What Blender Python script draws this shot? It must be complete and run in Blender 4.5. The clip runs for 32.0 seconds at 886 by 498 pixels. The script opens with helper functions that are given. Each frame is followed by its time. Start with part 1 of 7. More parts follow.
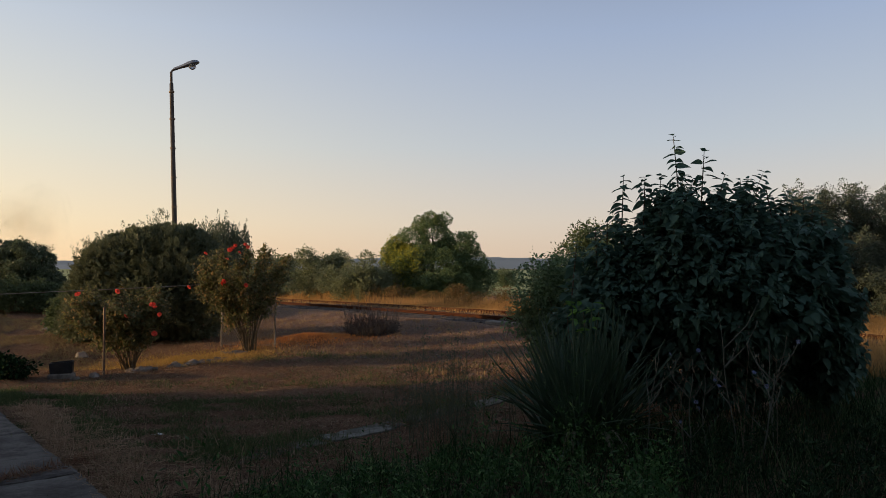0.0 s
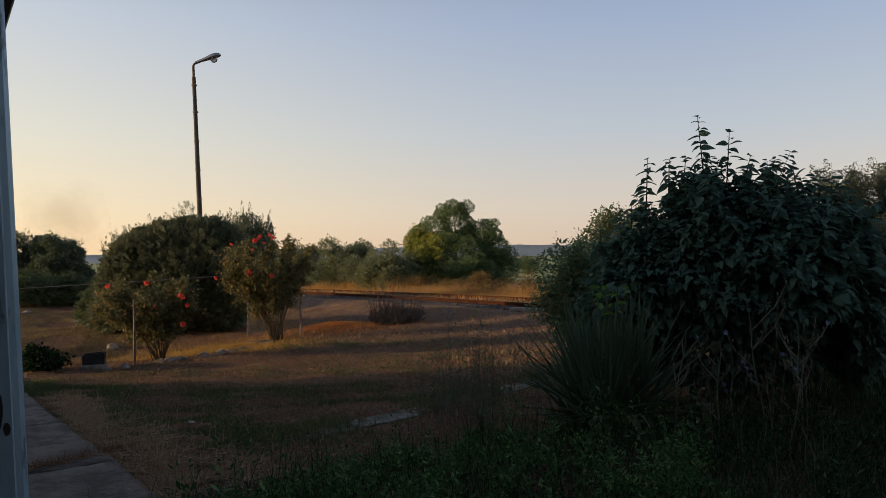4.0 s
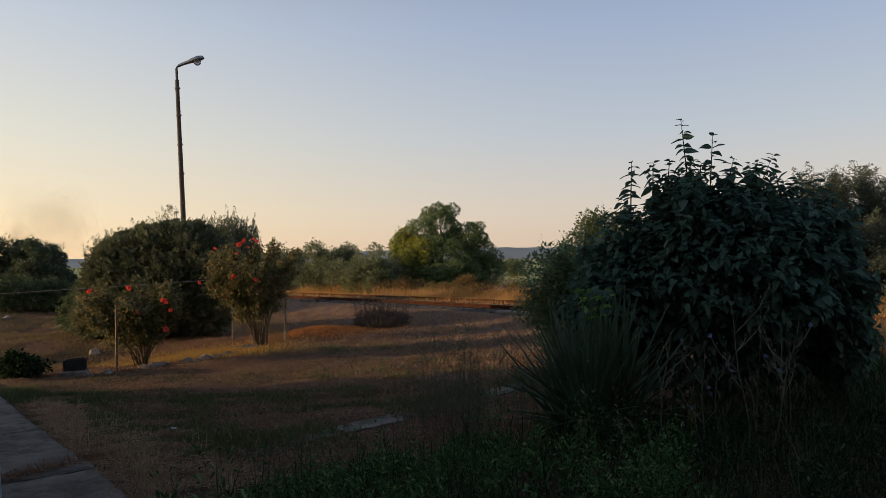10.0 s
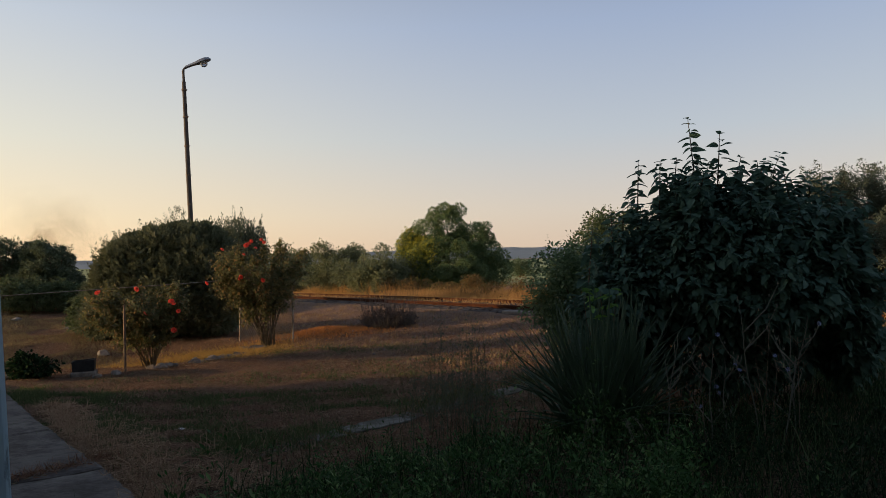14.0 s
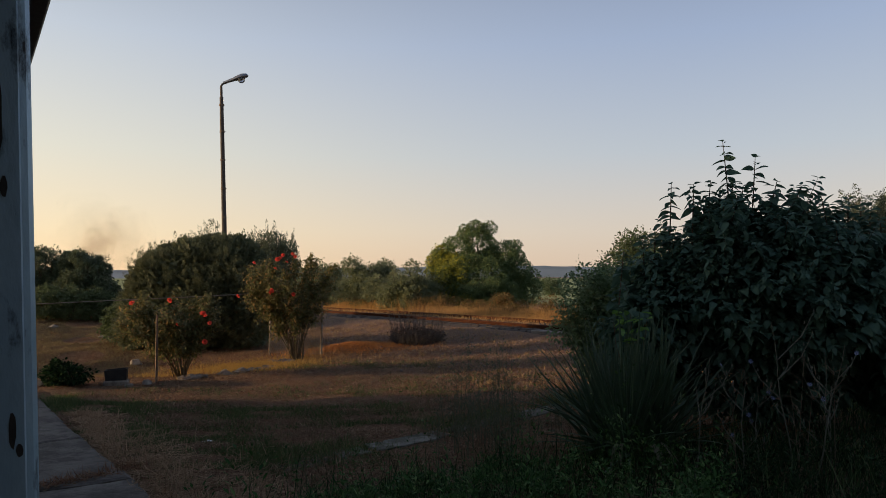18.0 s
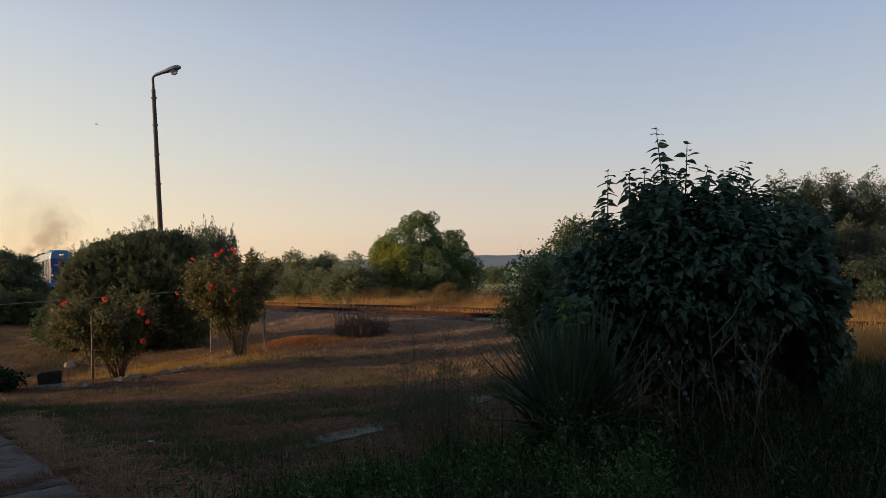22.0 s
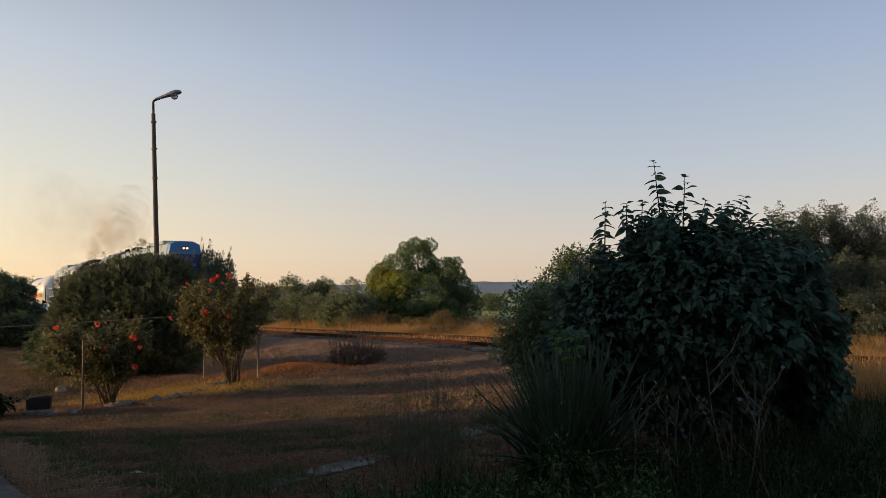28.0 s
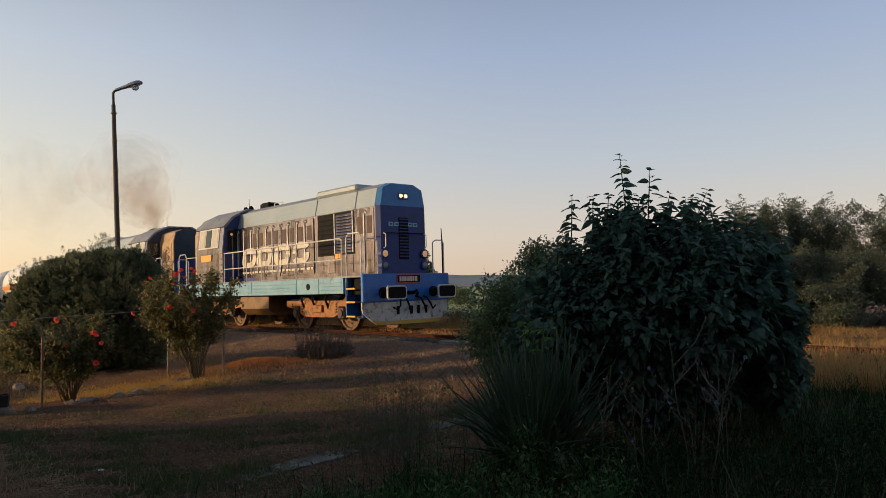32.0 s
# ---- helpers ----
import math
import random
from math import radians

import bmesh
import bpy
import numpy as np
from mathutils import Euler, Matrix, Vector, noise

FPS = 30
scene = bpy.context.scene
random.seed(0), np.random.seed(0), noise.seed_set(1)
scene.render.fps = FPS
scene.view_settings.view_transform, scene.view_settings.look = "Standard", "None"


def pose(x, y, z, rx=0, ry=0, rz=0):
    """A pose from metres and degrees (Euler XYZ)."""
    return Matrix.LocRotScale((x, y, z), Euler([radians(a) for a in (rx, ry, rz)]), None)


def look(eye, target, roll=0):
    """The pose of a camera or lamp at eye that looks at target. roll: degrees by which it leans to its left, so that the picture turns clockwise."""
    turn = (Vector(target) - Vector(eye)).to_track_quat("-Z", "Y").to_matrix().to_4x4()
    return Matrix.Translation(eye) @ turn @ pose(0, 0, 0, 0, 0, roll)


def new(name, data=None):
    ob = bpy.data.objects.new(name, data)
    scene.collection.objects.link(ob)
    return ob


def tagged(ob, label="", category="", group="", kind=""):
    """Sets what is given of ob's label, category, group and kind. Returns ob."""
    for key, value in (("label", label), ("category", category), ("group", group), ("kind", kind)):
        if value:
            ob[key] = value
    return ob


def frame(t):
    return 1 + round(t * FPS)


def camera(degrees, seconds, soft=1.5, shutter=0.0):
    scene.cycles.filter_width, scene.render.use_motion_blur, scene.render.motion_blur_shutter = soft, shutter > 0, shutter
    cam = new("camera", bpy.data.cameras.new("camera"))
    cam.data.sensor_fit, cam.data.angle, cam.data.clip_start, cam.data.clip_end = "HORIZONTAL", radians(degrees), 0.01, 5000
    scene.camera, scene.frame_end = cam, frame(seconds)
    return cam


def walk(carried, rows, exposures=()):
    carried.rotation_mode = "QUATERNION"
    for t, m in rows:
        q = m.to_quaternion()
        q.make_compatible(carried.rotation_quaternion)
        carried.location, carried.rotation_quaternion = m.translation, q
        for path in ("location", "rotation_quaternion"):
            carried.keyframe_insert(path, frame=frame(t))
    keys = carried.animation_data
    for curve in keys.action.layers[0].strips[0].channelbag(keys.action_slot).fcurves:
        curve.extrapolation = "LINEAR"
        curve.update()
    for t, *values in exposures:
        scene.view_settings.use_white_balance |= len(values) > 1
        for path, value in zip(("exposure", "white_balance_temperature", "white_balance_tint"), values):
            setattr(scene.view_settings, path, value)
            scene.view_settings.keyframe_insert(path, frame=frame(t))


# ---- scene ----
cam = camera(62.2, 32.0, soft=0.6)
EYE = 1.6
ROWS = [
    (0.0, 0.005, 0.006, 0.002, -0.86, 1.37, 0.28),
    (0.5, 0.006, -0.005, 0.000, -1.20, 1.14, -0.18),
    (1.0, -0.004, -0.010, -0.016, -0.85, 1.17, 0.94),
    (1.5, 0.000, -0.006, -0.028, 0.47, 0.71, 1.45),
    (2.0, 0.000, 0.014, -0.019, 1.40, 0.48, 1.43),
    (2.5, -0.001, 0.017, -0.007, 1.13, 0.38, 1.31),
    (3.0, -0.005, 0.008, -0.014, 0.97, 0.41, 0.98),
    (3.5, -0.012, -0.014, -0.016, 0.93, 0.40, 1.30),
    (5.5, 0.001, -0.005, -0.010, 0.74, 0.96, 0.66),
    (6.0, -0.007, -0.008, -0.010, 0.65, 0.79, 1.16),
    (6.5, -0.000, -0.007, -0.009, 0.41, 0.71, 1.14),
    (7.0, 0.000, -0.003, -0.009, 0.26, 0.80, 1.15),
    (7.5, -0.004, -0.008, -0.010, 0.15, 0.98, 1.09),
    (8.0, -0.007, -0.001, -0.014, 0.07, 1.13, 0.81),
    (8.5, -0.011, -0.024, -0.018, 0.10, 1.12, 0.78),
    (9.0, 0.000, -0.007, -0.014, -0.00, 1.01, 1.04),
    (9.5, -0.004, -0.019, -0.012, -0.11, 0.88, 1.20),
    (10.0, 0.003, 0.012, -0.007, -0.18, 0.69, 1.40),
    (10.5, -0.002, 0.005, -0.011, -0.51, 0.65, 1.45),
    (11.0, 0.001, 0.007, -0.013, -0.52, 0.55, 1.22),
    (11.5, 0.003, 0.013, -0.010, -0.48, 0.51, 1.56),
    (12.0, 0.004, 0.011, -0.012, -0.45, 0.76, 1.35),
    (12.5, -0.002, 0.002, -0.013, -0.34, 0.96, 1.51),
    (13.0, -0.010, -0.009, -0.020, 0.28, 1.01, 1.50),
    (13.5, -0.002, 0.011, -0.012, 0.50, 0.79, 1.44),
    (14.0, 0.003, 0.013, -0.010, 0.34, 0.72, 1.62),
    (14.5, 0.003, 0.012, -0.013, 0.22, 0.64, 1.72),
    (16.5, -0.009, 0.001, -0.016, 0.04, 0.56, 1.71),
    (17.0, 0.005, 0.007, -0.002, 0.37, 0.67, 1.56),
    (17.5, -0.020, 0.000, -0.022, 2.09, 2.05, 3.65),
    (18.0, 0.013, 0.016, 0.007, 2.68, 2.07, 0.38),
    (18.5, 0.022, 0.019, 0.004, -0.24, 1.80, 1.70),
    (19.0, 0.022, 0.016, -0.001, -1.04, 1.51, 2.43),
    (19.5, -0.001, -0.011, -0.006, -1.46, 1.17, 1.70),
    (20.0, 0.035, 0.018, 0.006, -3.27, 1.59, 2.17),
    (20.5, -0.013, -0.036, -0.015, -3.17, 2.29, 0.90),
    (21.0, -0.005, -0.016, 0.000, -2.28, 1.43, 1.35),
    (21.5, 0.008, -0.016, -0.000, -1.79, 1.28, 1.80),
    (22.0, 0.012, -0.010, -0.000, -1.74, 1.29, 1.85),
    (22.5, -0.003, -0.028, -0.001, -1.45, 1.44, 2.37),
    (23.0, 0.014, -0.013, 0.016, -1.37, 1.56, 2.48),
    (23.5, 0.010, 0.010, 0.004, -1.47, 1.77, 2.52),
    (24.0, 0.005, -0.008, 0.003, -1.37, 1.84, 2.56),
    (24.5, 0.008, -0.003, 0.009, -1.36, 1.95, 2.71),
    (25.0, 0.004, -0.010, 0.006, -1.30, 1.98, 2.73),
    (25.5, 0.009, 0.011, 0.009, -1.44, 2.26, 2.35),
    (27.5, -0.006, -0.033, 0.018, -1.81, 3.09, 1.85),
    (28.0, 0.044, 0.051, 0.044, -1.89, 3.30, 1.10),
    (28.5, 0.027, 0.016, 0.036, -2.72, 3.57, 1.48),
    (29.0, 0.017, 0.003, 0.035, -3.23, 3.41, 1.88),
    (29.5, 0.020, 0.012, 0.028, -3.38, 2.83, 2.68),
    (30.0, 0.018, 0.015, 0.028, -4.10, 2.09, 2.56),
    (30.5, 0.011, 0.024, 0.024, -4.05, 1.96, 2.89),
    (31.0, 0.015, 0.041, 0.036, -3.87, 2.69, 2.44),
    (31.5, 0.047, 0.094, 0.047, -4.11, 2.49, 1.70),
    (32.0, 0.031, 0.062, 0.041, -4.49, 2.73, 1.39),
]
walk(cam, [(t, pose(x, y, EYE + z, 90 + pitch, roll, yaw)) for t, x, y, z, yaw, pitch, roll in ROWS],
     exposures=[(0.0, 0.0), (32.0, 0.0)])

# ---- light: a low, hazy evening sun far round to the side, and a clear sky ----
SUN_AZ, SUN_EL = -95.0, 8.0
SUN_DIR = Vector((math.sin(radians(SUN_AZ)) * math.cos(radians(SUN_EL)), math.cos(radians(SUN_AZ)) * math.cos(radians(SUN_EL)), math.sin(radians(SUN_EL))))
world = bpy.data.worlds.new("world")
scene.world = world
world.use_nodes = True
wn = world.node_tree
sky = wn.nodes.new("ShaderNodeTexSky")
sky.sky_type = "NISHITA"
sky.sun_disc = False
sky.sun_elevation, sky.sun_rotation = radians(SUN_EL), radians(SUN_AZ)
SKY_GAIN = 0.12
sky.air_density, sky.dust_density, sky.ozone_density = 1.0, 1.6, 1.0
# evening haze: peach at the skyline, blue-grey higher up, warmer towards the sun
tex = wn.nodes.new("ShaderNodeTexCoord")
sep = wn.nodes.new("ShaderNodeSeparateXYZ")
wn.links.new(tex.outputs["Generated"], sep.inputs[0])


def sky_ramp(stops):
    r = wn.nodes.new("ShaderNodeValToRGB")
    while len(r.color_ramp.elements) < len(stops):
        r.color_ramp.elements.new(0.5)
    for e, (p, c) in zip(r.color_ramp.elements, stops):
        e.position, e.color = p, (*c, 1)
    wn.links.new(sep.outputs["Z"], r.inputs[0])
    return r.outputs[0]


def sky_mix(fac, a, b):
    m = wn.nodes.new("ShaderNodeMix")
    m.data_type = "RGBA"
    if hasattr(fac, "default_value"):
        wn.links.new(fac, m.inputs[0])
    else:
        m.inputs[0].default_value = fac
    wn.links.new(a, m.inputs[6])
    wn.links.new(b, m.inputs[7])
    return m.outputs[2]


away = sky_ramp([(0.0, (0.86, 0.66, 0.51)), (0.06, (0.80, 0.69, 0.61)), (0.16, (0.60, 0.64, 0.71)), (0.30, (0.42, 0.505, 0.70)), (0.38, (0.334, 0.404, 0.569)), (0.55, (0.21, 0.265, 0.40)), (1.0, (0.13, 0.175, 0.29))])
near = sky_ramp([(0.0, (1.40, 0.94, 0.50)), (0.06, (1.28, 1.00, 0.62)), (0.16, (1.06, 0.97, 0.76)), (0.30, (0.78, 0.82, 0.86)), (0.38, (0.594, 0.634, 0.69)), (0.55, (0.27, 0.31, 0.42)), (1.0, (0.13, 0.175, 0.29))])
dot = wn.nodes.new("ShaderNodeVectorMath")
dot.operation = "DOT_PRODUCT"
dot.inputs[1].default_value = (math.sin(radians(SUN_AZ)), math.cos(radians(SUN_AZ)), 0)
wn.links.new(tex.outputs["Generated"], dot.inputs[0])
side = wn.nodes.new("ShaderNodeMapRange")
side.inputs["From Min"].default_value, side.inputs["From Max"].default_value = -0.40, 0.85
side.interpolation_type = "SMOOTHSTEP"
wn.links.new(dot.outputs["Value"], side.inputs["Value"])
haze = sky_mix(side.outputs[0], away, near)
gain = wn.nodes.new("ShaderNodeVectorMath")
gain.operation = "SCALE"
gain.inputs["Scale"].default_value = SKY_GAIN
wn.links.new(sky.outputs[0], gain.inputs[0])
wn.links.new(sky_mix(0.75, gain.outputs[0], haze), wn.nodes["Background"].inputs[0])
wn.nodes["Background"].inputs[1].default_value = 1.0
sun = new("sun", bpy.data.lights.new("sun", "SUN"))
sun.data.energy, sun.data.angle, sun.data.color = 4.6, radians(1.0), (1.0, 0.67, 0.37)
sun.matrix_world = look(SUN_DIR * 200, (0, 0, 0))

# ---- helpers for geometry ----
class Geo:
    """Vertices and faces of one mesh, gathered piece by piece."""

    def __init__(self):
        self.v, self.f = [], []

    def add(self, verts, faces):
        n = len(self.v)
        self.v += [tuple(p) for p in verts]
        self.f += [tuple(i + n for i in f) for f in faces]
        return self

    def box(self, x0, x1, y0, y1, z0, z1, b=0.0):
        """A box; b bevels its upright and lying edges."""
        if b <= 0:
            v = [(x, y, z) for z in (z0, z1) for x, y in ((x0, y0), (x1, y0), (x1, y1), (x0, y1))]
            return self.add(v, [(3, 2, 1, 0), (4, 5, 6, 7), (0, 1, 5, 4), (1, 2, 6, 5), (2, 3, 7, 6), (3, 0, 4, 7)])
        ring = [(x0 + b, y0), (x1 - b, y0), (x1, y0 + b), (x1, y1 - b), (x1 - b, y1), (x0 + b, y1), (x0, y1 - b), (x0, y0 + b)]
        v = [(x, y, z0 + b) for x, y in ring] + [(x, y, z1 - b) for x, y in ring]
        low = [(x0 + b, y0 + b), (x1 - b, y0 + b), (x1 - b, y1 - b), (x0 + b, y1 - b)]
        v += [(x, y, z0) for x, y in low] + [(x, y, z1) for x, y in low]
        f = [(i, (i + 1) % 8, (i + 1) % 8 + 8, i + 8) for i in range(8)]
        f += [(19, 18, 17, 16), (20, 21, 22, 23)]
        f += [(16, 17, 1, 0), (17, 18, 3, 2), (18, 19, 5, 4), (19, 16, 7, 6), (17, 2, 1), (18, 4, 3), (19, 6, 5), (16, 0, 7)]
        f += [(8, 9, 21, 20), (10, 11, 22, 21), (12, 13, 23, 22), (14, 15, 20, 23), (9, 10, 21), (11, 12, 22), (13, 14, 23), (15, 8, 20)]
        return self.add(v, f)

    def tube(self, path, radii, n=8, cap=True):
        """A round rod along a path of points, with a radius at each."""
        path = [Vector(p) for p in path]
        if not hasattr(radii, "__len__"):
            radii = [radii] * len(path)
        v = []
        side = None
        for i, p in enumerate(path):
            way = (path[min(i + 1, len(path) - 1)] - path[max(i - 1, 0)]).normalized()
            if side is None:
                side = way.cross(Vector((0.13, 0.31, 1)) if abs(way.z) < 0.9 else Vector((1, 0.2, 0.1))).normalized()
            side = (side - way * side.dot(way)).normalized()
            up = way.cross(side)
            v += [p + (math.cos(a) * side + math.sin(a) * up) * float(radii[i]) for a in (2 * math.pi * k / n for k in range(n))]
        f = [(i * n + k, i * n + (k + 1) % n, (i + 1) * n + (k + 1) % n, (i + 1) * n + k) for i in range(len(path) - 1) for k in range(n)]
        if cap:
            f += [tuple(reversed(range(n))), tuple(range((len(path) - 1) * n, len(path) * n))]
        return self.add(v, f)

    def prism(self, outline, a, b, axis="x"):
        """An outline drawn in the plane across an axis, pushed from a to b along it."""
        n = len(outline)
        put = {"x": lambda s, p: (s, p[0], p[1]), "y": lambda s, p: (p[0], s, p[1]), "z": lambda s, p: (p[0], p[1], s)}[axis]
        v = [put(a, p) for p in outline] + [put(b, p) for p in outline]
        return self.add(v, [tuple(reversed(range(n))), tuple(range(n, 2 * n))] + [(i, (i + 1) % n, (i + 1) % n + n, i + n) for i in range(n)])

    def lathe(self, profile, centre=(0, 0, 0), axis="z", n=16):
        """A profile of (radius, height) turned about an axis."""
        cx, cy, cz = centre
        v = []
        for r, h in profile:
            for k in range(n):
                c, s = r * math.cos(2 * math.pi * k / n), r * math.sin(2 * math.pi * k / n)
                v.append({"z": (cx + c, cy + s, cz + h), "x": (cx + h, cy + c, cz + s), "y": (cx + s, cy + h, cz + c)}[axis])
        m = len(profile)
        f = [(i * n + k, i * n + (k + 1) % n, (i + 1) * n + (k + 1) % n, (i + 1) * n + k) for i in range(m - 1) for k in range(n)]
        f += [tuple(reversed(range(n))), tuple(range((m - 1) * n, m * n))]
        return self.add(v, f)

    def mesh(self, name, smooth=False):
        me = bpy.data.meshes.new(name)
        me.from_pydata(self.v, [], self.f)
        me.update()
        bm = bmesh.new()
        bm.from_mesh(me)
        bmesh.ops.recalc_face_normals(bm, faces=bm.faces)
        bm.to_mesh(me)
        bm.free()
        if smooth:
            me.shade_smooth()
            me.set_sharp_from_angle(angle=radians(38))
        return me


def part(name, geo, material, parent=None, label="", smooth=False, m=None):
    """Links a Geo, or a mesh, as one mesh object under a thing or a part."""
    me = geo.mesh(name, smooth) if isinstance(geo, Geo) else geo
    if material and not me.materials:
        me.materials.append(material)
    ob = new(name, me)
    if parent:
        ob.parent = parent
    if m is not None:
        ob.matrix_basis = m
    return tagged(ob, label)


def thing(name, label, category, group="", kind="", at=None):
    ob = new(name)
    ob.empty_display_size = 0.2
    if at is not None:
        ob.matrix_basis = at
    return tagged(ob, label, category, group, kind)


def fast_mesh(name, verts, faces, material, smooth=False):
    """A large mesh from arrays: verts (n, 3), faces (m, 3 or 4)."""
    me = bpy.data.meshes.new(name)
    k = faces.shape[1]
    me.vertices.add(len(verts))
    me.vertices.foreach_set("co", np.ascontiguousarray(verts, dtype=np.float32).ravel())
    me.loops.add(faces.size)
    me.loops.foreach_set("vertex_index", np.ascontiguousarray(faces, dtype=np.int32).ravel())
    me.polygons.add(len(faces))
    me.polygons.foreach_set("loop_start", np.arange(0, faces.size, k, dtype=np.int32))
    me.polygons.foreach_set("loop_total", np.full(len(faces), k, dtype=np.int32))
    me.update(calc_edges=True)
    if smooth:
        me.shade_smooth()
    me.materials.append(material)
    return me


def scatter(name, tv, tf, pos, axes, size, material):
    """Many copies of a small template as one mesh. axes: (n, 3, 3), columns are the template's x, y, z."""
    n = len(pos)
    v = np.einsum("nij,kj->nki", axes, tv) * np.asarray(size).reshape(n, 1, -1) + pos[:, None, :]
    f = tf[None] + (np.arange(n) * len(tv))[:, None, None]
    return fast_mesh(name, v.reshape(-1, 3), f.reshape(-1, tf.shape[1]), material)


def frames_of(ways, rng, spin=None):
    """Axes whose y runs along ways, turned about it at random (or by spin)."""
    y = ways / np.linalg.norm(ways, axis=1, keepdims=True)
    h = rng.normal(size=y.shape)
    x = np.cross(y, h)
    x /= np.linalg.norm(x, axis=1, keepdims=True)
    if spin is not None:
        up = np.tile(np.array([0.0, 0.0, 1.0]), (len(y), 1)) + 0.001
        x0 = np.cross(y, up)
        x0 /= np.linalg.norm(x0, axis=1, keepdims=True)
        z0 = np.cross(x0, y)
        c, s = np.cos(spin)[:, None], np.sin(spin)[:, None]
        x = x0 * c + z0 * s
    z = np.cross(x, y)
    return np.stack([x, y, z], axis=2)


# a leaf one unit long, folded along its middle; a narrow one; a tuft blade
LEAF_V = np.array([(0, 0, 0), (0.30, 0.30, 0.09), (0.24, 0.66, 0.07), (0, 1.0, -0.06), (-0.24, 0.66, 0.07), (-0.30, 0.30, 0.09), (0, 0.45, 0)])
LEAF_F = np.array([(0, 1, 6), (1, 2, 6), (2, 3, 6), (3, 4, 6), (4, 5, 6), (5, 0, 6)])
SPRIG_V = np.array([(0, 0, 0), (0.16, 0.45, 0.03), (0, 1.0, 0), (-0.16, 0.45, 0.03)])
SPRIG_F = np.array([(0, 1, 2), (0, 2, 3)])
BLADE_V = np.array([(-0.5, 0, 0), (0.5, 0, 0), (0.32, 0.55, 0.08), (0, 1.0, 0.30), (-0.32, 0.55, 0.08)])
BLADE_F = np.array([(0, 1, 2), (0, 2, 4), (4, 2, 3)])


def blades(name, pts, height, width, lean, material, rng, curl=1.0):
    """Grass: one bent blade at each point."""
    n = len(pts)
    a = rng.uniform(0, 2 * np.pi, n)
    le = np.clip(np.abs(rng.normal(lean * 0.75, lean * 0.42, n)), 0, 1.5)
    ways = np.stack([np.cos(a) * np.sin(le), np.sin(a) * np.sin(le), np.cos(le)], 1)
    ax = frames_of(ways, rng)
    h = height * rng.uniform(0.55, 1.25, n)
    tv = BLADE_V[None] * np.stack([np.full(n, width) * rng.uniform(0.7, 1.3, n), h, h * curl], 1)[:, None, :]
    v = np.einsum("nij,nkj->nki", ax, tv) + pts[:, None, :]
    f = BLADE_F[None] + (np.arange(n) * len(BLADE_V))[:, None, None]
    return fast_mesh(name, v.reshape(-1, 3), f.reshape(-1, 3), material)


# ---- materials ----
def nodes_of(name):
    ma = bpy.data.materials.new(name)
    ma.use_nodes = True
    nt = ma.node_tree
    return ma, nt, nt.nodes["Principled BSDF"]


def noise_node(nt, scale, detail=4.0, rough=0.6, coord="Object", stretch=None):
    tc = nt.nodes.new("ShaderNodeTexCoord")
    no = nt.nodes.new("ShaderNodeTexNoise")
    no.inputs["Scale"].default_value, no.inputs["Detail"].default_value, no.inputs["Roughness"].default_value = scale, detail, rough
    if stretch:
        mp = nt.nodes.new("ShaderNodeMapping")
        mp.inputs["Scale"].default_value = stretch
        nt.links.new(tc.outputs[coord], mp.inputs[0])
        nt.links.new(mp.outputs[0], no.inputs["Vector"])
    else:
        nt.links.new(tc.outputs[coord], no.inputs["Vector"])
    return no


def ramp(nt, source, stops):
    r = nt.nodes.new("ShaderNodeValToRGB")
    while len(r.color_ramp.elements) < len(stops):
        r.color_ramp.elements.new(0.5)
    for e, (p, c) in zip(r.color_ramp.elements, stops):
        e.position, e.color = p, (*c, 1)
    nt.links.new(source, r.inputs[0])
    return r


def mix(nt, fac, a, b, mode="MIX"):
    m = nt.nodes.new("ShaderNodeMix")
    m.data_type, m.blend_type = "RGBA", mode
    for s, k in ((fac, 0), (a, 6), (b, 7)):
        if hasattr(s, "default_value"):
            nt.links.new(s, m.inputs[k])
        elif k == 0:
            m.inputs[k].default_value = s
        else:
            m.inputs[k].default_value = (*s, 1)
    return m.outputs[2]


def bump(nt, bsdf, source, strength=0.4, dist=0.02):
    b = nt.nodes.new("ShaderNodeBump")
    b.inputs["Strength"].default_value, b.inputs["Distance"].default_value = strength, dist
    nt.links.new(source, b.inputs["Height"])
    nt.links.new(b.outputs[0], bsdf.inputs["Normal"])


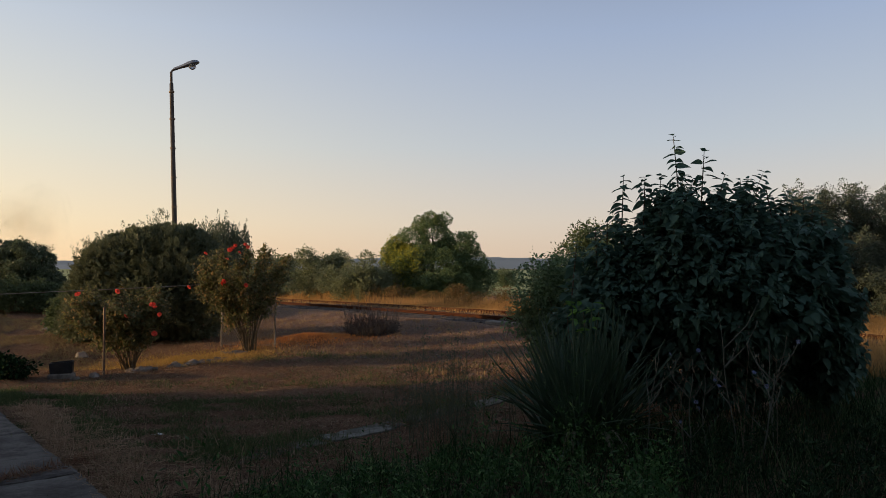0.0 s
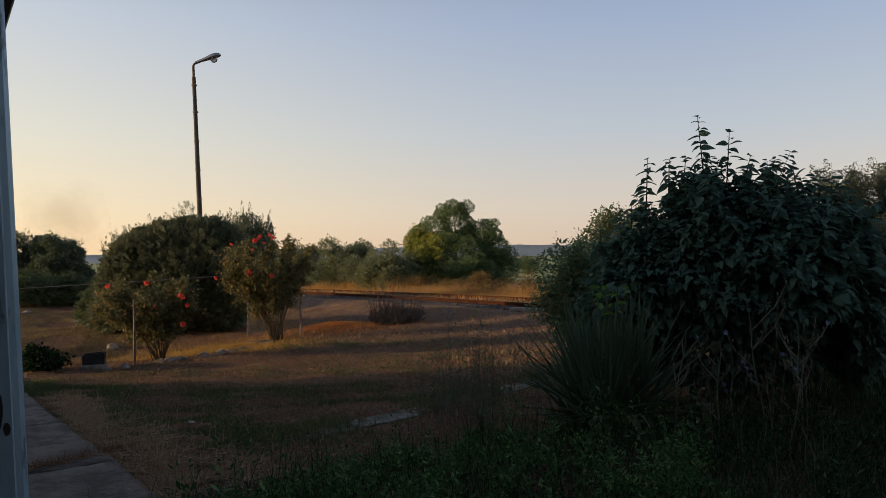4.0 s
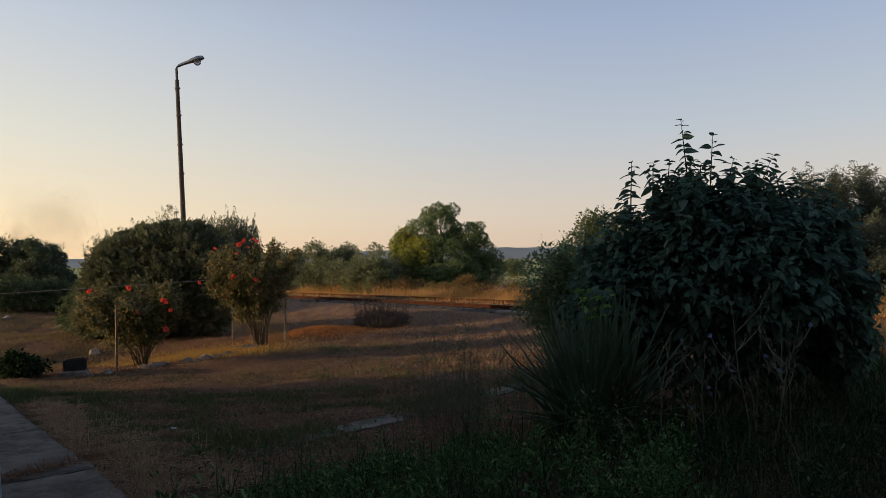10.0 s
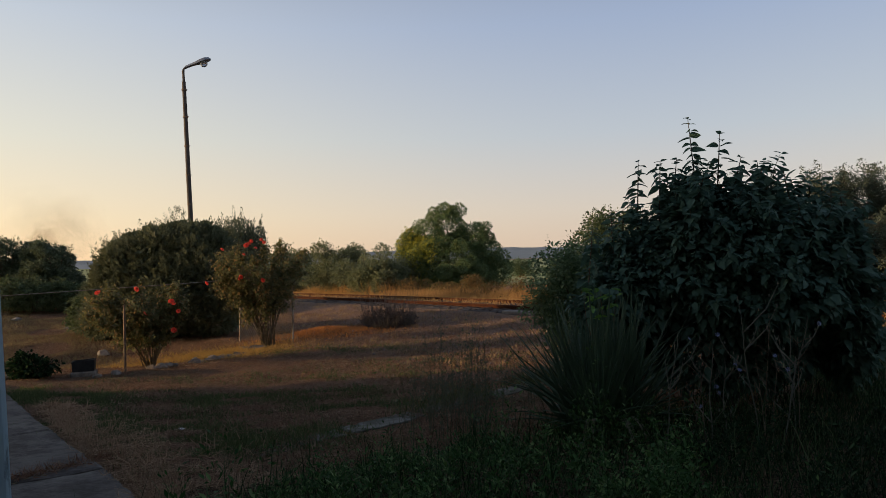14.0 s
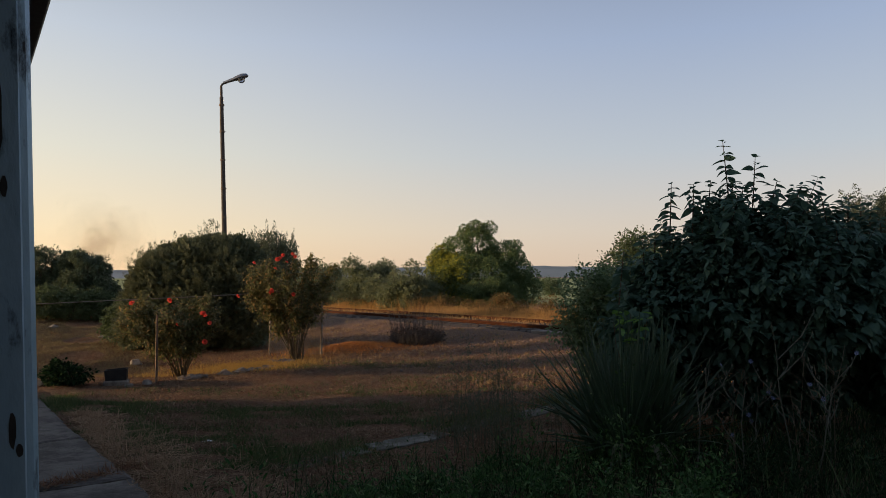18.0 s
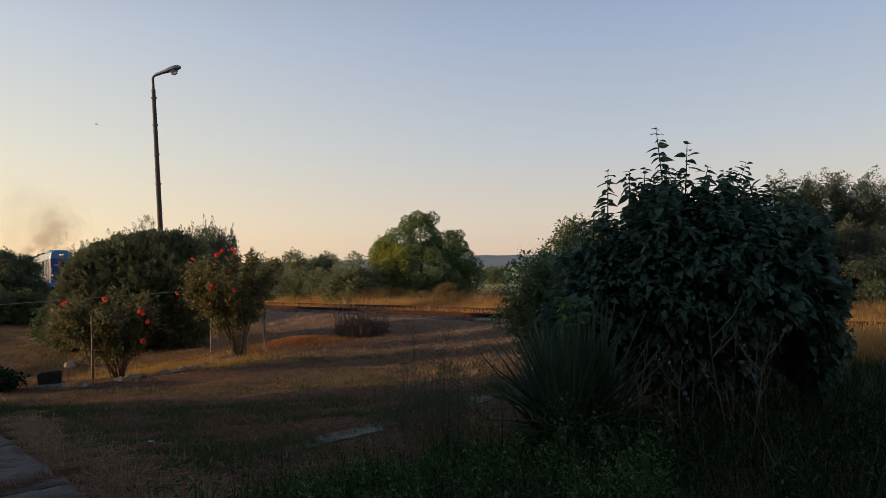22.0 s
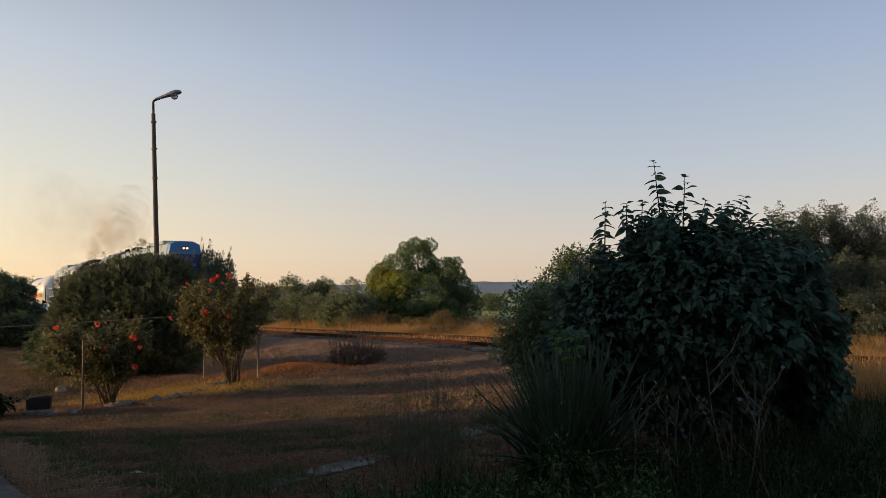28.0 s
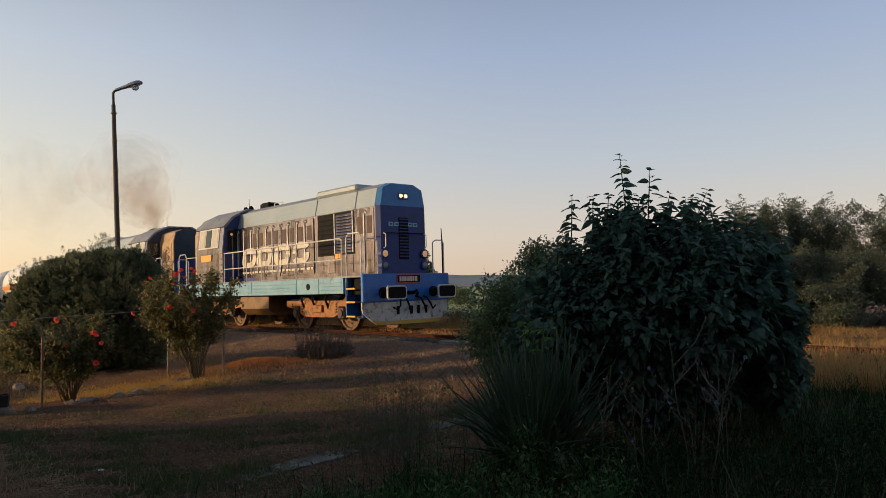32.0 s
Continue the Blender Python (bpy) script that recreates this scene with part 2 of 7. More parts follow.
def surface(name, c1, c2, scale=4.0, rough=0.7, metal=0.0, dirt=None, dirt_amount=0.35, fine=40.0, relief=0.15, stretch=None, coat=0.0, wave=0.0):
    """Paint, metal, wood or stone: two colours at a broad scale, dirt or rust patches, fine grain in the relief and the gloss."""
    ma, nt, b = nodes_of(name)
    n1, n2 = noise_node(nt, scale, 5, 0.6, stretch=stretch), noise_node(nt, fine, 3, 0.6, stretch=stretch)
    col = ramp(nt, n1.outputs[0], [(0.35, c1), (0.65, c2)]).outputs[0]
    col = mix(nt, 0.10, col, ramp(nt, n2.outputs[0], [(0.3, tuple(x * 0.45 for x in c1)), (0.7, tuple(min(1, x * 1.3) for x in c2))]).outputs[0])
    if dirt:
        n3 = noise_node(nt, scale * 2.3, 8, 0.72, stretch=stretch)
        f = ramp(nt, n3.outputs[0], [(0.62 - dirt_amount * 0.4, (0, 0, 0)), (0.72 - dirt_amount * 0.3, (1, 1, 1))]).outputs[0]
        col = mix(nt, f, col, dirt)
    nt.links.new(col, b.inputs["Base Color"])
    b.inputs["Metallic"].default_value = metal
    r = ramp(nt, n2.outputs[0], [(0.2, (max(0.02, rough - 0.12),) * 3), (0.8, (min(1, rough + 0.12),) * 3)])
    nt.links.new(r.outputs[0], b.inputs["Roughness"])
    b.inputs["Coat Weight"].default_value = coat
    if wave:
        n4 = noise_node(nt, 2.2, 2, 0.5)
        b0 = nt.nodes.new("ShaderNodeBump")
        b0.inputs["Strength"].default_value, b0.inputs["Distance"].default_value = wave, 0.03
        nt.links.new(n4.outputs[0], b0.inputs["Height"])
        nt.links.new(b0.outputs[0], b.inputs["Normal"])
    else:
        bump(nt, b, n2.outputs[0], relief, 0.01)
    return ma


def foliage(name, c1, c2, c3=None, rough=0.5, shine=0.25, patch=0.6, gloss=0.35):
    """Leaves: each leaf its own tint, patches of another tone in the crown, light shining through."""
    ma, nt, b = nodes_of(name)
    g = nt.nodes.new("ShaderNodeNewGeometry")
    stops = [(0.0, c1), (1.0, c2)] if c3 is None else [(0.0, c1), (0.72, c2), (1.0, c3)]
    col = ramp(nt, g.outputs["Random Per Island"], stops).outputs[0]
    n1 = noise_node(nt, patch, 3)
    col = mix(nt, ramp(nt, n1.outputs[0], [(0.35, (0, 0, 0)), (0.7, (0.55, 0.55, 0.55))]).outputs[0], col, c2)
    nt.links.new(col, b.inputs["Base Color"])
    b.inputs["Roughness"].default_value = rough
    b.inputs["Specular IOR Level"].default_value = gloss
    tr = nt.nodes.new("ShaderNodeBsdfTranslucent")
    nt.links.new(col, tr.inputs[0])
    ms = nt.nodes.new("ShaderNodeMixShader")
    ms.inputs[0].default_value = shine
    nt.links.new(b.outputs[0], ms.inputs[1])
    nt.links.new(tr.outputs[0], ms.inputs[2])
    nt.links.new(ms.outputs[0], nt.nodes["Material Output"].inputs[0])
    return ma


def glow(name, colour, strength):
    ma, nt, b = nodes_of(name)
    b.inputs["Base Color"].default_value = (*colour, 1)
    b.inputs["Emission Color"].default_value = (*colour, 1)
    b.inputs["Emission Strength"].default_value = strength
    return ma


def ground_material():
    ma, nt, b = nodes_of("dry_ground")
    big, mid, fine, line = noise_node(nt, 0.35, 4), noise_node(nt, 1.6, 5, 0.7), noise_node(nt, 14, 6, 0.75), noise_node(nt, 60, 3, 0.7)
    soil = ramp(nt, mid.outputs[0], [(0.3, (0.052, 0.027, 0.017)), (0.5, (0.225, 0.098, 0.052)), (0.7, (0.38, 0.19, 0.105))]).outputs[0]
    straw = ramp(nt, fine.outputs[0], [(0.42, (0.10, 0.058, 0.032)), (0.66, (0.42, 0.28, 0.16))]).outputs[0]
    green = ramp(nt, fine.outputs[0], [(0.3, (0.025, 0.03, 0.010)), (0.7, (0.08, 0.085, 0.03))]).outputs[0]
    col = mix(nt, ramp(nt, fine.outputs[0], [(0.44, (0, 0, 0)), (0.58, (0.95, 0.95, 0.95))]).outputs[0], soil, straw)
    col = mix(nt, ramp(nt, big.outputs[0], [(0.52, (0, 0, 0)), (0.66, (0.7, 0.7, 0.7))]).outputs[0], col, green)
    # position: gravelly pinkish soil towards the track, weedy soil close by, darkened for shade
    geo = nt.nodes.new("ShaderNodeNewGeometry")
    dot = nt.nodes.new("ShaderNodeVectorMath")
    dot.operation = "DOT_PRODUCT"
    dot.inputs[1].default_value = (0.7907, 0.6122, 0)
    nt.links.new(geo.outputs["Position"], dot.inputs[0])
    wob = nt.nodes.new("ShaderNodeMath")
    wob.operation = "MULTIPLY_ADD"
    wob.inputs[1].default_value = 5.0
    nt.links.new(mid.outputs[0], wob.inputs[0])
    nt.links.new(dot.outputs["Value"], wob.inputs[2])
    near_track = nt.nodes.new("ShaderNodeMapRange")
    near_track.inputs["From Min"].default_value, near_track.inputs["From Max"].default_value = 9.6, 12.4
    nt.links.new(wob.outputs[0], near_track.inputs["Value"])
    gravel = ramp(nt, fine.outputs[0], [(0.3, (0.12, 0.074, 0.055)), (0.5, (0.32, 0.205, 0.155)), (0.7, (0.56, 0.41, 0.325))]).outputs[0]
    fade = nt.nodes.new("ShaderNodeMath")
    fade.operation = "MULTIPLY"
    fade.inputs[1].default_value = 0.8
    nt.links.new(near_track.outputs[0], fade.inputs[0])
    col = mix(nt, fade.outputs[0], col, gravel)
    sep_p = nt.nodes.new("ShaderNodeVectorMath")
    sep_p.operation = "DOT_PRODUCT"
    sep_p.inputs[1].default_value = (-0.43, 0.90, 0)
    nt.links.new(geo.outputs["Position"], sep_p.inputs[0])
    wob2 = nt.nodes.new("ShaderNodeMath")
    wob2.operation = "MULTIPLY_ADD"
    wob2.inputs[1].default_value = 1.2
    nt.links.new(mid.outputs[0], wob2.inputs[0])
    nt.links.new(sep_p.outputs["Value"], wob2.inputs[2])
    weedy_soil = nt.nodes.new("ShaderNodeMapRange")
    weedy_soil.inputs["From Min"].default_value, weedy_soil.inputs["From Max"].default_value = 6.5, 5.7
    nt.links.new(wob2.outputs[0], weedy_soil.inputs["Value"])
    # green-brown weedy soil, the shade in the gaps painted into it
    shaded_soil = ramp(nt, fine.outputs[0], [(0.3, (0.010, 0.014, 0.007)), (0.7, (0.032, 0.036, 0.016))]).outputs[0]
    col = mix(nt, weedy_soil.outputs[0], col, shaded_soil)
    col = mix(nt, 0.5, col, ramp(nt, line.outputs[0], [(0.40, (0.030, 0.017, 0.012)), (0.50, (0.17, 0.105, 0.068)), (0.62, (0.52, 0.36, 0.24))]).outputs[0])
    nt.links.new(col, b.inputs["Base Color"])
    b.inputs["Roughness"].default_value = 0.95
    b.inputs["Specular IOR Level"].default_value = 0.1
    bump(nt, b, fine.outputs[0], 1.0, 0.12)
    return ma


M = dict(
    ground=ground_material(),
    field=surface("far_field", (0.17, 0.215, 0.06), (0.23, 0.27, 0.085), 0.02, 0.95, relief=0.0),
    # woods lightened to blue-grey: distance haze is part of this colour
    hill=surface("hazy_wooded_hill", (0.165, 0.208, 0.230), (0.200, 0.248, 0.272), 0.006, 1.0, relief=0.0, fine=0.05),
    concrete=surface("worn_concrete", (0.092, 0.078, 0.066), (0.155, 0.134, 0.115), 1.5, 0.9, dirt=(0.050, 0.041, 0.033), dirt_amount=0.5, relief=0.9, fine=26),
    stone=surface("field_stone", (0.10, 0.082, 0.066), (0.31, 0.265, 0.215), 6, 0.9, relief=0.8),
    ballast=surface("ballast", (0.024, 0.016, 0.012), (0.066, 0.042, 0.030), 9, 0.95, relief=1.0),
    rail=surface("rusty_rail", (0.040, 0.014, 0.007), (0.075, 0.028, 0.014), 5, 0.95, 0.0, relief=0.2),
    edging=surface("mossy_concrete", (0.13, 0.125, 0.10), (0.22, 0.205, 0.17), 2.5, 0.9, dirt=(0.07, 0.065, 0.04), dirt_amount=0.5, relief=0.8, fine=26),
    kerb=surface("pale_weathered_concrete", (0.15, 0.13, 0.11), (0.25, 0.22, 0.19), 1.5, 0.9, dirt=(0.14, 0.11, 0.09), dirt_amount=0.25, relief=0.6),
    # dry grass with low orange sunlight painted into its colour
    lit_orange_grass=foliage("orange_lit_dry_grass", (0.29, 0.115, 0.038), (0.60, 0.27, 0.085), rough=0.85, patch=1.0),
    shoulder=foliage("small_green_leaf", (0.090, 0.150, 0.074), (0.180, 0.260, 0.130), patch=1.0, shine=0.35, gloss=0.2),
    sleeper=surface("weathered_sleeper", (0.05, 0.036, 0.026), (0.09, 0.066, 0.048), 6, 0.9, relief=0.5),
    bark=surface("bark", (0.07, 0.05, 0.035), (0.13, 0.095, 0.065), 9, 0.9, relief=0.8, stretch=(1, 1, 0.25)),
    # bark with the shade of the bush's hollow foot in its colour
    dark_bark=surface("hollow_shade_bark", (0.022, 0.020, 0.015), (0.045, 0.038, 0.028), 9, 0.95, relief=0.6, stretch=(1, 1, 0.25)),
    green_stalk=surface("greenish_weed_stalk", (0.075, 0.088, 0.050), (0.15, 0.155, 0.090), 12, 0.9),
    pale_stem=surface("pale_grey_stem", (0.10, 0.105, 0.080), (0.17, 0.17, 0.130), 14, 0.85),
    chicory=foliage("chicory_petal", (0.15, 0.19, 0.36), (0.24, 0.28, 0.46), shine=0.3, gloss=0.1),
    stalk=surface("grey_weed_stalk", (0.090, 0.075, 0.060), (0.165, 0.138, 0.112), 12, 0.9),
    twig=surface("dry_twig", (0.10, 0.075, 0.05), (0.19, 0.145, 0.10), 10, 0.9),
    lilac=foliage("lilac_leaf", (0.068, 0.130, 0.094), (0.100, 0.176, 0.128), rough=0.55, shine=0.32, gloss=0.17),
    dead_leaf=foliage("withered_leaf", (0.045, 0.028, 0.022), (0.085, 0.055, 0.040)),
    sprout=foliage("young_leaf", (0.10, 0.24, 0.04), (0.16, 0.32, 0.06), shine=0.4),
    feather=foliage("feathery_leaf", (0.085, 0.110, 0.075), (0.150, 0.175, 0.115), shine=0.3, patch=0.8),
    yard_tree=foliage("yard_tree_leaf", (0.070, 0.100, 0.056), (0.130, 0.160, 0.088), shine=0.3, patch=0.5),
    bramble=foliage("rusty_bramble_leaf", (0.090, 0.095, 0.030), (0.21, 0.145, 0.050), (0.34, 0.16, 0.05), patch=1.5, shine=0.3),
    cane=surface("rose_cane", (0.075, 0.060, 0.032), (0.14, 0.105, 0.06), 12, 0.85),
    juniper=foliage("juniper_needle", (0.092, 0.112, 0.066), (0.170, 0.188, 0.108), shine=0.25, gloss=0.2, patch=1.1),
    rose=foliage("rose_leaf", (0.090, 0.108, 0.044), (0.195, 0.190, 0.082), (0.42, 0.26, 0.105), patch=1.4, shine=0.4, gloss=0.2),
    petal=foliage("rose_petal", (0.72, 0.060, 0.045), (0.85, 0.16, 0.10), shine=0.4, gloss=0.15),
    walnut=foliage("walnut_leaf", (0.090, 0.150, 0.070), (0.180, 0.248, 0.108), (0.27, 0.29, 0.11), patch=0.35, shine=0.36, gloss=0.15),
    walnut_yellow=foliage("yellow_walnut_leaf", (0.27, 0.29, 0.045), (0.50, 0.47, 0.075), patch=0.5, shine=0.4),
    # darkened for the shade under the big bush; the low plant shares it
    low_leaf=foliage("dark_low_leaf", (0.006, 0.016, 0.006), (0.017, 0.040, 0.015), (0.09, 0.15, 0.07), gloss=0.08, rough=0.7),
    # scrub leaf raised in tone to carry sunlight that misses the row
    lit_scrub=foliage("sunlit_scrub_leaf", (0.130, 0.158, 0.084), (0.225, 0.248, 0.135), patch=0.5, shine=0.42),
    bank=foliage("bank_dry_grass", (0.16, 0.125, 0.065), (0.33, 0.25, 0.135), (0.15, 0.16, 0.07), rough=0.9, patch=0.8, gloss=0.1),
    tan_grass=foliage("tan_dry_grass", (0.24, 0.15, 0.070), (0.44, 0.30, 0.15), rough=0.85, patch=1.0, shine=0.3),
    gravel=surface("pinkish_gravel", (0.15, 0.11, 0.095), (0.27, 0.205, 0.175), 20, 0.95, relief=0.5),
    scrub=foliage("scrub_leaf", (0.072, 0.108, 0.050), (0.142, 0.178, 0.084), patch=0.5, shine=0.3, gloss=0.2),
    olive=foliage("grey_green_leaf", (0.078, 0.102, 0.070), (0.145, 0.172, 0.118), patch=0.4, shine=0.35, gloss=0.2),
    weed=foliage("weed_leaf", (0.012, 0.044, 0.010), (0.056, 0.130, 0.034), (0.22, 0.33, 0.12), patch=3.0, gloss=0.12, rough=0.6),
    lawn=foliage("low_green_grass", (0.050, 0.100, 0.040), (0.120, 0.190, 0.082), (0.26, 0.33, 0.17), patch=1.0, gloss=0.1, rough=0.7),
    thin_green=foliage("thin_yard_grass", (0.040, 0.066, 0.026), (0.115, 0.150, 0.060), (0.26, 0.25, 0.12), patch=3.0, gloss=0.1, rough=0.8),
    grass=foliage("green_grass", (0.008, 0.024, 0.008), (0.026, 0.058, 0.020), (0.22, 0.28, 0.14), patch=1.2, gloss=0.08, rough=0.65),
    side_grass=foliage("tan_field_grass", (0.19, 0.115, 0.048), (0.38, 0.235, 0.095), (0.19, 0.17, 0.07), rough=0.85, patch=0.7, shine=0.25, gloss=0.1),
    straw=foliage("dry_straw", (0.34, 0.19, 0.070), (0.62, 0.38, 0.145), rough=0.8, patch=1.0, shine=0.42),
    mat=foliage("matted_brown_straw", (0.085, 0.054, 0.036), (0.26, 0.170, 0.112), (0.52, 0.39, 0.275), rough=0.9, patch=1.2, gloss=0.1),
    litter=foliage("pale_straw_litter", (0.21, 0.135, 0.082), (0.50, 0.35, 0.225), rough=0.9, patch=2.0),
    mown=foliage("mown_dry_grass", (0.070, 0.038, 0.025), (0.31, 0.165, 0.102), (0.15, 0.140, 0.064), rough=0.9, patch=0.8, gloss=0.1),
    yucca=foliage("yucca_blade", (0.030, 0.060, 0.036), (0.088, 0.138, 0.086), (0.21, 0.27, 0.18), rough=0.4, shine=0.08),
    dead_blade=foliage("dead_yucca_blade", (0.12, 0.115, 0.08), (0.22, 0.20, 0.145), rough=0.8, gloss=0.1),
    post_steel=surface("blue_grey_painted_steel", (0.25, 0.38, 0.48), (0.34, 0.48, 0.57), 3, 0.36, 0.25, dirt=(0.012, 0.014, 0.016), dirt_amount=0.12, stretch=(1, 1, 0.35), relief=0.2),
    chip=surface("rusted_bare_steel", (0.014, 0.013, 0.013), (0.030, 0.024, 0.020), 20, 0.8),
    roof_dark=surface("dark_eaves_sheet", (0.03, 0.03, 0.032), (0.05, 0.05, 0.055), 4, 0.6),
    # for the unseen light-blocking walls, kept dark to bounce little light
    render=surface("blocker_wall_render", (0.24, 0.21, 0.17), (0.32, 0.28, 0.23), 1.2, 0.9, relief=0.4),
    pole=surface("weathered_pole", (0.052, 0.043, 0.037), (0.098, 0.080, 0.068), 8, 0.85, relief=0.4, stretch=(1, 1, 0.1)),
    lamp_grey=surface("lamp_housing_grey", (0.20, 0.22, 0.25), (0.28, 0.30, 0.33), 10, 0.38, 0.5),
    iron=surface("rusty_iron", (0.10, 0.065, 0.045), (0.22, 0.16, 0.11), 12, 0.75, 0.4),
    pale_post=surface("flaking_pale_paint", (0.24, 0.21, 0.17), (0.38, 0.34, 0.28), 14, 0.8, dirt=(0.09, 0.06, 0.04), dirt_amount=0.35, stretch=(1, 1, 0.2)),
    wire=surface("old_wire", (0.20, 0.18, 0.15), (0.32, 0.29, 0.25), 20, 0.5, 0.7),
    tub=surface("blackened_tub", (0.012, 0.012, 0.012), (0.03, 0.028, 0.025), 6, 0.7),
    # grass colour that includes the yellow of the sunlit strip
    ochre_grass=foliage("sunlit_grass", (0.26, 0.16, 0.045), (0.50, 0.31, 0.09), (0.18, 0.18, 0.05), rough=0.8, patch=1.0),
    paper=surface("white_paper", (0.75, 0.75, 0.74), (0.82, 0.82, 0.80), 10, 0.8),
    dark=surface("sooty_black", (0.005, 0.005, 0.006), (0.013, 0.012, 0.012), 6, 0.75),
)
M["dark"].node_tree.nodes["Principled BSDF"].inputs["Specular IOR Level"].default_value = 0.12
M["rail"].node_tree.nodes["Principled BSDF"].inputs["Specular IOR Level"].default_value = 0.1
glass, nt_, b_ = nodes_of("clear_glass")
b_.inputs["Roughness"].default_value, b_.inputs["Transmission Weight"].default_value, b_.inputs["IOR"].default_value = 0.08, 0.9, 1.45
M["glass"] = glass


# ---- the lie of the land ----
U = Vector((0.6122, -0.7907, 0))   # along the track, the way the train goes
V = Vector((0.7907, 0.6122, 0))    # across it, away from the yard
FRONT = Vector((0.67, 20.20, 0.40))  # a point of the track, at rail height
TRACK = FRONT.dot(V)
HEADING = math.degrees(math.atan2(U.y, U.x))


def step(a, b, x):
    t = np.clip((np.asarray(x, float) - a) / (b - a), 0, 1)
    return t * t * (3 - 2 * t)


def bend(s):
    """How far the track swings away from its straight line, behind the front point."""
    return 3.2e-4 * np.clip(np.asarray(s, float), -110, 0) ** 2


def drop(s):
    """How far the track lies lower, behind the front point."""
    a = np.clip(-np.asarray(s, float), 0, 60)
    return -(0.004 * a + 2.1e-4 * a * a)


def by_track(s, q):
    """World x, y of places s along the track and q beside it."""
    w = q + bend(s)
    return FRONT.x + U.x * s + V.x * w, FRONT.y + U.y * s + V.y * w


def on_track(s):
    """A point between the rails, at rail height."""
    x, y = by_track(s, 0.0)
    return Vector((float(x), float(y), FRONT.z + float(drop(s))))


def gz(x, y):
    """The height of the ground."""
    x, y = np.asarray(x, float), np.asarray(y, float)
    q = x * V.x + y * V.y - TRACK
    s = (x - FRONT.x) * U.x + (y - FRONT.y) * U.y
    q = q - bend(s)
    z = 0.20 * step(-8, -2.0, q) + drop(s) * step(-7, -2.0, q) - 0.5 * step(3.5, 30, q) - 2.5 * step(60, 400, q)
    z = z + 0.07 * step(-3.6, -1.8, q) - 0.07 * step(1.9, 4.5, q)
    z = z + 0.03 * np.sin(x * 0.9 + 1.3) * np.cos(y * 0.7) + 0.012 * np.sin(x * 3.1) * np.sin(y * 2.7 + 0.6)
    # trodden, uneven soil over the middle of the yard
    rough = 0.013 * np.sin(4.9 * x + 1.9 * y + 1.5 * np.sin(1.7 * y)) * np.sin(3.7 * y - 1.3 * x + np.sin(2.3 * x)) + 0.007 * np.sin(9.7 * x - 4.3 * y + 2 * np.sin(1.1 * x + y)) * np.sin(7.9 * y + 3.1 * x)
    z = z + rough * step(8.6, 10.0, y) * step(-2.0, -3.4, q)
    z = z - 0.22 * np.exp(-(((x + 6.2) / 2.2) ** 2 + ((y - 13.6) / 1.4) ** 2))
    z = z + 0.10 * np.exp(-(((x + 2.5) / 0.8) ** 2 + ((y - 15.35) / 0.55) ** 2))
    z = z + 0.75 * np.exp(-(((x + 14.5) / 4.5) ** 2 + ((y - 24) / 6.0) ** 2))
    return z


def on_ground(x, y):
    return Vector((x, y, float(gz(x, y))))
# ---- setting: ground, field, hills, track, paths ----
def build_ground():
    a = np.concatenate([-np.geomspace(2600, 40, 26), np.linspace(-38, 38, 457), np.geomspace(40, 2600, 26)])
    b = np.concatenate([-np.geomspace(2600, 20, 20), np.linspace(-18, 58, 457), np.geomspace(60, 3200, 30)])
    gx, gy = np.meshgrid(a, b)
    v = np.stack([gx, gy, gz(gx, gy)], 2).reshape(-1, 3)
    n = len(a)
    i, j = np.meshgrid(np.arange(len(b) - 1), np.arange(n - 1), indexing="ij")
    k = (i * n + j).ravel()
    f = np.stack([k, k + 1, k + n + 1, k + n], 1)
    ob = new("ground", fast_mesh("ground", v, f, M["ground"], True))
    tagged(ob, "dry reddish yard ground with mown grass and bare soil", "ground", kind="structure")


def build_far():
    """A green field beyond the scrub and low wooded hills on the skyline, haze in their colour."""
    gx, gy = np.meshgrid(np.linspace(-140, 160, 60), np.geomspace(44, 640, 40))
    v = np.stack([gx * (0.4 + gy / 300), gy, np.zeros_like(gx)], 2).reshape(-1, 3)
    v[:, 2] = gz(v[:, 0], v[:, 1]) + 0.06 + 2.4 * step(120, 640, v[:, 1])
    i, j = np.meshgrid(np.arange(39), np.arange(59), indexing="ij")
    k = (i * 60 + j).ravel()
    me = fast_mesh("field", v, np.stack([k, k + 1, k + 61, k + 60], 1), M["field"], True)
    tagged(part("field", me, None), "pale green field beyond the railway", "field", kind="structure")
    rng = np.random.default_rng(5)
    for k, (dist, top, label) in enumerate(((1500, 15, "low wooded hill on the skyline, haze in its colour"), (2300, 30, "farther wooded hill on the skyline, haze in its colour"))):
        az = np.radians(np.linspace(-75, 75, 420))
        h = top * (0.75 + 0.25 * np.sin(az * 5 + k * 2) + 0.12 * np.sin(az * 13 + 1)) + rng.uniform(0, top * 0.07, az.size)
        low = np.stack([dist * np.sin(az), dist * np.cos(az), np.full_like(az, -12)], 1)
        mid = np.stack([(dist + 160) * np.sin(az), (dist + 160) * np.cos(az), h], 1)
        back = np.stack([(dist + 700) * np.sin(az), (dist + 700) * np.cos(az), np.full_like(az, -12)], 1)
        v = np.concatenate([low, mid, back])
        m = az.size
        i = np.arange(m - 1)
        f = np.concatenate([np.stack([i, i + 1, i + 1 + m, i + m], 1), np.stack([i + m, i + m + 1, i + 1 + 2 * m, i + 2 * m], 1)])
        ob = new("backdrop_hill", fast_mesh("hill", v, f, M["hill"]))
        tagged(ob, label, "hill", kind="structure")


LINE = [60, 0] + [-4 * k for k in range(1, 16)] + [-70, -85, -100, -130, -190]


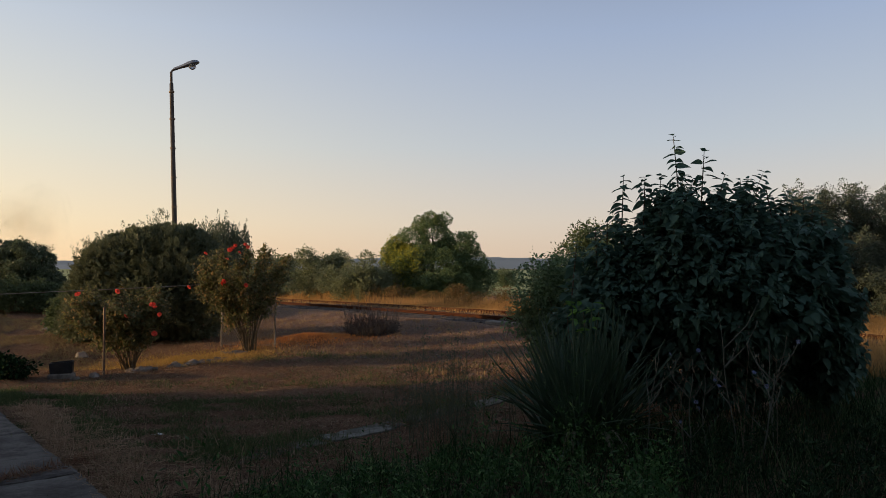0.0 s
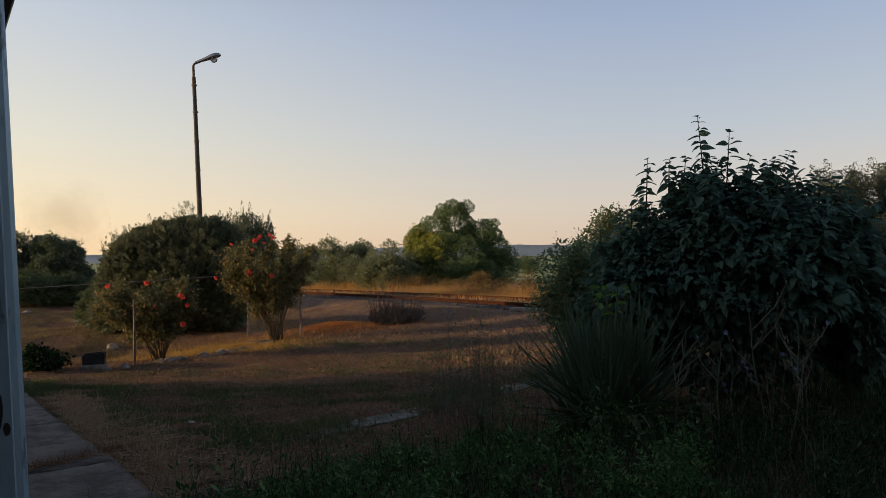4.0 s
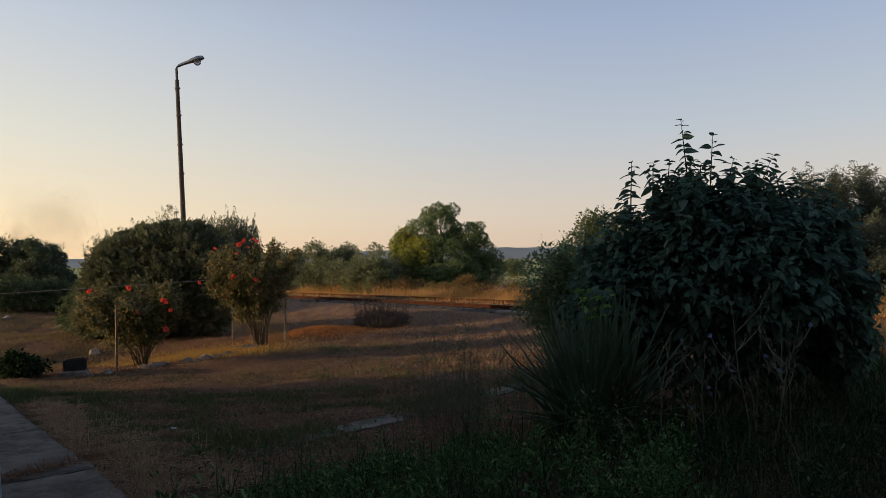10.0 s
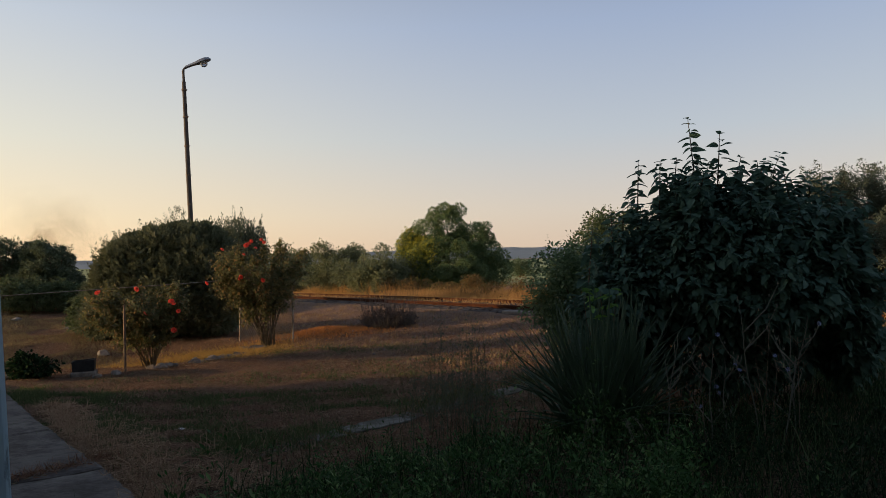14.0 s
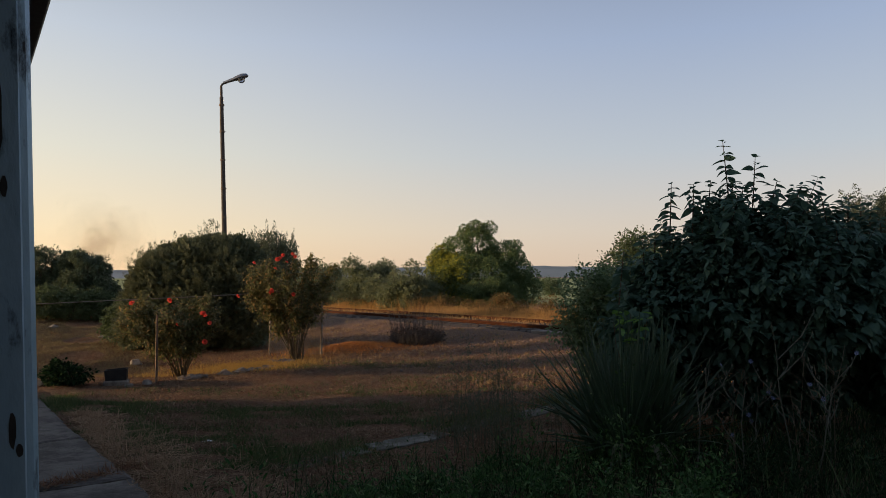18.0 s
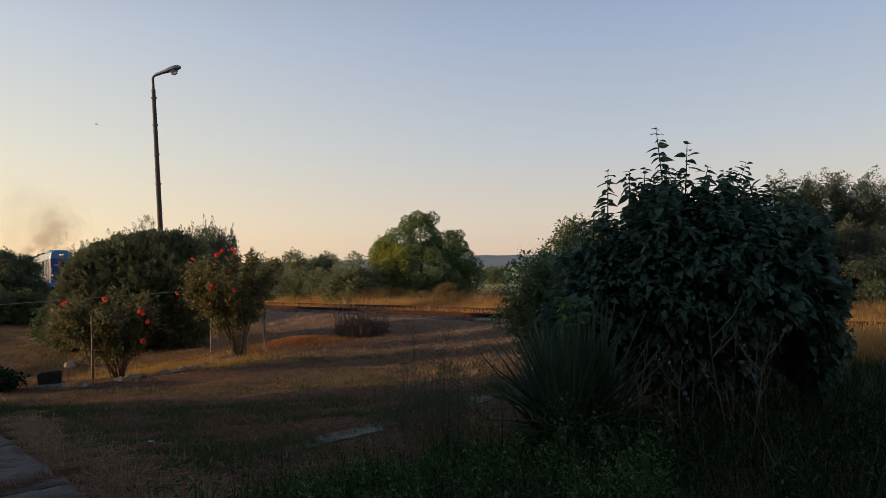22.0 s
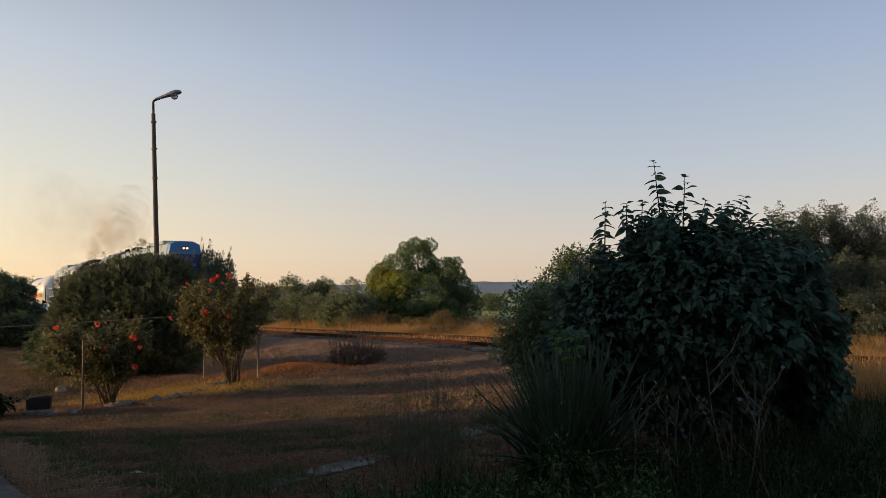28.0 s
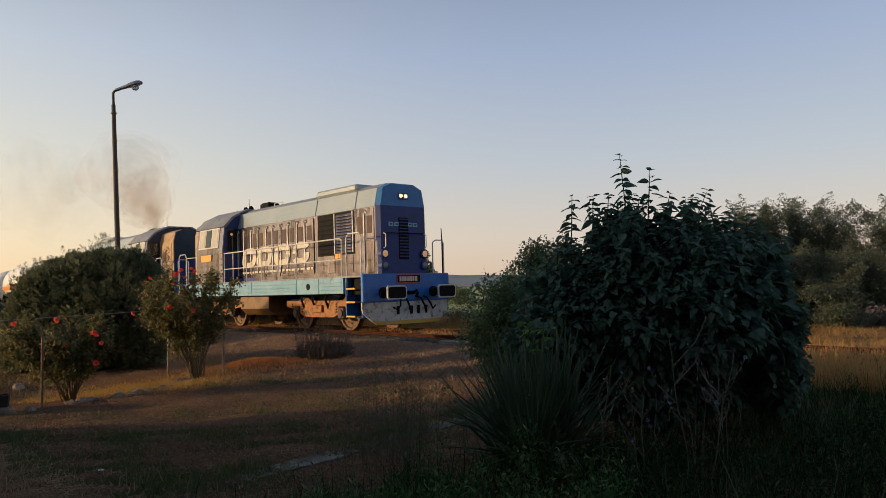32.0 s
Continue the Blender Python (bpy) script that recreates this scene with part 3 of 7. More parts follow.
def sweep(outline):
    """An outline of (across, up) drawn along the line of the track."""
    g, n = Geo(), len(outline)
    v = [(s, q + float(bend(s)), z + float(drop(s))) for s in LINE for q, z in outline]
    f = [(i * n + k, i * n + (k + 1) % n, (i + 1) * n + (k + 1) % n, (i + 1) * n + k) for i in range(len(LINE) - 1) for k in range(n)]
    return g.add(v, f + [tuple(range(n)), tuple(range((len(LINE) - 1) * n, len(LINE) * n))])


RAIL_PROFILE = [(-0.07, 0.0), (0.07, 0.0), (0.07, 0.012), (0.012, 0.035), (0.012, 0.105), (0.036, 0.118), (0.036, 0.150), (-0.036, 0.150), (-0.036, 0.118), (-0.012, 0.105), (-0.012, 0.035), (-0.07, 0.012)]


def build_track():
    root = thing("railway_track", "single railway track with rusty rails on sleepers in weedy ballast", "railway track", kind="structure")
    place = Matrix.Translation((FRONT.x, FRONT.y, 0)) @ Matrix.Rotation(radians(HEADING), 4, "Z")
    root.matrix_basis = place
    bed = sweep([(-1.95, 0.16), (-1.5, 0.305), (1.5, 0.305), (1.95, 0.16)])
    part("ballast_bed", bed, M["ballast"], root, "weedy brown ballast")
    for y in (-0.753, 0.753):
        part("rail", sweep([(y + p, 0.25 + h) for p, h in RAIL_PROFILE]), M["rail"], root, smooth=False)
    me = Geo().box(-0.12, 0.12, -1.25, 1.25, 0.16, 0.318, 0.015).mesh("sleeper")
    for k in range(150):
        s = 14 - 0.62 * k
        part("sleeper", me, M["sleeper"], root, m=pose(s + random.uniform(-0.03, 0.03), float(bend(s)), float(drop(s)), 0, 0, random.uniform(-1, 1)))
    rng = np.random.default_rng(3)
    n = 8000
    s, q = rng.uniform(-45, 20, n), np.clip(rng.normal(0, 1.0, n), -1.9, 1.9)
    z = np.where(np.abs(q) < 1.5, 0.305, 0.305 - (np.abs(q) - 1.5) * 0.32)
    pos = np.stack([s, q + bend(s), z + drop(s)], 1)
    tv = np.array([(1, 0, 0), (-1, 0, 0), (0, 1, 0), (0, -1, 0), (0, 0, 0.8), (0, 0, -0.8)])
    tf = np.array([(0, 2, 4), (2, 1, 4), (1, 3, 4), (3, 0, 4), (2, 0, 5), (1, 2, 5), (3, 1, 5), (0, 3, 5)])
    ob = part("ballast_stones", scatter("ballast_stones", tv, tf, pos, frames_of(rng.normal(size=(n, 3)), rng), rng.uniform(0.02, 0.05, n)[:, None] * np.ones(3), M["ballast"]), None, root)
    tagged(ob, kind="stuff")
    # low concrete edging beside the track
    for k in range(1, 5):
        ob = part("kerb", Geo().box(-0.98, 0.98, -0.14, 0.14, -0.15, 0.13, 0.02), M["kerb"], None, "worn concrete edging block beside the track",
                  m=place @ pose(1.9 + 2.0 * k, -1.45 + random.uniform(-0.015, 0.015), 0.215, 0, random.uniform(-0.6, 0.6), random.uniform(-0.8, 0.8)))
        tagged(ob, category="kerb", group="edging blocks along the track", kind="structure")


def slab(name, corners, lift, material, parent, rng, wear=0.02, thick=0.12):
    """A concrete slab that follows the ground, with worn, uneven edges."""
    ring = []
    for k in range(4):
        a, b = Vector(corners[k]), Vector(corners[(k + 1) % 4])
        side = (b - a).normalized()
        n = max(2, int((b - a).length / 0.09))
        ring += [a.lerp(b, i / n) + Vector((-side.y, side.x)) * abs(float(rng.normal(0, wear))) for i in range(n)]
    mid = sum(ring, Vector((0, 0))) / len(ring)
    inner = [q.lerp(mid, 0.03) for q in ring]
    m = len(ring)
    top = lambda q, d: (q.x, q.y, float(gz(q.x, q.y)) + lift - d)
    v = [top(q, thick) for q in ring] + [top(q, 0.012) for q in ring] + [top(q, 0.0) for q in inner] + [top(mid, 0.0)]
    f = [(k, (k + 1) % m, (k + 1) % m + m, k + m) for k in range(m)] + [(k + m, (k + 1) % m + m, (k + 1) % m + 2 * m, k + 2 * m) for k in range(m)]
    f += [(k + 2 * m, (k + 1) % m + 2 * m, 3 * m) for k in range(m)]
    return part(name, Geo().add(v, f), material, parent)


def build_paths():
    rng = np.random.default_rng(15)
    root = thing("pavement", "cracked grey concrete path with grass in its joints", "path", kind="structure")
    a, b = Vector((-0.14, 2.55)), Vector((-6.25, 10.05))
    way = (b - a).normalized()
    left = Vector((-way.y, way.x))
    length, s, k = (b - a).length, 0.0, 0
    while s < length:
        e = min(s + (1.75, 2.25, 1.9, 2.1)[k % 4], length)
        p0, p1 = a + way * (s + 0.006), a + way * (e - 0.006)
        slab("slab", [p0, p1, p1 + left * 1.75, p0 + left * 1.75], 0.045 + random.uniform(-0.004, 0.004), M["concrete"], root, rng, 0.014)
        s, k = e, k + 1
    root2 = thing("pavement", "narrow concrete edging path half overgrown by weeds", "path", kind="structure")
    a, b = Vector((-1.58, 6.05)), Vector((1.9, 9.55))
    way = (b - a).normalized()
    left = Vector((-way.y, way.x))
    for k in range(5):
        p0, p1 = a + way * (0.99 * k), a + way * (0.99 * k + 0.96)
        slab("slab", [p0, p1, p1 + left * 0.32, p0 + left * 0.32], 0.016 + random.uniform(-0.010, 0.010), M["edging"], root2, rng, 0.03)


build_ground()
build_far()
build_track()
build_paths()
# ---- plants ----
LEAF_N = LEAF_V * np.array([0.98, 1, 1]) - np.array([0, 0, 0.22]) * LEAF_V[:, 1:2] ** 2
OUTLINE = [(0.10, 0.04), (0.24, 0.16), (0.30, 0.32), (0.26, 0.52), (0.16, 0.72), (0.07, 0.88)]
LEAF_FINE_V = np.array([(0, 0, 0)] + [(w, y, 0.22 * w - 0.26 * y * y) for w, y in OUTLINE] + [(0, 1.0, -0.30)] + [(-w, y, 0.22 * w - 0.26 * y * y) for w, y in reversed(OUTLINE)] + [(0, 0.5, -0.09)])
LEAF_FINE_F = np.array([(i, (i + 1) % 14, 14) for i in range(14)])
SPRIG_W = np.array([(0, 0, 0), (0.30, 0.5, 0.05), (0, 1.0, 0), (-0.30, 0.5, 0.05)])
def crown_points(lobes, n, rng, shell=0.22, rough=0.16):
    """Points in a crown made of lobes (x, y, z, rx, ry, rz), most of them near its uneven outside, with the way outwards."""
    lobes = np.array(lobes, float)
    w = (lobes[:, 3] * lobes[:, 4] * lobes[:, 5]) ** (2 / 3)
    k = rng.choice(len(lobes), n, p=w / w.sum())
    d = rng.normal(size=(n, 3))
    d /= np.linalg.norm(d, axis=1, keepdims=True)
    wob = 1 + rough * (np.sin(d[:, 0] * 5 + k) * np.cos(d[:, 1] * 6 + 2 * k) + 0.7 * np.sin(d[:, 2] * 9 + d[:, 0] * 7 + k))
    r = (1 - np.abs(rng.normal(0, shell, n))) * wob
    r = np.clip(r, 0.05, 1.35)
    p = lobes[k, :3] + d * r[:, None] * lobes[k, 3:]
    return p, d


def leaves(name, lobes, n, size, material, parent, rng, tv=LEAF_V, tf=LEAF_F, droop=0.2, up=0.0, shell=0.22, rough=0.16, floor=0.03, label="", roll=0.7, flat=1.0):
    p, d = crown_points(lobes, n, rng, shell, rough)
    ok = p[:, 2] > floor
    p, d = p[ok], d[ok]
    w = d + rng.normal(0, 0.55, d.shape)
    w[:, 2] *= flat
    w[:, 2] += up - droop
    ax = frames_of(w, rng, rng.normal(0, roll, len(p)))
    s = size * rng.uniform(0.6, 1.25, len(p))
    return part(name, scatter(name, tv, tf, p, ax, s[:, None] * np.ones(3), material), None, parent, label)


def limbs(parent, base, tips, r0, material, rng, name="limb", sway=0.12):
    """A stem or several, tapering from the base to each tip with a gentle bend."""
    base = Vector(base)
    for tip in tips:
        g = Geo()
        tip = Vector(tip)
        path = []
        for i in range(6):
            t = i / 5
            p = base.lerp(tip, t)
            p += Vector(rng.normal(0, sway, 3)) * (tip - base).length * 0.35 * t * (1 - t)
            p.z = base.z + (tip.z - base.z) * t ** 0.85
            path.append(p)
        g.tube(path, [r0 * (1 - 0.82 * i / 5) for i in range(6)], 6)
        part(name, g, material, parent, smooth=True)


def stalk_mesh(rng, h, leafy=True, n_leaf=9, leaf=0.05, r=0.006):
    """A thin upright stalk with a few side twigs."""
    g = Geo()
    lean = rng.normal(0, 0.07, 2)
    path = [Vector((lean[0] * h * t ** 1.6, lean[1] * h * t ** 1.6, h * t)) for t in np.linspace(0, 1, 7)]
    g.tube(path, [r * (1 - 0.7 * t) for t in np.linspace(0, 1, 7)], 4)
    for k in range(n_leaf):
        t = rng.uniform(0.25, 0.98)
        p = Vector((lean[0] * h * t ** 1.6, lean[1] * h * t ** 1.6, h * t))
        a, l = rng.uniform(0, 6.28), leaf * rng.uniform(0.6, 1.6)
        e = p + Vector((math.cos(a), math.sin(a), rng.uniform(0.2, 1.2))) * float(l)
        g.tube([p, p.lerp(e, 0.5) + Vector((0, 0, 0.1 * l)), e], [r * 0.5, r * 0.45, r * 0.25], 3)
        if leafy:
            s = min(0.012, l * 0.2)
            g.add([e, e + Vector((s, 0, s)), e + Vector((0, s, 1.6 * s)), e + Vector((-s, 0, s))], [(0, 1, 2), (0, 2, 3)])
    return g


def leafy_shoots(tips, ways, lengths, pairs, size, rng, lift=0.15):
    """Leaves in opposite pairs along shoots that end at tips: their places, ways and sizes."""
    pos, way, siz = [], [], []
    for p, w, l in zip(tips, ways, lengths):
        w = w / np.linalg.norm(w)
        a = np.cross(w, (0.3, 0.9, 0.1))
        a /= np.linalg.norm(a)
        b = np.cross(w, a)
        turn = rng.uniform(0, np.pi)
        for k in range(pairs):
            t = k / (pairs - 1)
            c = turn + k * 1.57 + rng.normal(0, 0.25)
            out = a * np.cos(c) + b * np.sin(c)
            for sgn in (1, -1):
                pos.append(p - w * l * (1 - t) + rng.normal(0, 0.006, 3))
                v = out * sgn + w * (0.08 + 0.34 * t ** 3) + rng.normal(0, 0.18, 3)
                v[2] += lift - 0.30 * (1 - t)
                way.append(v)
                siz.append(size * rng.uniform(0.75, 1.2) * (1.05 - 0.45 * t ** 3))
    return np.array(pos), np.array(way), np.array(siz)


def build_lilac():
    rng = np.random.default_rng(11)
    root = thing("lilac_bush", "large dense dark green broad-leaved bush with upright leafy shoots", "bush", at=Matrix.Translation(on_ground(2.75, 7.35)))
    lobes = [(0.18, 0, 1.20, 1.08, 0.92, 0.68), (0.12, 0.25, 0.60, 0.95, 0.65, 0.60), (-0.34, 0, 1.52, 0.56, 0.7, 0.66), (0.18, 0, 1.55, 0.58, 0.72, 0.66), (0.66, 0, 1.34, 0.55, 0.65, 0.64), (0.98, 0, 1.52, 0.36, 0.5, 0.42), (-0.80, 0, 1.22, 0.36, 0.5, 0.50), (-1.08, 0, 0.95, 0.40, 0.5, 0.55),
             (1.05, 0, 1.0, 0.42, 0.55, 0.56), (1.20, 0.05, 0.58, 0.32, 0.45, 0.36), (-0.34, 0, 1.98, 0.24, 0.32, 0.26), (0.22, 0, 1.95, 0.30, 0.32, 0.24)]
    stems = [(-0.2, 0, 2.0), (0.2, 0.1, 1.95), (0.6, 0, 1.6), (-0.6, 0, 1.6), (1.1, 0, 1.2), (-1.0, 0, 1.0), (0.1, -0.4, 1.6), (0.4, 0.5, 1.6)]
    # stems use the bark darkened for the hollow inside the crown
    limbs(root, (0, 0, -0.05), stems, 0.030, M["dark_bark"], rng, "stem")
    leaves("inner_foliage", [(x, y, z, rx * 0.93, ry * 0.93, rz * 0.94) for x, y, z, rx, ry, rz in lobes], 19000, 0.115, M["lilac"], root, rng, LEAF_N, LEAF_F, droop=0.35, shell=0.14, rough=0.12, floor=0.15, roll=0.5, flat=0.6)
    # leafy shoots all over the crown
    p, d = crown_points(lobes, 1000, rng, 0.05, 0.12)
    # the foot of the crown is hollow and half bare
    ok = p[:, 2] > np.where(p[:, 0] > 0.95, 0.45, 1.0) + 0.25 * rng.uniform(-1, 1, len(p)) * (d[:, 1] < 0.3)
    p, d = p[ok], d[ok]
    w = d * np.array([0.75, 0.75, 0.4]) + np.array([0, 0, 0.55]) + rng.normal(0, 0.16, d.shape)
    length = rng.uniform(0.16, 0.34, len(p))
    up = np.clip(d[:, 2], 0, 1)
    tips = p + w / np.linalg.norm(w, axis=1, keepdims=True) * (0.06 + rng.uniform(0.0, 0.27, len(p)) * up)[:, None]
    pos, way, siz = leafy_shoots(tips, w, length, 7, 0.118, rng, 0.0)
    ax = frames_of(way, rng, rng.normal(0, 0.35, len(pos)))
    part("foliage", scatter("foliage", LEAF_FINE_V, LEAF_FINE_F, pos, ax, siz[:, None] * np.ones(3), M["lilac"]), None, root)
    g = Geo()
    for q, v, l in zip(tips, w, length):
        v = Vector(v).normalized()
        g.tube([Vector(q) - v * float(l) * 1.2, Vector(q)], [0.005, 0.002], 3, cap=False)
    tagged(part("twig_mass", g, M["bark"], root, "thin green-brown twigs"), kind="stuff")
    # the shoots that stand out against the sky, and nearer leaves that can be told apart
    tall = [(-0.29, 2.87, 0.60, 7), (-0.03, 2.69, 0.44, 5), (-0.80, 2.46, 0.40, 6), (-0.62, 2.44, 0.32, 5), (-0.44, 2.46, 0.34, 5), (0.17, 2.46, 0.32, 5), (0.33, 2.40, 0.28, 5), (0.57, 2.35, 0.34, 5), (0.72, 2.24, 0.28, 5), (0.90, 2.28, 0.30, 5), (1.02, 2.22, 0.28, 5),
            (1.18, 2.08, 0.28, 5), (-1.12, 1.92, 0.34, 6), (-1.28, 1.80, 0.34, 6), (-0.98, 2.00, 0.30, 5), (1.34, 1.86, 0.28, 5), (-0.2, 2.46, 0.3, 5), (0.45, 2.34, 0.22, 4), (-0.13, 2.42, 0.26, 5)]
    tp = np.array([(x, rng.uniform(-0.12, 0.12), z) for x, z, h, n in tall])
    tw = np.array([(rng.normal(0, 0.08), rng.normal(0, 0.08), 1.0) for _ in tall])
    made = []
    for (x, z, h, n), q, v in zip(tall, tp, tw):
        part("shoot", Geo().tube([Vector(q) - Vector(v) * (h + 0.3), Vector(q) - Vector(v) * h * 0.5, Vector(q)], [0.008, 0.006, 0.003], 5), M["bark"], root)
        made.append(leafy_shoots([q], [v], [h * 0.8], n + 2, 0.132, rng, -0.05))
    p, d = crown_points(lobes, 2500, rng, 0.04, 0.16)
    ok = (d[:, 1] < -0.3) & (p[:, 2] > 1.0)
    p, d = p[ok][:100], d[ok][:100]
    made.append((p + d * 0.05, d + rng.normal(0, 0.4, d.shape) - np.array([0, 0, 0.45]), rng.uniform(0.09, 0.13, len(p))))
    pos, way, siz = (np.concatenate([m[i] for m in made]) for i in range(3))
    me = fast_mesh("leaf", LEAF_FINE_V, LEAF_FINE_F, M["lilac"], True)
    for q, a, k in zip(pos, frames_of(way, rng, rng.normal(0, 0.4, len(pos))), siz):
        ob = part("leaf", me, None, root)
        ob.matrix_basis = Matrix.LocRotScale(Vector(q), Matrix(a.tolist()).to_quaternion(), (k, k, k))


def build_yucca():
    rng = np.random.default_rng(12)
    b = on_ground(1.28, 6.4)
    root = thing("yucca", "spiky yucca with long narrow grey-green blades", "plant", at=Matrix.Translation(b))
    variants = []
    for k in range(5):
        g = Geo()
        bend = (0.03, 0.08, 0.16, 0.30, 0.5)[k]
        n = 6
        for i in range(n + 1):
            t = i / n
            w = 0.021 * (1 - t ** 2.2) + 0.001
            y, z = t - 0.1 * bend * t * t, -bend * t ** 2.4
            g.v += [(-w, y, z + w * 0.5), (0, y, z - w * 0.2), (w, y, z + w * 0.5)]
        for i in range(n):
            a = 3 * i
            g.f += [(a, a + 1, a + 4, a + 3), (a + 1, a + 2, a + 5, a + 4)]
        me = bpy.data.meshes.new("blade")
        me.from_pydata(g.v, [], g.f)
        me.materials.append(M["yucca"])
        variants.append(me)
    for k in range(298):
        a = rng.uniform(0, 2 * np.pi)
        cx, cy = ((0, 0), (0.26, 0.12), (-0.16, 0.05))[0 if k < 170 else 1 if k < 250 else 2]
        tilt = min(1.5, abs(rng.normal(0.45, 0.42)))
        way = np.array([[np.cos(a) * np.sin(tilt), np.sin(a) * np.sin(tilt), np.cos(tilt)]])
        ax = frames_of(way, rng, np.array([rng.normal(0, 0.3)]))[0]
        if ax[2, 2] < 0:
            ax[:, 0] *= -1
            ax[:, 2] *= -1
        l = rng.uniform(0.7, 1.25) * (1 - 0.18 * tilt)
        ob = part("blade", variants[min(4, int(abs(rng.normal(0, 1.4)) + (tilt > 1.0)))], None, root)
        ob.matrix_basis = Matrix.LocRotScale(Vector((cx + 0.10 * math.cos(a), cy + 0.10 * math.sin(a), 0.04 + rng.uniform(0, 0.16))), Matrix(ax.tolist()).to_quaternion(), (1.0, l, l))


def sprays(name, tips, ways, length, width, per, size, material, parent, rng, tv=SPRIG_V, spread=0.55):
    """Foliage in feathery sprays: each a spindle of small sprigs along its own axis."""
    n = len(tips)
    w = ways / np.linalg.norm(ways, axis=1, keepdims=True)
    t = rng.uniform(0, 1, (n, per))
    side = rng.normal(size=(n, per, 3))
    side -= (side * w[:, None]).sum(2, keepdims=True) * w[:, None]
    side /= np.linalg.norm(side, axis=2, keepdims=True)
    r = width * np.sqrt(rng.uniform(0, 1, (n, per))) * np.sin(np.pi * (0.22 + 0.74 * t))
    l = np.broadcast_to(np.asarray(length, float), (n,))[:, None]
    pos = tips[:, None] - w[:, None] * ((1 - t) * l)[..., None] + side * r[..., None]
    way = w[:, None] + side * (spread * (1 - 0.6 * t))[..., None] + rng.normal(0, 0.12, (n, per, 3))
    k = size * rng.uniform(0.6, 1.25, n * per)
    return part(name, scatter(name, tv, SPRIG_F, pos.reshape(-1, 3), frames_of(way.reshape(-1, 3), rng, rng.normal(0, 0.8, n * per)), k[:, None] * np.ones(3), material), None, parent)


def yucca_dead_blades():
    """Old blades that have folded over and hang at the foot of the yucca."""
    rng = np.random.default_rng(14)
    root = bpy.data.objects["yucca"]
    for k in range(8):
        a = -1.57 + rng.normal(0, 0.9)
        l, w, fold = rng.uniform(0.7, 1.05), rng.uniform(0.012, 0.018), rng.uniform(0.35, 0.5)
        g = Geo()
        for t in np.linspace(0, 1, 8):
            out = 0.12 + l * (0.70 * t if t < fold else 0.70 * fold + 0.45 * (t - fold))
            z = 0.10 + l * (0.70 * t - 0.35 * t * t / fold if t < fold else 0.35 * fold - 0.62 * (t - fold))
            c, d = math.cos(a), math.sin(a)
            q = w * (1 - t ** 3) + 0.001
            g.v += [(c * out - d * q, d * out + c * q, max(z, 0.02)), (c * out + d * q, d * out - c * q, max(z, 0.02) + 0.004)]
        g.f += [(2 * i, 2 * i + 1, 2 * i + 3, 2 * i + 2) for i in range(7)]
        part("dead_blade", g, M["dead_blade"], root, "folded pale dead blade")


def build_chicory():
    """Chicory before the bush: stiff pale branching stems with small blue flowers."""
    rng = np.random.default_rng(92)
    for x, y, h in ((2.50, 6.02, 1.22), (2.60, 5.85, 1.05), (1.70, 5.92, 0.95), (2.06, 5.90, 0.85), (2.85, 6.15, 0.95), (2.25, 6.1, 0.7)):
        root = thing("chicory", "pale branching chicory stem with small blue flowers", "weed", "chicory stems before the bush", at=Matrix.Translation(on_ground(x, y)))
        lean = rng.normal(0, 0.06, 2)
        line = [Vector((lean[0] * h * t + 0.012 * math.sin(9 * t), lean[1] * h * t, h * t)) for t in np.linspace(0, 1, 9)]
        part("stem", Geo().tube(line, [0.007 * (1 - 0.65 * t) for t in np.linspace(0, 1, 9)], 5), M["pale_stem"], root)
        for k in range(5):
            t = rng.uniform(0.25, 0.85)
            b = line[int(t * 8)]
            a, l = rng.uniform(0, 6.28), rng.uniform(0.18, 0.42) * h
            e = b + Vector((math.cos(a) * 0.6, math.sin(a) * 0.6, 0.8)) * l
            part("branch", Geo().tube([b, b.lerp(e, 0.5) + Vector((math.cos(a), math.sin(a), 0)) * 0.1 * l, e], [0.0045, 0.004, 0.002], 4), M["pale_stem"], root)
            for q in (0.45, 0.75, 1.0):
                c = b.lerp(e, q)
                if rng.uniform() < 0.10:
                    g = Geo()
                    for i in range(7):
                        d = 2 * math.pi * i / 7
                        g.add([(0, 0, 0), (0.016 * math.cos(d - 0.3), 0.016 * math.sin(d - 0.3), 0.006), (0.021 * math.cos(d), 0.021 * math.sin(d), 0.008), (0.016 * math.cos(d + 0.3), 0.016 * math.sin(d + 0.3), 0.006)], [(0, 1, 2, 3)])
                    part("flower", g, M["chicory"], root, "small blue flower", m=Matrix.Translation(c) @ pose(0, 0, 0, rng.uniform(40, 100), 0, rng.uniform(-60, 60)))
                else:
                    part("bud", Geo().tube([c, c + Vector((0, 0, 0.022))], [0.006, 0.003], 5), M["pale_stem"], root)


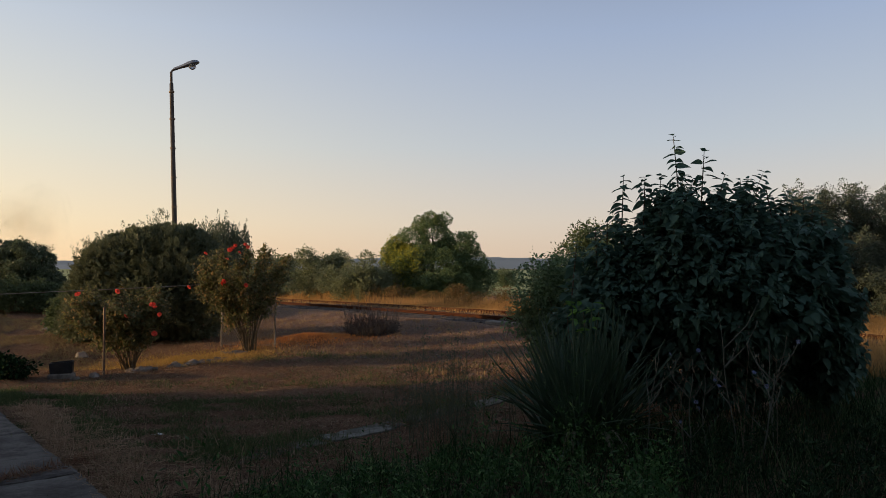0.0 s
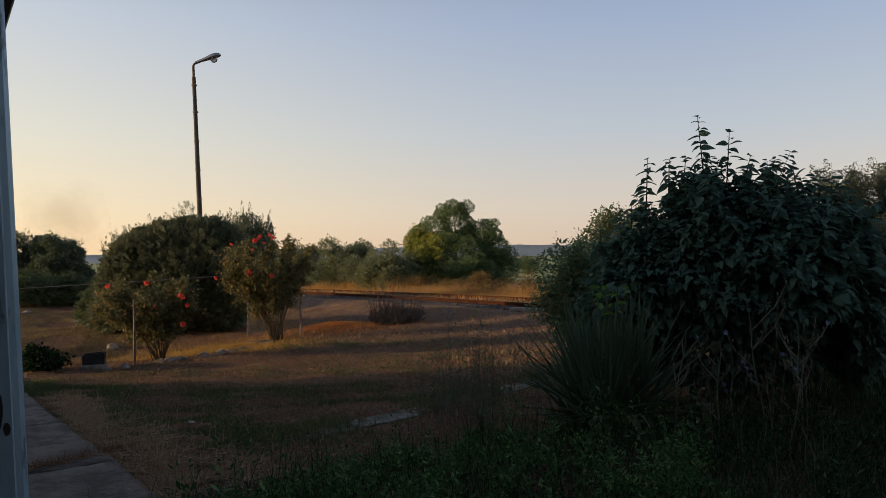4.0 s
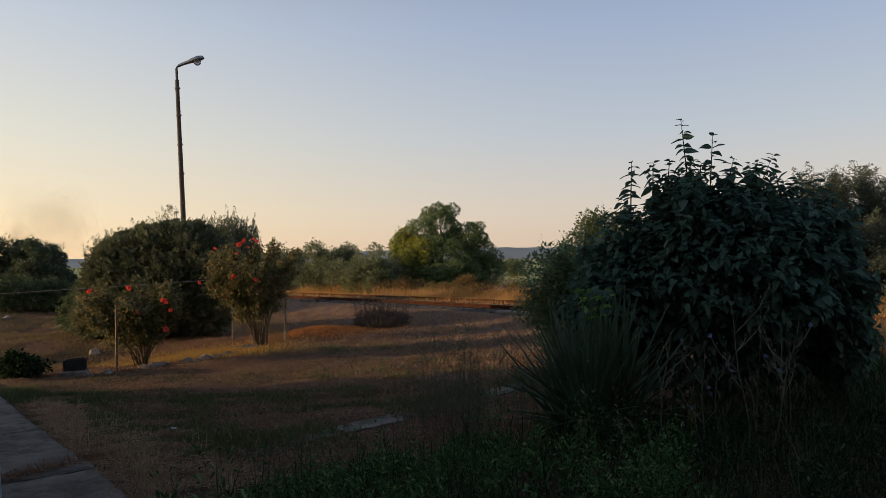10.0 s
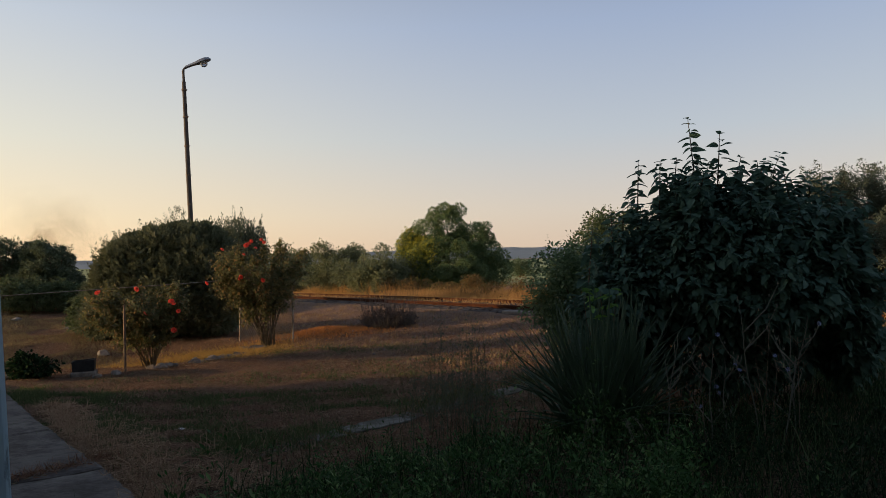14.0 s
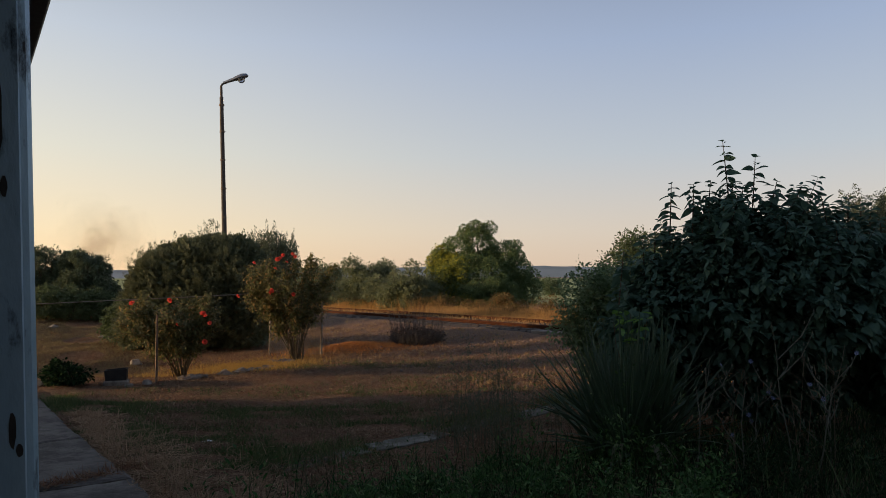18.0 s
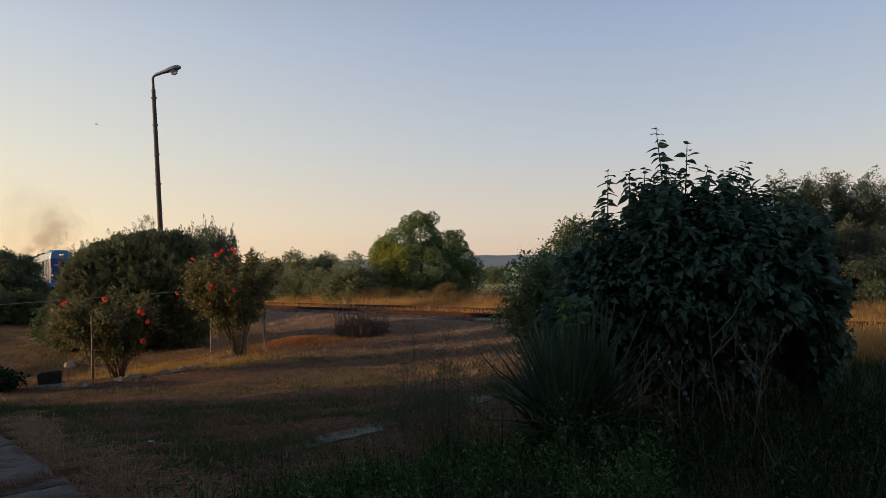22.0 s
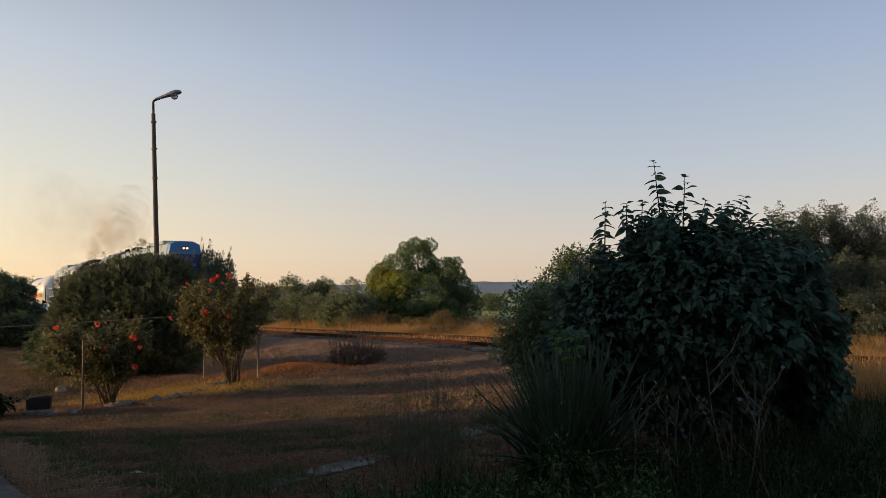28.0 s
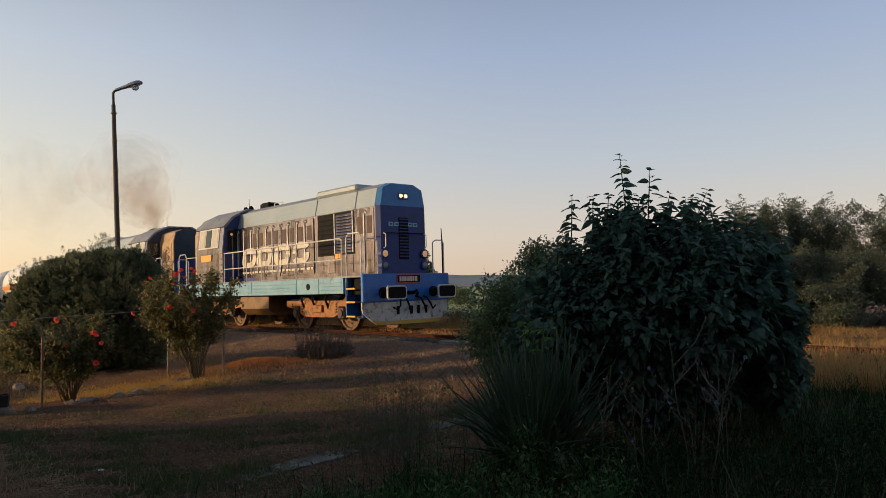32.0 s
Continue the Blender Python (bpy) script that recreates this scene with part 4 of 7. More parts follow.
def build_conifers():
    rng = np.random.default_rng(13)
    root = thing("juniper_bush", "broad rounded dark green juniper beside the lamp post", "bush", at=Matrix.Translation(on_ground(-6.05, 16.4)))
    limbs(root, (0, 0, -0.05), [(-0.6, 0, 1.9), (0.5, 0.1, 2.0), (0, 0, 2.2), (-1.2, 0, 1.2)], 0.05, M["bark"], rng, "stem")
    lobes = [(-0.1, 0, 1.05, 1.5, 1.2, 1.15), (-0.80, 0, 1.42, 0.98, 0.95, 0.98), (0.55, 0.1, 1.45, 0.98, 1.0, 0.98), (-1.22, 0, 1.42, 0.62, 0.8, 0.80), (-1.42, 0, 0.9, 0.58, 0.8, 0.85), (0.85, -0.1, 0.8, 0.72, 0.9, 0.85), (-1.45, -0.2, 0.5, 0.62, 0.7, 0.55),
             (-0.92, 0, 1.78, 0.50, 0.7, 0.50), (-0.25, 0, 1.72, 1.0, 0.95, 0.84), (0.55, 0, 1.72, 0.78, 0.85, 0.88), (0.15, 0, 1.86, 0.8, 0.8, 0.76)]
    knobs, _ = crown_points(lobes, 150, rng, 0.06, 0.05)
    lumps = [(kx, ky, kz, kr, kr, kr * 1.25) for (kx, ky, kz), kr in zip(knobs, np.concatenate([rng.uniform(0.22, 0.36, 50), rng.uniform(0.10, 0.22, 100)])) if kz > 0.3]
    leaves("inner_foliage", [(x, y, z, rx * 0.88, ry * 0.88, rz * 0.9) for x, y, z, rx, ry, rz in lobes], 42000, 0.12, M["juniper"], root, rng, SPRIG_W, SPRIG_F, droop=0, up=0.4, shell=0.12, rough=0.05)
    p, d = crown_points(lobes + lumps, 5200, rng, 0.07, 0.07)
    ok = p[:, 2] > 0.10
    p, d = p[ok], d[ok]
    w = d * np.array([0.7, 0.7, 0.35]) + np.array([0, 0, 0.75]) + rng.normal(0, 0.22, d.shape)
    sprays("foliage", p + w * 0.06, w, rng.uniform(0.12, 0.26, len(p)), 0.045, 40, 0.036, M["juniper"], root, rng, SPRIG_V * np.array([0.85, 1.2, 1]))
    root = thing("feathery_tree", "upright feathery tree with pointed shoots beyond the track", "tree", at=Matrix.Translation(on_ground(-10.3, 36.4)))
    limbs(root, (0, 0, -0.05), [(0, 0, 3.6), (-0.7, 0, 3.3), (0.7, 0, 3.3)], 0.07, M["bark"], rng, "limb")
    lobes = [(0, 0, 1.6, 1.35, 1.1, 1.6), (-0.75, 0, 2.2, 0.7, 0.8, 1.15), (0.05, 0, 2.45, 0.75, 0.8, 1.3), (0.8, 0, 2.15, 0.62, 0.8, 1.2)]
    leaves("inner_foliage", lobes, 9000, 0.16, M["feather"], root, rng, SPRIG_V, SPRIG_F, droop=0, up=1.0, shell=0.3, rough=0.08)
    p, d = crown_points(lobes, 620, rng, 0.14, 0.08)
    p, d = p[p[:, 2] > 0.4], d[p[:, 2] > 0.4]
    w = d * np.array([0.28, 0.28, 0.05]) + np.array([0, 0, 1.0]) + rng.normal(0, 0.10, d.shape)
    sprays("foliage", p + w * rng.uniform(0.1, 0.75, len(p))[:, None] * np.clip(d[:, 2:], 0.1, 1), w, rng.uniform(0.5, 1.0, len(p)), 0.10, 60, 0.085, M["feather"], root, rng, SPRIG_V * np.array([0.7, 1.2, 1]), 0.35)


def build_rose(x, y, h, r, seed, flowers, label):
    """A rose bush: canes that fan out from the foot, leaflets along them, open flowers at the ends."""
    rng = np.random.default_rng(seed)
    root = thing("rose_bush", label, "rose bush", group="rose bushes along the fence", at=Matrix.Translation(on_ground(x, y)))
    ends = []
    for k in range(32):
        a, q = rng.uniform(0, 2 * np.pi), rng.uniform(0.15, 1.0) ** 0.5
        ends.append((r * q * math.cos(a) - 0.16, r * 0.8 * q * math.sin(a), h * (rng.uniform(0.72, 1.0) - 0.17 * q * q)))
    # canes rise and bow outwards; side twigs leave them, and the leaves sit along those
    tips, ways, lens = [], [], []
    for ex, ey, ez in ends:
        foot = Vector((ex * 0.06 + rng.normal(0, 0.035), ey * 0.06, 0))
        bow = rng.normal(0, 0.08, (2, 2))
        line = [foot * (1 - t) + Vector((ex * t ** 1.15 + bow[0, 0] * math.sin(3.1 * t) + bow[1, 0] * t * (1 - t), ey * t ** 1.15 + bow[0, 1] * math.sin(3.1 * t), ez * math.sin(1.45 * t) / math.sin(1.45) - 0.03)) for t in np.linspace(0, 1, 8)]
        part("cane", Geo().tube(line, [0.009 * (1 - 0.7 * t) for t in np.linspace(0, 1, 8)], 5), M["cane"], root, smooth=True)
        for _ in range(24):
            t = rng.uniform(0.17, 1.0) ** 0.70
            b = np.array(line[int(t * 7)].lerp(line[min(7, int(t * 7) + 1)], t * 7 % 1))
            v = np.array([ex, ey, 0.0]) * 0.6 + rng.normal(0, 0.75, 3) + np.array([0, 0, 0.15])
            v /= np.linalg.norm(v)
            l = rng.uniform(0.10, 0.36) * (1.1 - 0.3 * t)
            tips.append(b + v * l)
            ways.append(v)
            lens.append(l)
    tips, ways = np.array(tips), np.array(ways)
    pos, way, siz = leafy_shoots(tips, ways, lens, 8, 0.064, rng, 0.1)
    part("foliage", scatter("foliage", LEAF_V, LEAF_F, pos + rng.normal(0, 0.022, pos.shape), frames_of(way, rng, rng.normal(0, 0.5, len(pos))), siz[:, None] * np.ones(3), M["rose"]), None, root)
    g = Geo()
    for q, v, l in zip(tips, ways, lens):
        g.tube([Vector(q) - Vector(v) * l, Vector(q)], [0.004, 0.002], 3, cap=False)
    tagged(part("twig_mass", g, M["cane"], root, "thin leafy side twigs"), kind="stuff")
    for fx, fz in flowers:
        g = Geo()
        fy = -r * 0.62
        for ring, (n, rad, tip) in enumerate(((7, 0.052, 0.014), (6, 0.036, 0.034), (4, 0.018, 0.048))):
            for i in range(n):
                a = 2 * math.pi * (i + 0.5 * ring) / n
                c, s = math.cos(a), math.sin(a)
                w = rad * 0.7
                g.add([(0, 0, 0), (c * rad - s * w, s * rad + c * w, tip * 0.8), (c * rad * 1.3, s * rad * 1.3, tip * 1.2), (c * rad + s * w, s * rad - c * w, tip * 0.8)], [(0, 1, 2), (0, 2, 3)])
        part("flower", g, M["petal"], root, "red rose flower", m=pose(fx, fy, fz, random.uniform(20, 70), random.uniform(-40, 40), random.uniform(0, 90)) @ Matrix.Scale(random.uniform(0.52, 0.8), 4))


def clumped(lobes, n, rng, lo, hi, rough=0.12):
    """Small lumps sitting on the outside of a crown's lobes."""
    p, d = crown_points(lobes, n, rng, 0.05, rough)
    return [(x, y, z, k, k, k * 0.9) for (x, y, z), k in zip(p, rng.uniform(lo, hi, n)) if z > 0.2]


def build_tree(name, x, y, tips, lobes, n, size, leaf, label, category, trunk_r, seed, shell=0.22, rough=0.2, group="", floor=0.05, tv=LEAF_V, tf=LEAF_F):
    rng = np.random.default_rng(seed)
    root = thing(name, label, category, group, at=Matrix.Translation(on_ground(x, y)))
    limbs(root, (0, 0, -0.1), tips, trunk_r, M["bark"], rng)
    leaves("crown", lobes, n, size, M[leaf], root, rng, tv, tf, shell=shell, rough=rough, floor=floor)
    return root


def random_lobes(rng, n, rx, ry, h, low=0.25, s=0.4):
    out = []
    for _ in range(n):
        a, q = rng.uniform(0, 2 * np.pi), rng.uniform(0, 1) ** 0.5
        z = rng.uniform(low, 1.0)
        w = math.sqrt(max(0.08, 1 - ((z - 0.45) / 0.62) ** 2))
        k = rng.uniform(0.7, 1.2) * s
        out.append((rx * q * w * math.cos(a), ry * q * w * math.sin(a), h * (z - 0.5 * k * 0.5), rx * k, ry * k, h * k * 0.55))
    return out


def build_trees():
    rng = np.random.default_rng(21)
    # the walnut beyond the track
    big = [(0.0, 0, 1.35, 2.0, 1.8, 1.25), (-0.75, 0, 2.70, 0.55, 0.7, 0.70), (0.10, 0, 2.95, 0.62, 0.7, 0.72), (-1.55, -0.1, 2.15, 0.38, 0.5, 0.42), (1.05, 0, 2.45, 0.80, 0.9, 0.62), (1.65, 0, 1.65, 0.72, 0.8, 0.80), (1.95, 0, 0.95, 0.60, 0.7, 0.70),
           (-1.60, 0, 1.15, 0.75, 0.8, 0.80), (-1.85, -0.2, 0.70, 0.62, 0.7, 0.60), (0.1, -0.9, 1.2, 1.5, 0.9, 1.0), (0.0, -0.8, 0.5, 2.0, 0.9, 0.5), (-0.55, 0, 3.35, 0.30, 0.4, 0.28), (0.28, 0, 3.55, 0.24, 0.3, 0.28), (1.35, 0, 2.85, 0.26, 0.3, 0.22), (-1.72, 0, 2.52, 0.22, 0.3, 0.20)]
    lumps = clumped(big, 190, rng, 0.16, 0.36)
    lobes = [(x, y, z, rx * 0.92, ry * 0.92, rz * 0.92) for x, y, z, rx, ry, rz in big] + lumps
    yel = build_tree("walnut_tree", 0.02, 31.0, [(0, 0, 2.8), (-0.7, 0, 2.4), (0.9, 0, 2.3), (-1.2, 0, 1.6), (1.5, 0, 1.7)], [(x, y, z * 0.965, rx, ry, rz) for x, y, z, rx, ry, rz in lobes], 115000, 0.076, "walnut", "rounded green walnut tree with yellow leaves on its left, beyond the track", "tree", 0.12, 22, shell=0.16, rough=0.10, tv=SPRIG_W, tf=SPRIG_F)
    # yellow leaves on the lower lumps at the left of the crown
    left_lumps = [(x - 0.04, y - 0.12, z + 0.03, rx, ry, rz) for x, y, z, rx, ry, rz in lumps if x < -0.45 - 0.25 * z + 0.5 and y < 0.2 and z < 2.6]
    leaves("yellow_leaves", [(x, y, z * 0.965, rx, ry, rz) for x, y, z, rx, ry, rz in left_lumps], 11000, 0.08, M["walnut_yellow"], yel, rng, SPRIG_W, SPRIG_F, shell=0.15, rough=0.2, label="yellow leaves on the left side of the crown")
    # the bush beside the lilac
    rr = np.random.default_rng(77)
    lobes = random_lobes(rr, 26, 0.95, 0.6, 1.72, 0.1, 0.30) + [(0.1, 0, 0.85, 0.85, 0.6, 0.75), (-0.35, 0, 0.9, 0.5, 0.5, 0.75), (0.35, 0, 1.2, 0.6, 0.5, 0.5), (-0.45, -0.1, 0.5, 0.40, 0.5, 0.45), (-0.3, 0, 1.38, 0.42, 0.4, 0.36), (-0.68, 0, 1.20, 0.36, 0.4, 0.46), (-0.62, 0, 0.85, 0.34, 0.4, 0.45)]
    shrub = build_tree("shrub", 2.05, 9.4, [(rr.uniform(-0.7, 0.7), rr.uniform(-0.3, 0.3), rr.uniform(1.1, 1.7)) for _ in range(11)], lobes, 30000, 0.046, "shoulder", "bushy green small-leaved shrub beside the dark bush", "shrub", 0.018, 78, shell=0.25, rough=0.15, tv=LEAF_N)
    p, d = crown_points(lobes, 420, rr, 0.1, 0.1)
    p, d = p[d[:, 2] > -0.2], d[d[:, 2] > -0.2]
    w = d * np.array([0.5, 0.5, 0.2]) + np.array([0, 0, 0.8]) + rr.normal(0, 0.15, d.shape)
    pos, way, siz = leafy_shoots(p + w * 0.12, w, rr.uniform(0.15, 0.35, len(p)), 9, 0.042, rr, 0.2)
    part("shoot_foliage", scatter("shoot_foliage", LEAF_V, LEAF_F, pos, frames_of(way, rr, rr.normal(0, 0.5, len(pos))), siz[:, None] * np.ones(3), M["shoulder"]), None, shrub, "upright leafy shoots")
    # brambles and rusty scrub in the dry grass behind the track
    for k, (s_, q, rx, h) in enumerate(((6.6, 3.4, 0.7, 0.5), (8.4, 3.1, 0.8, 0.5), (-7.5, 3.1, 0.8, 0.75), (-5.0, 3.3, 0.7, 0.6), (-3.2, 2.9, 0.6, 0.7), (-1.2, 3.0, 0.75, 0.65), (0.6, 3.2, 0.8, 0.8), (2.4, 3.0, 0.7, 0.7), (-10.0, 3.4, 0.7, 0.6))):
        x, y = (float(v) for v in by_track(s_, q))
        rr = np.random.default_rng(520 + k)
        build_tree("bramble", x, y, [(rx * rr.uniform(-0.8, 0.8), rx * rr.uniform(-0.5, 0.5), h * rr.uniform(0.7, 1.0)) for _ in range(7)], random_lobes(rr, 12, rx, rx * 0.7, h, 0.15, 0.4), 3400, 0.052, "bramble",
                   "low rusty-leaved bramble in the dry grass", "bramble", 0.010, 530 + k, group="brambles behind the track", rough=0.3, tv=SPRIG_W, tf=SPRIG_F)
    # scrub behind the track; some of it in the leaf colour brightened as if sunlit
    k = 0
    for x, y, rx, h, leaf in ((-7.4, 34.6, 1.6, 1.85, "lit_scrub"), (-4.75, 32.0, 1.45, 2.1, "lit_scrub"), (-3.0, 29.6, 1.3, 2.05, "lit_scrub"), (-2.35, 28.7, 0.8, 1.3, "lit_scrub"), (-9.7, 37.5, 1.8, 1.55, "lit_scrub"), (4.7, 22.6, 1.3, 2.55, "scrub"), (5.8, 21.8, 1.3, 2.5, "scrub"),
                              (-12.0, 37, 2.0, 1.4, "scrub"), (7.4, 21.5, 1.5, 2.5, "olive"), (-15, 52, 3.2, 2.3, "scrub"), (-8, 56, 3.4, 2.1, "lit_scrub"), (-1, 60, 3.6, 2.1, "lit_scrub"), (15, 58, 3.2, 2.4, "scrub"), (-22, 60, 3.5, 2.8, "scrub"), (9.6, 96, 1.6, 2.4, "scrub")):
        k += 1
        rr = np.random.default_rng(100 + k)
        build_tree("shrub", x, y, [(rx * rr.uniform(-0.6, 0.6), 0, h * rr.uniform(0.7, 0.95)) for _ in range(5)], random_lobes(rr, 15, rx, rx * 0.9, h, 0.2, 0.38) + [(0, 0, h * 0.4, rx * 0.8, rx * 0.8, h * 0.4)], (20000 if leaf == "lit_scrub" else 16000) if y < 45 else 7000, 0.085 if y < 45 else 0.14, leaf,
                   "bushy green scrub beyond the railway track", "shrub", 0.035, 200 + k, group="scrub beyond the track", rough=0.28, tv=SPRIG_W, tf=SPRIG_F)
    # dark trees at the far end of the yard
    for x, y, rx, h in ((-12.05, 22.2, 0.90, 1.92), (-12.9, 23.0, 0.85, 1.80), (-13.7, 22.5, 0.95, 1.95), (-15.4, 22.8, 1.2, 2.0), (-17.4, 23.0, 1.5, 2.2), (-10.6, 21.4, 0.55, 0.80), (-11.15, 21.1, 0.50, 0.92), (-11.75, 20.8, 0.58, 0.98), (-12.4, 20.6, 0.60, 0.95), (-8.5, 17.4, 0.50, 1.0), (-7.6, 16.6, 0.46, 1.0)):
        k += 1
        rr = np.random.default_rng(100 + k)
        build_tree("garden_tree" if h > 1 else "shrub", x, y, [(rx * rr.uniform(-0.6, 0.6), 0, h * rr.uniform(0.7, 0.9)) for _ in range(6)], clumped([(0, 0, h * 0.50, rx * 0.95, rx * 0.9, h * 0.46), (0, 0, h * 0.30, rx, rx * 0.9, h * 0.36)], 120, rr, 0.10 * rx, 0.20 * rx) + [(0, 0, h * 0.5, rx * 0.92, rx * 0.8, h * 0.45), (0, 0, h * 0.24, rx, rx * 0.9, h * 0.32)], 34000 if h > 1 else 7000, 0.066, "yard_tree" if h > 1 else "scrub",
                   "rounded dark green tree at the edge of the yard" if h > 1 else "low green bush on the bank", "tree" if h > 1 else "shrub", 0.06 if h > 1 else 0.02, 300 + k, rough=0.22, tv=SPRIG_W, tf=SPRIG_F)
    # thin-leaved trees across the track
    for x, y, rx, h in ((10.3, 21.6, 1.7, 3.9), (12.3, 22.4, 2.0, 4.2), (13.5, 22.9, 2.1, 4.2), (14.6, 21.8, 2.2, 4.2), (16.8, 21.4, 2.2, 4.2), (19.2, 20.6, 2.3, 4.2), (9.4, 20.4, 1.5, 2.7), (12.0, 20.0, 1.7, 2.5), (15.2, 19.4, 1.8, 2.4)):
        k += 1
        rr = np.random.default_rng(100 + k)
        root = thing("thorn_tree", "thin-leaved grey-green tree with fine spreading twigs", "tree", at=Matrix.Translation(on_ground(x, y)))
        ends = [(rx * rr.uniform(-0.95, 0.95), rx * rr.uniform(-0.5, 0.5), h * rr.uniform(0.62, 0.92)) for _ in range(16)]
        limbs(root, (0, 0, -0.1), ends, 0.022, M["bark"], rr)
        tips, ways = [], []
        for ex, ey, ez in ends:
            for _ in range(34):
                t = rr.uniform(0.25, 1.0)
                v = np.array([ex * 0.6, ey * 0.6, 0.35]) + rr.normal(0, 0.75, 3)
                v /= np.linalg.norm(v)
                l = rr.uniform(0.25, 0.6)
                tip = np.array([ex * t, ey * t, ez * t ** 0.85]) + v * l
                if 0.2 < tip[2] < h * 1.02:
                    tips.append(tip)
                    ways.append(v)
        tips, ways = np.array(tips), np.array(ways)
        sprays("foliage", tips, ways, rr.uniform(0.35, 0.7, len(tips)), 0.18, 70, 0.056, M["olive"], root, rr, SPRIG_W, 1.0)
        leaves("low_foliage", random_lobes(rr, 14, rx, rx * 0.7, h * 0.55, 0.05, 0.36), 20000, 0.060, M["olive"], root, rr, SPRIG_W, SPRIG_F, shell=0.5, rough=0.3)
        g = Geo()
        for q, v in zip(tips[::2], ways[::2]):
            g.tube([Vector(q) - Vector(v) * 0.7, Vector(q)], [0.007, 0.003], 3, cap=False)
        tagged(part("twig_mass", g, M["bark"], root, "fine bare twigs"), kind="stuff")


def build_low_bush():
    rng = np.random.default_rng(31)
    root = thing("twiggy_shrub", "low dark dry twiggy shrub on bare ground", "shrub", at=Matrix.Translation(on_ground(-1.30, 15.9)))
    g = Geo()
    for k in range(760):
        a, q = rng.uniform(0, 2 * np.pi), rng.uniform(0, 1) ** 0.5
        x, y = 0.60 * q * math.cos(a), 0.5 * q * math.sin(a)
        h = rng.uniform(0.22, 0.44) * (1 - 0.45 * q * q) + (rng.uniform() < 0.20) * rng.uniform(0.15, 0.60)
        e = Vector((x * 1.12 + rng.normal(0, 0.04), y * 1.12, h))
        g.tube([(x * 0.8, y * 0.8, -0.03), (x * 1.0 + rng.normal(0, 0.03), y * 1.0, h * 0.5), e], [0.0045, 0.0035, 0.002], 3)
    part("twig_mass", g, M["stalk"], root)
    leaves("foliage", [(0, 0, 0.17, 0.68, 0.56, 0.22)], 2200, 0.035, M["dead_leaf"], root, rng, shell=0.5)


def build_weeds():
    rng = np.random.default_rng(41)

    def patch(n, x0, x1, y0, y1, keep):
        x, y = rng.uniform(x0, x1, n), rng.uniform(y0, y1, n)
        ok = keep(x, y)
        x, y = x[ok], y[ok]
        return np.stack([x, y, gz(x, y)], 1)

    def weedy(x, y):
        edge = 6.14 + 0.55 * np.clip(x, -1.2, 2.0) + 0.12 * np.sin(x * 4.1) - 1.1 * step(-0.6, -2.0, x)
        return (y < edge + 0.16 * np.sin(x * 7 + y * 3)) & (y > 2.6) & (x > -1.9 + 0.2 * np.sin(y * 5))

    # leafy weeds in the foreground
    pts = patch(7000, -2.0, 6.4, 3.2, 8.5, lambda x, y: weedy(x, y) & ((x < 1.9 + 0.3 * np.sin(y * 4)) | (y < 6.6 + 0.2 * np.sin(x * 3)) | (x > 4.2)) & (np.sin(x * 5 + 1) * np.sin(y * 4.3) > -0.55))
    pos, way, siz = [], [], []
    for p in pts:
        h = (rng.uniform(0.10, 0.40) + 0.34 * rng.uniform() ** 3) * (0.85 + 0.75 * math.sin(p[0] * 4.3) * math.sin(p[1] * 3.9 + 1)) * min(1.0, max(0.18, (6.10 + 0.55 * min(max(p[0], -1.2), 2.0) - 1.1 * float(step(-0.6, -2.0, p[0])) - p[1]) / 0.9))
        m = rng.integers(18, 30)
        t = rng.uniform(0.15, 1, m)
        a = rng.uniform(0, 2 * np.pi, m)
        pos.append(np.stack([p[0] + 0.05 * np.cos(a) * t, p[1] + 0.05 * np.sin(a) * t, p[2] + h * t], 1))
        way.append(np.stack([np.cos(a), np.sin(a), rng.uniform(-0.1, 1.3, m)], 1))
        siz.append(rng.uniform(0.03, 0.062, m) * rng.choice([0.7, 0.9, 1.25], p=[0.4, 0.4, 0.2]) * (1.15 - 0.45 * t))
    pos, way, siz = np.concatenate(pos), np.concatenate(way), np.concatenate(siz)
    # weeds right of 1.7 take a darker leaf that paints in the bush's shade
    for ok, leaf, label in ((pos[:, 0] < 1.7, "weed", "dense green leafy weeds in the foreground"), ((pos[:, 0] > 1.7) & (rng.uniform(0, 1, len(pos)) < 0.55), "low_leaf", "low weeds round the bush, its shade in their colour")):
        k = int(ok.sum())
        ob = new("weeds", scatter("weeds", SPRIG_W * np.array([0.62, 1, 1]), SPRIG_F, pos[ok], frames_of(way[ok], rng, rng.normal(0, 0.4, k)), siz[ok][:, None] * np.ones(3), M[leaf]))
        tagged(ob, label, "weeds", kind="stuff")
    pts = patch(46000, -2.1, 9, 3.0, 13, lambda x, y: weedy(x, y) | ((x > 3.6) & (y < 8.2 + 0.12 * x) & (y > 4)))
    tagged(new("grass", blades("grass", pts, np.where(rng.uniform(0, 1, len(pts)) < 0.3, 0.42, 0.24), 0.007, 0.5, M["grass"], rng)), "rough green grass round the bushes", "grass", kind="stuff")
    # mown dry grass over the yard, in small clumps
    pts = patch(7500, -11, 9, 3.8, 21, lambda x, y: ~weedy(x, y) & (x < 3.4 + 0.3 * np.sin(3 * y)) & (x * V.x + y * V.y < TRACK - 2.0) & (x > -0.76 * y + 1.8))
    pts = np.repeat(pts, 15, axis=0)
    spread = np.abs(rng.normal(0.075, 0.03, len(pts)))
    turn = rng.uniform(0, 2 * np.pi, len(pts))
    pts[:, 0] += spread * np.cos(turn) * 1.3
    pts[:, 1] += spread * np.sin(turn)
    pts[:, 2] = gz(pts[:, 0], pts[:, 1])
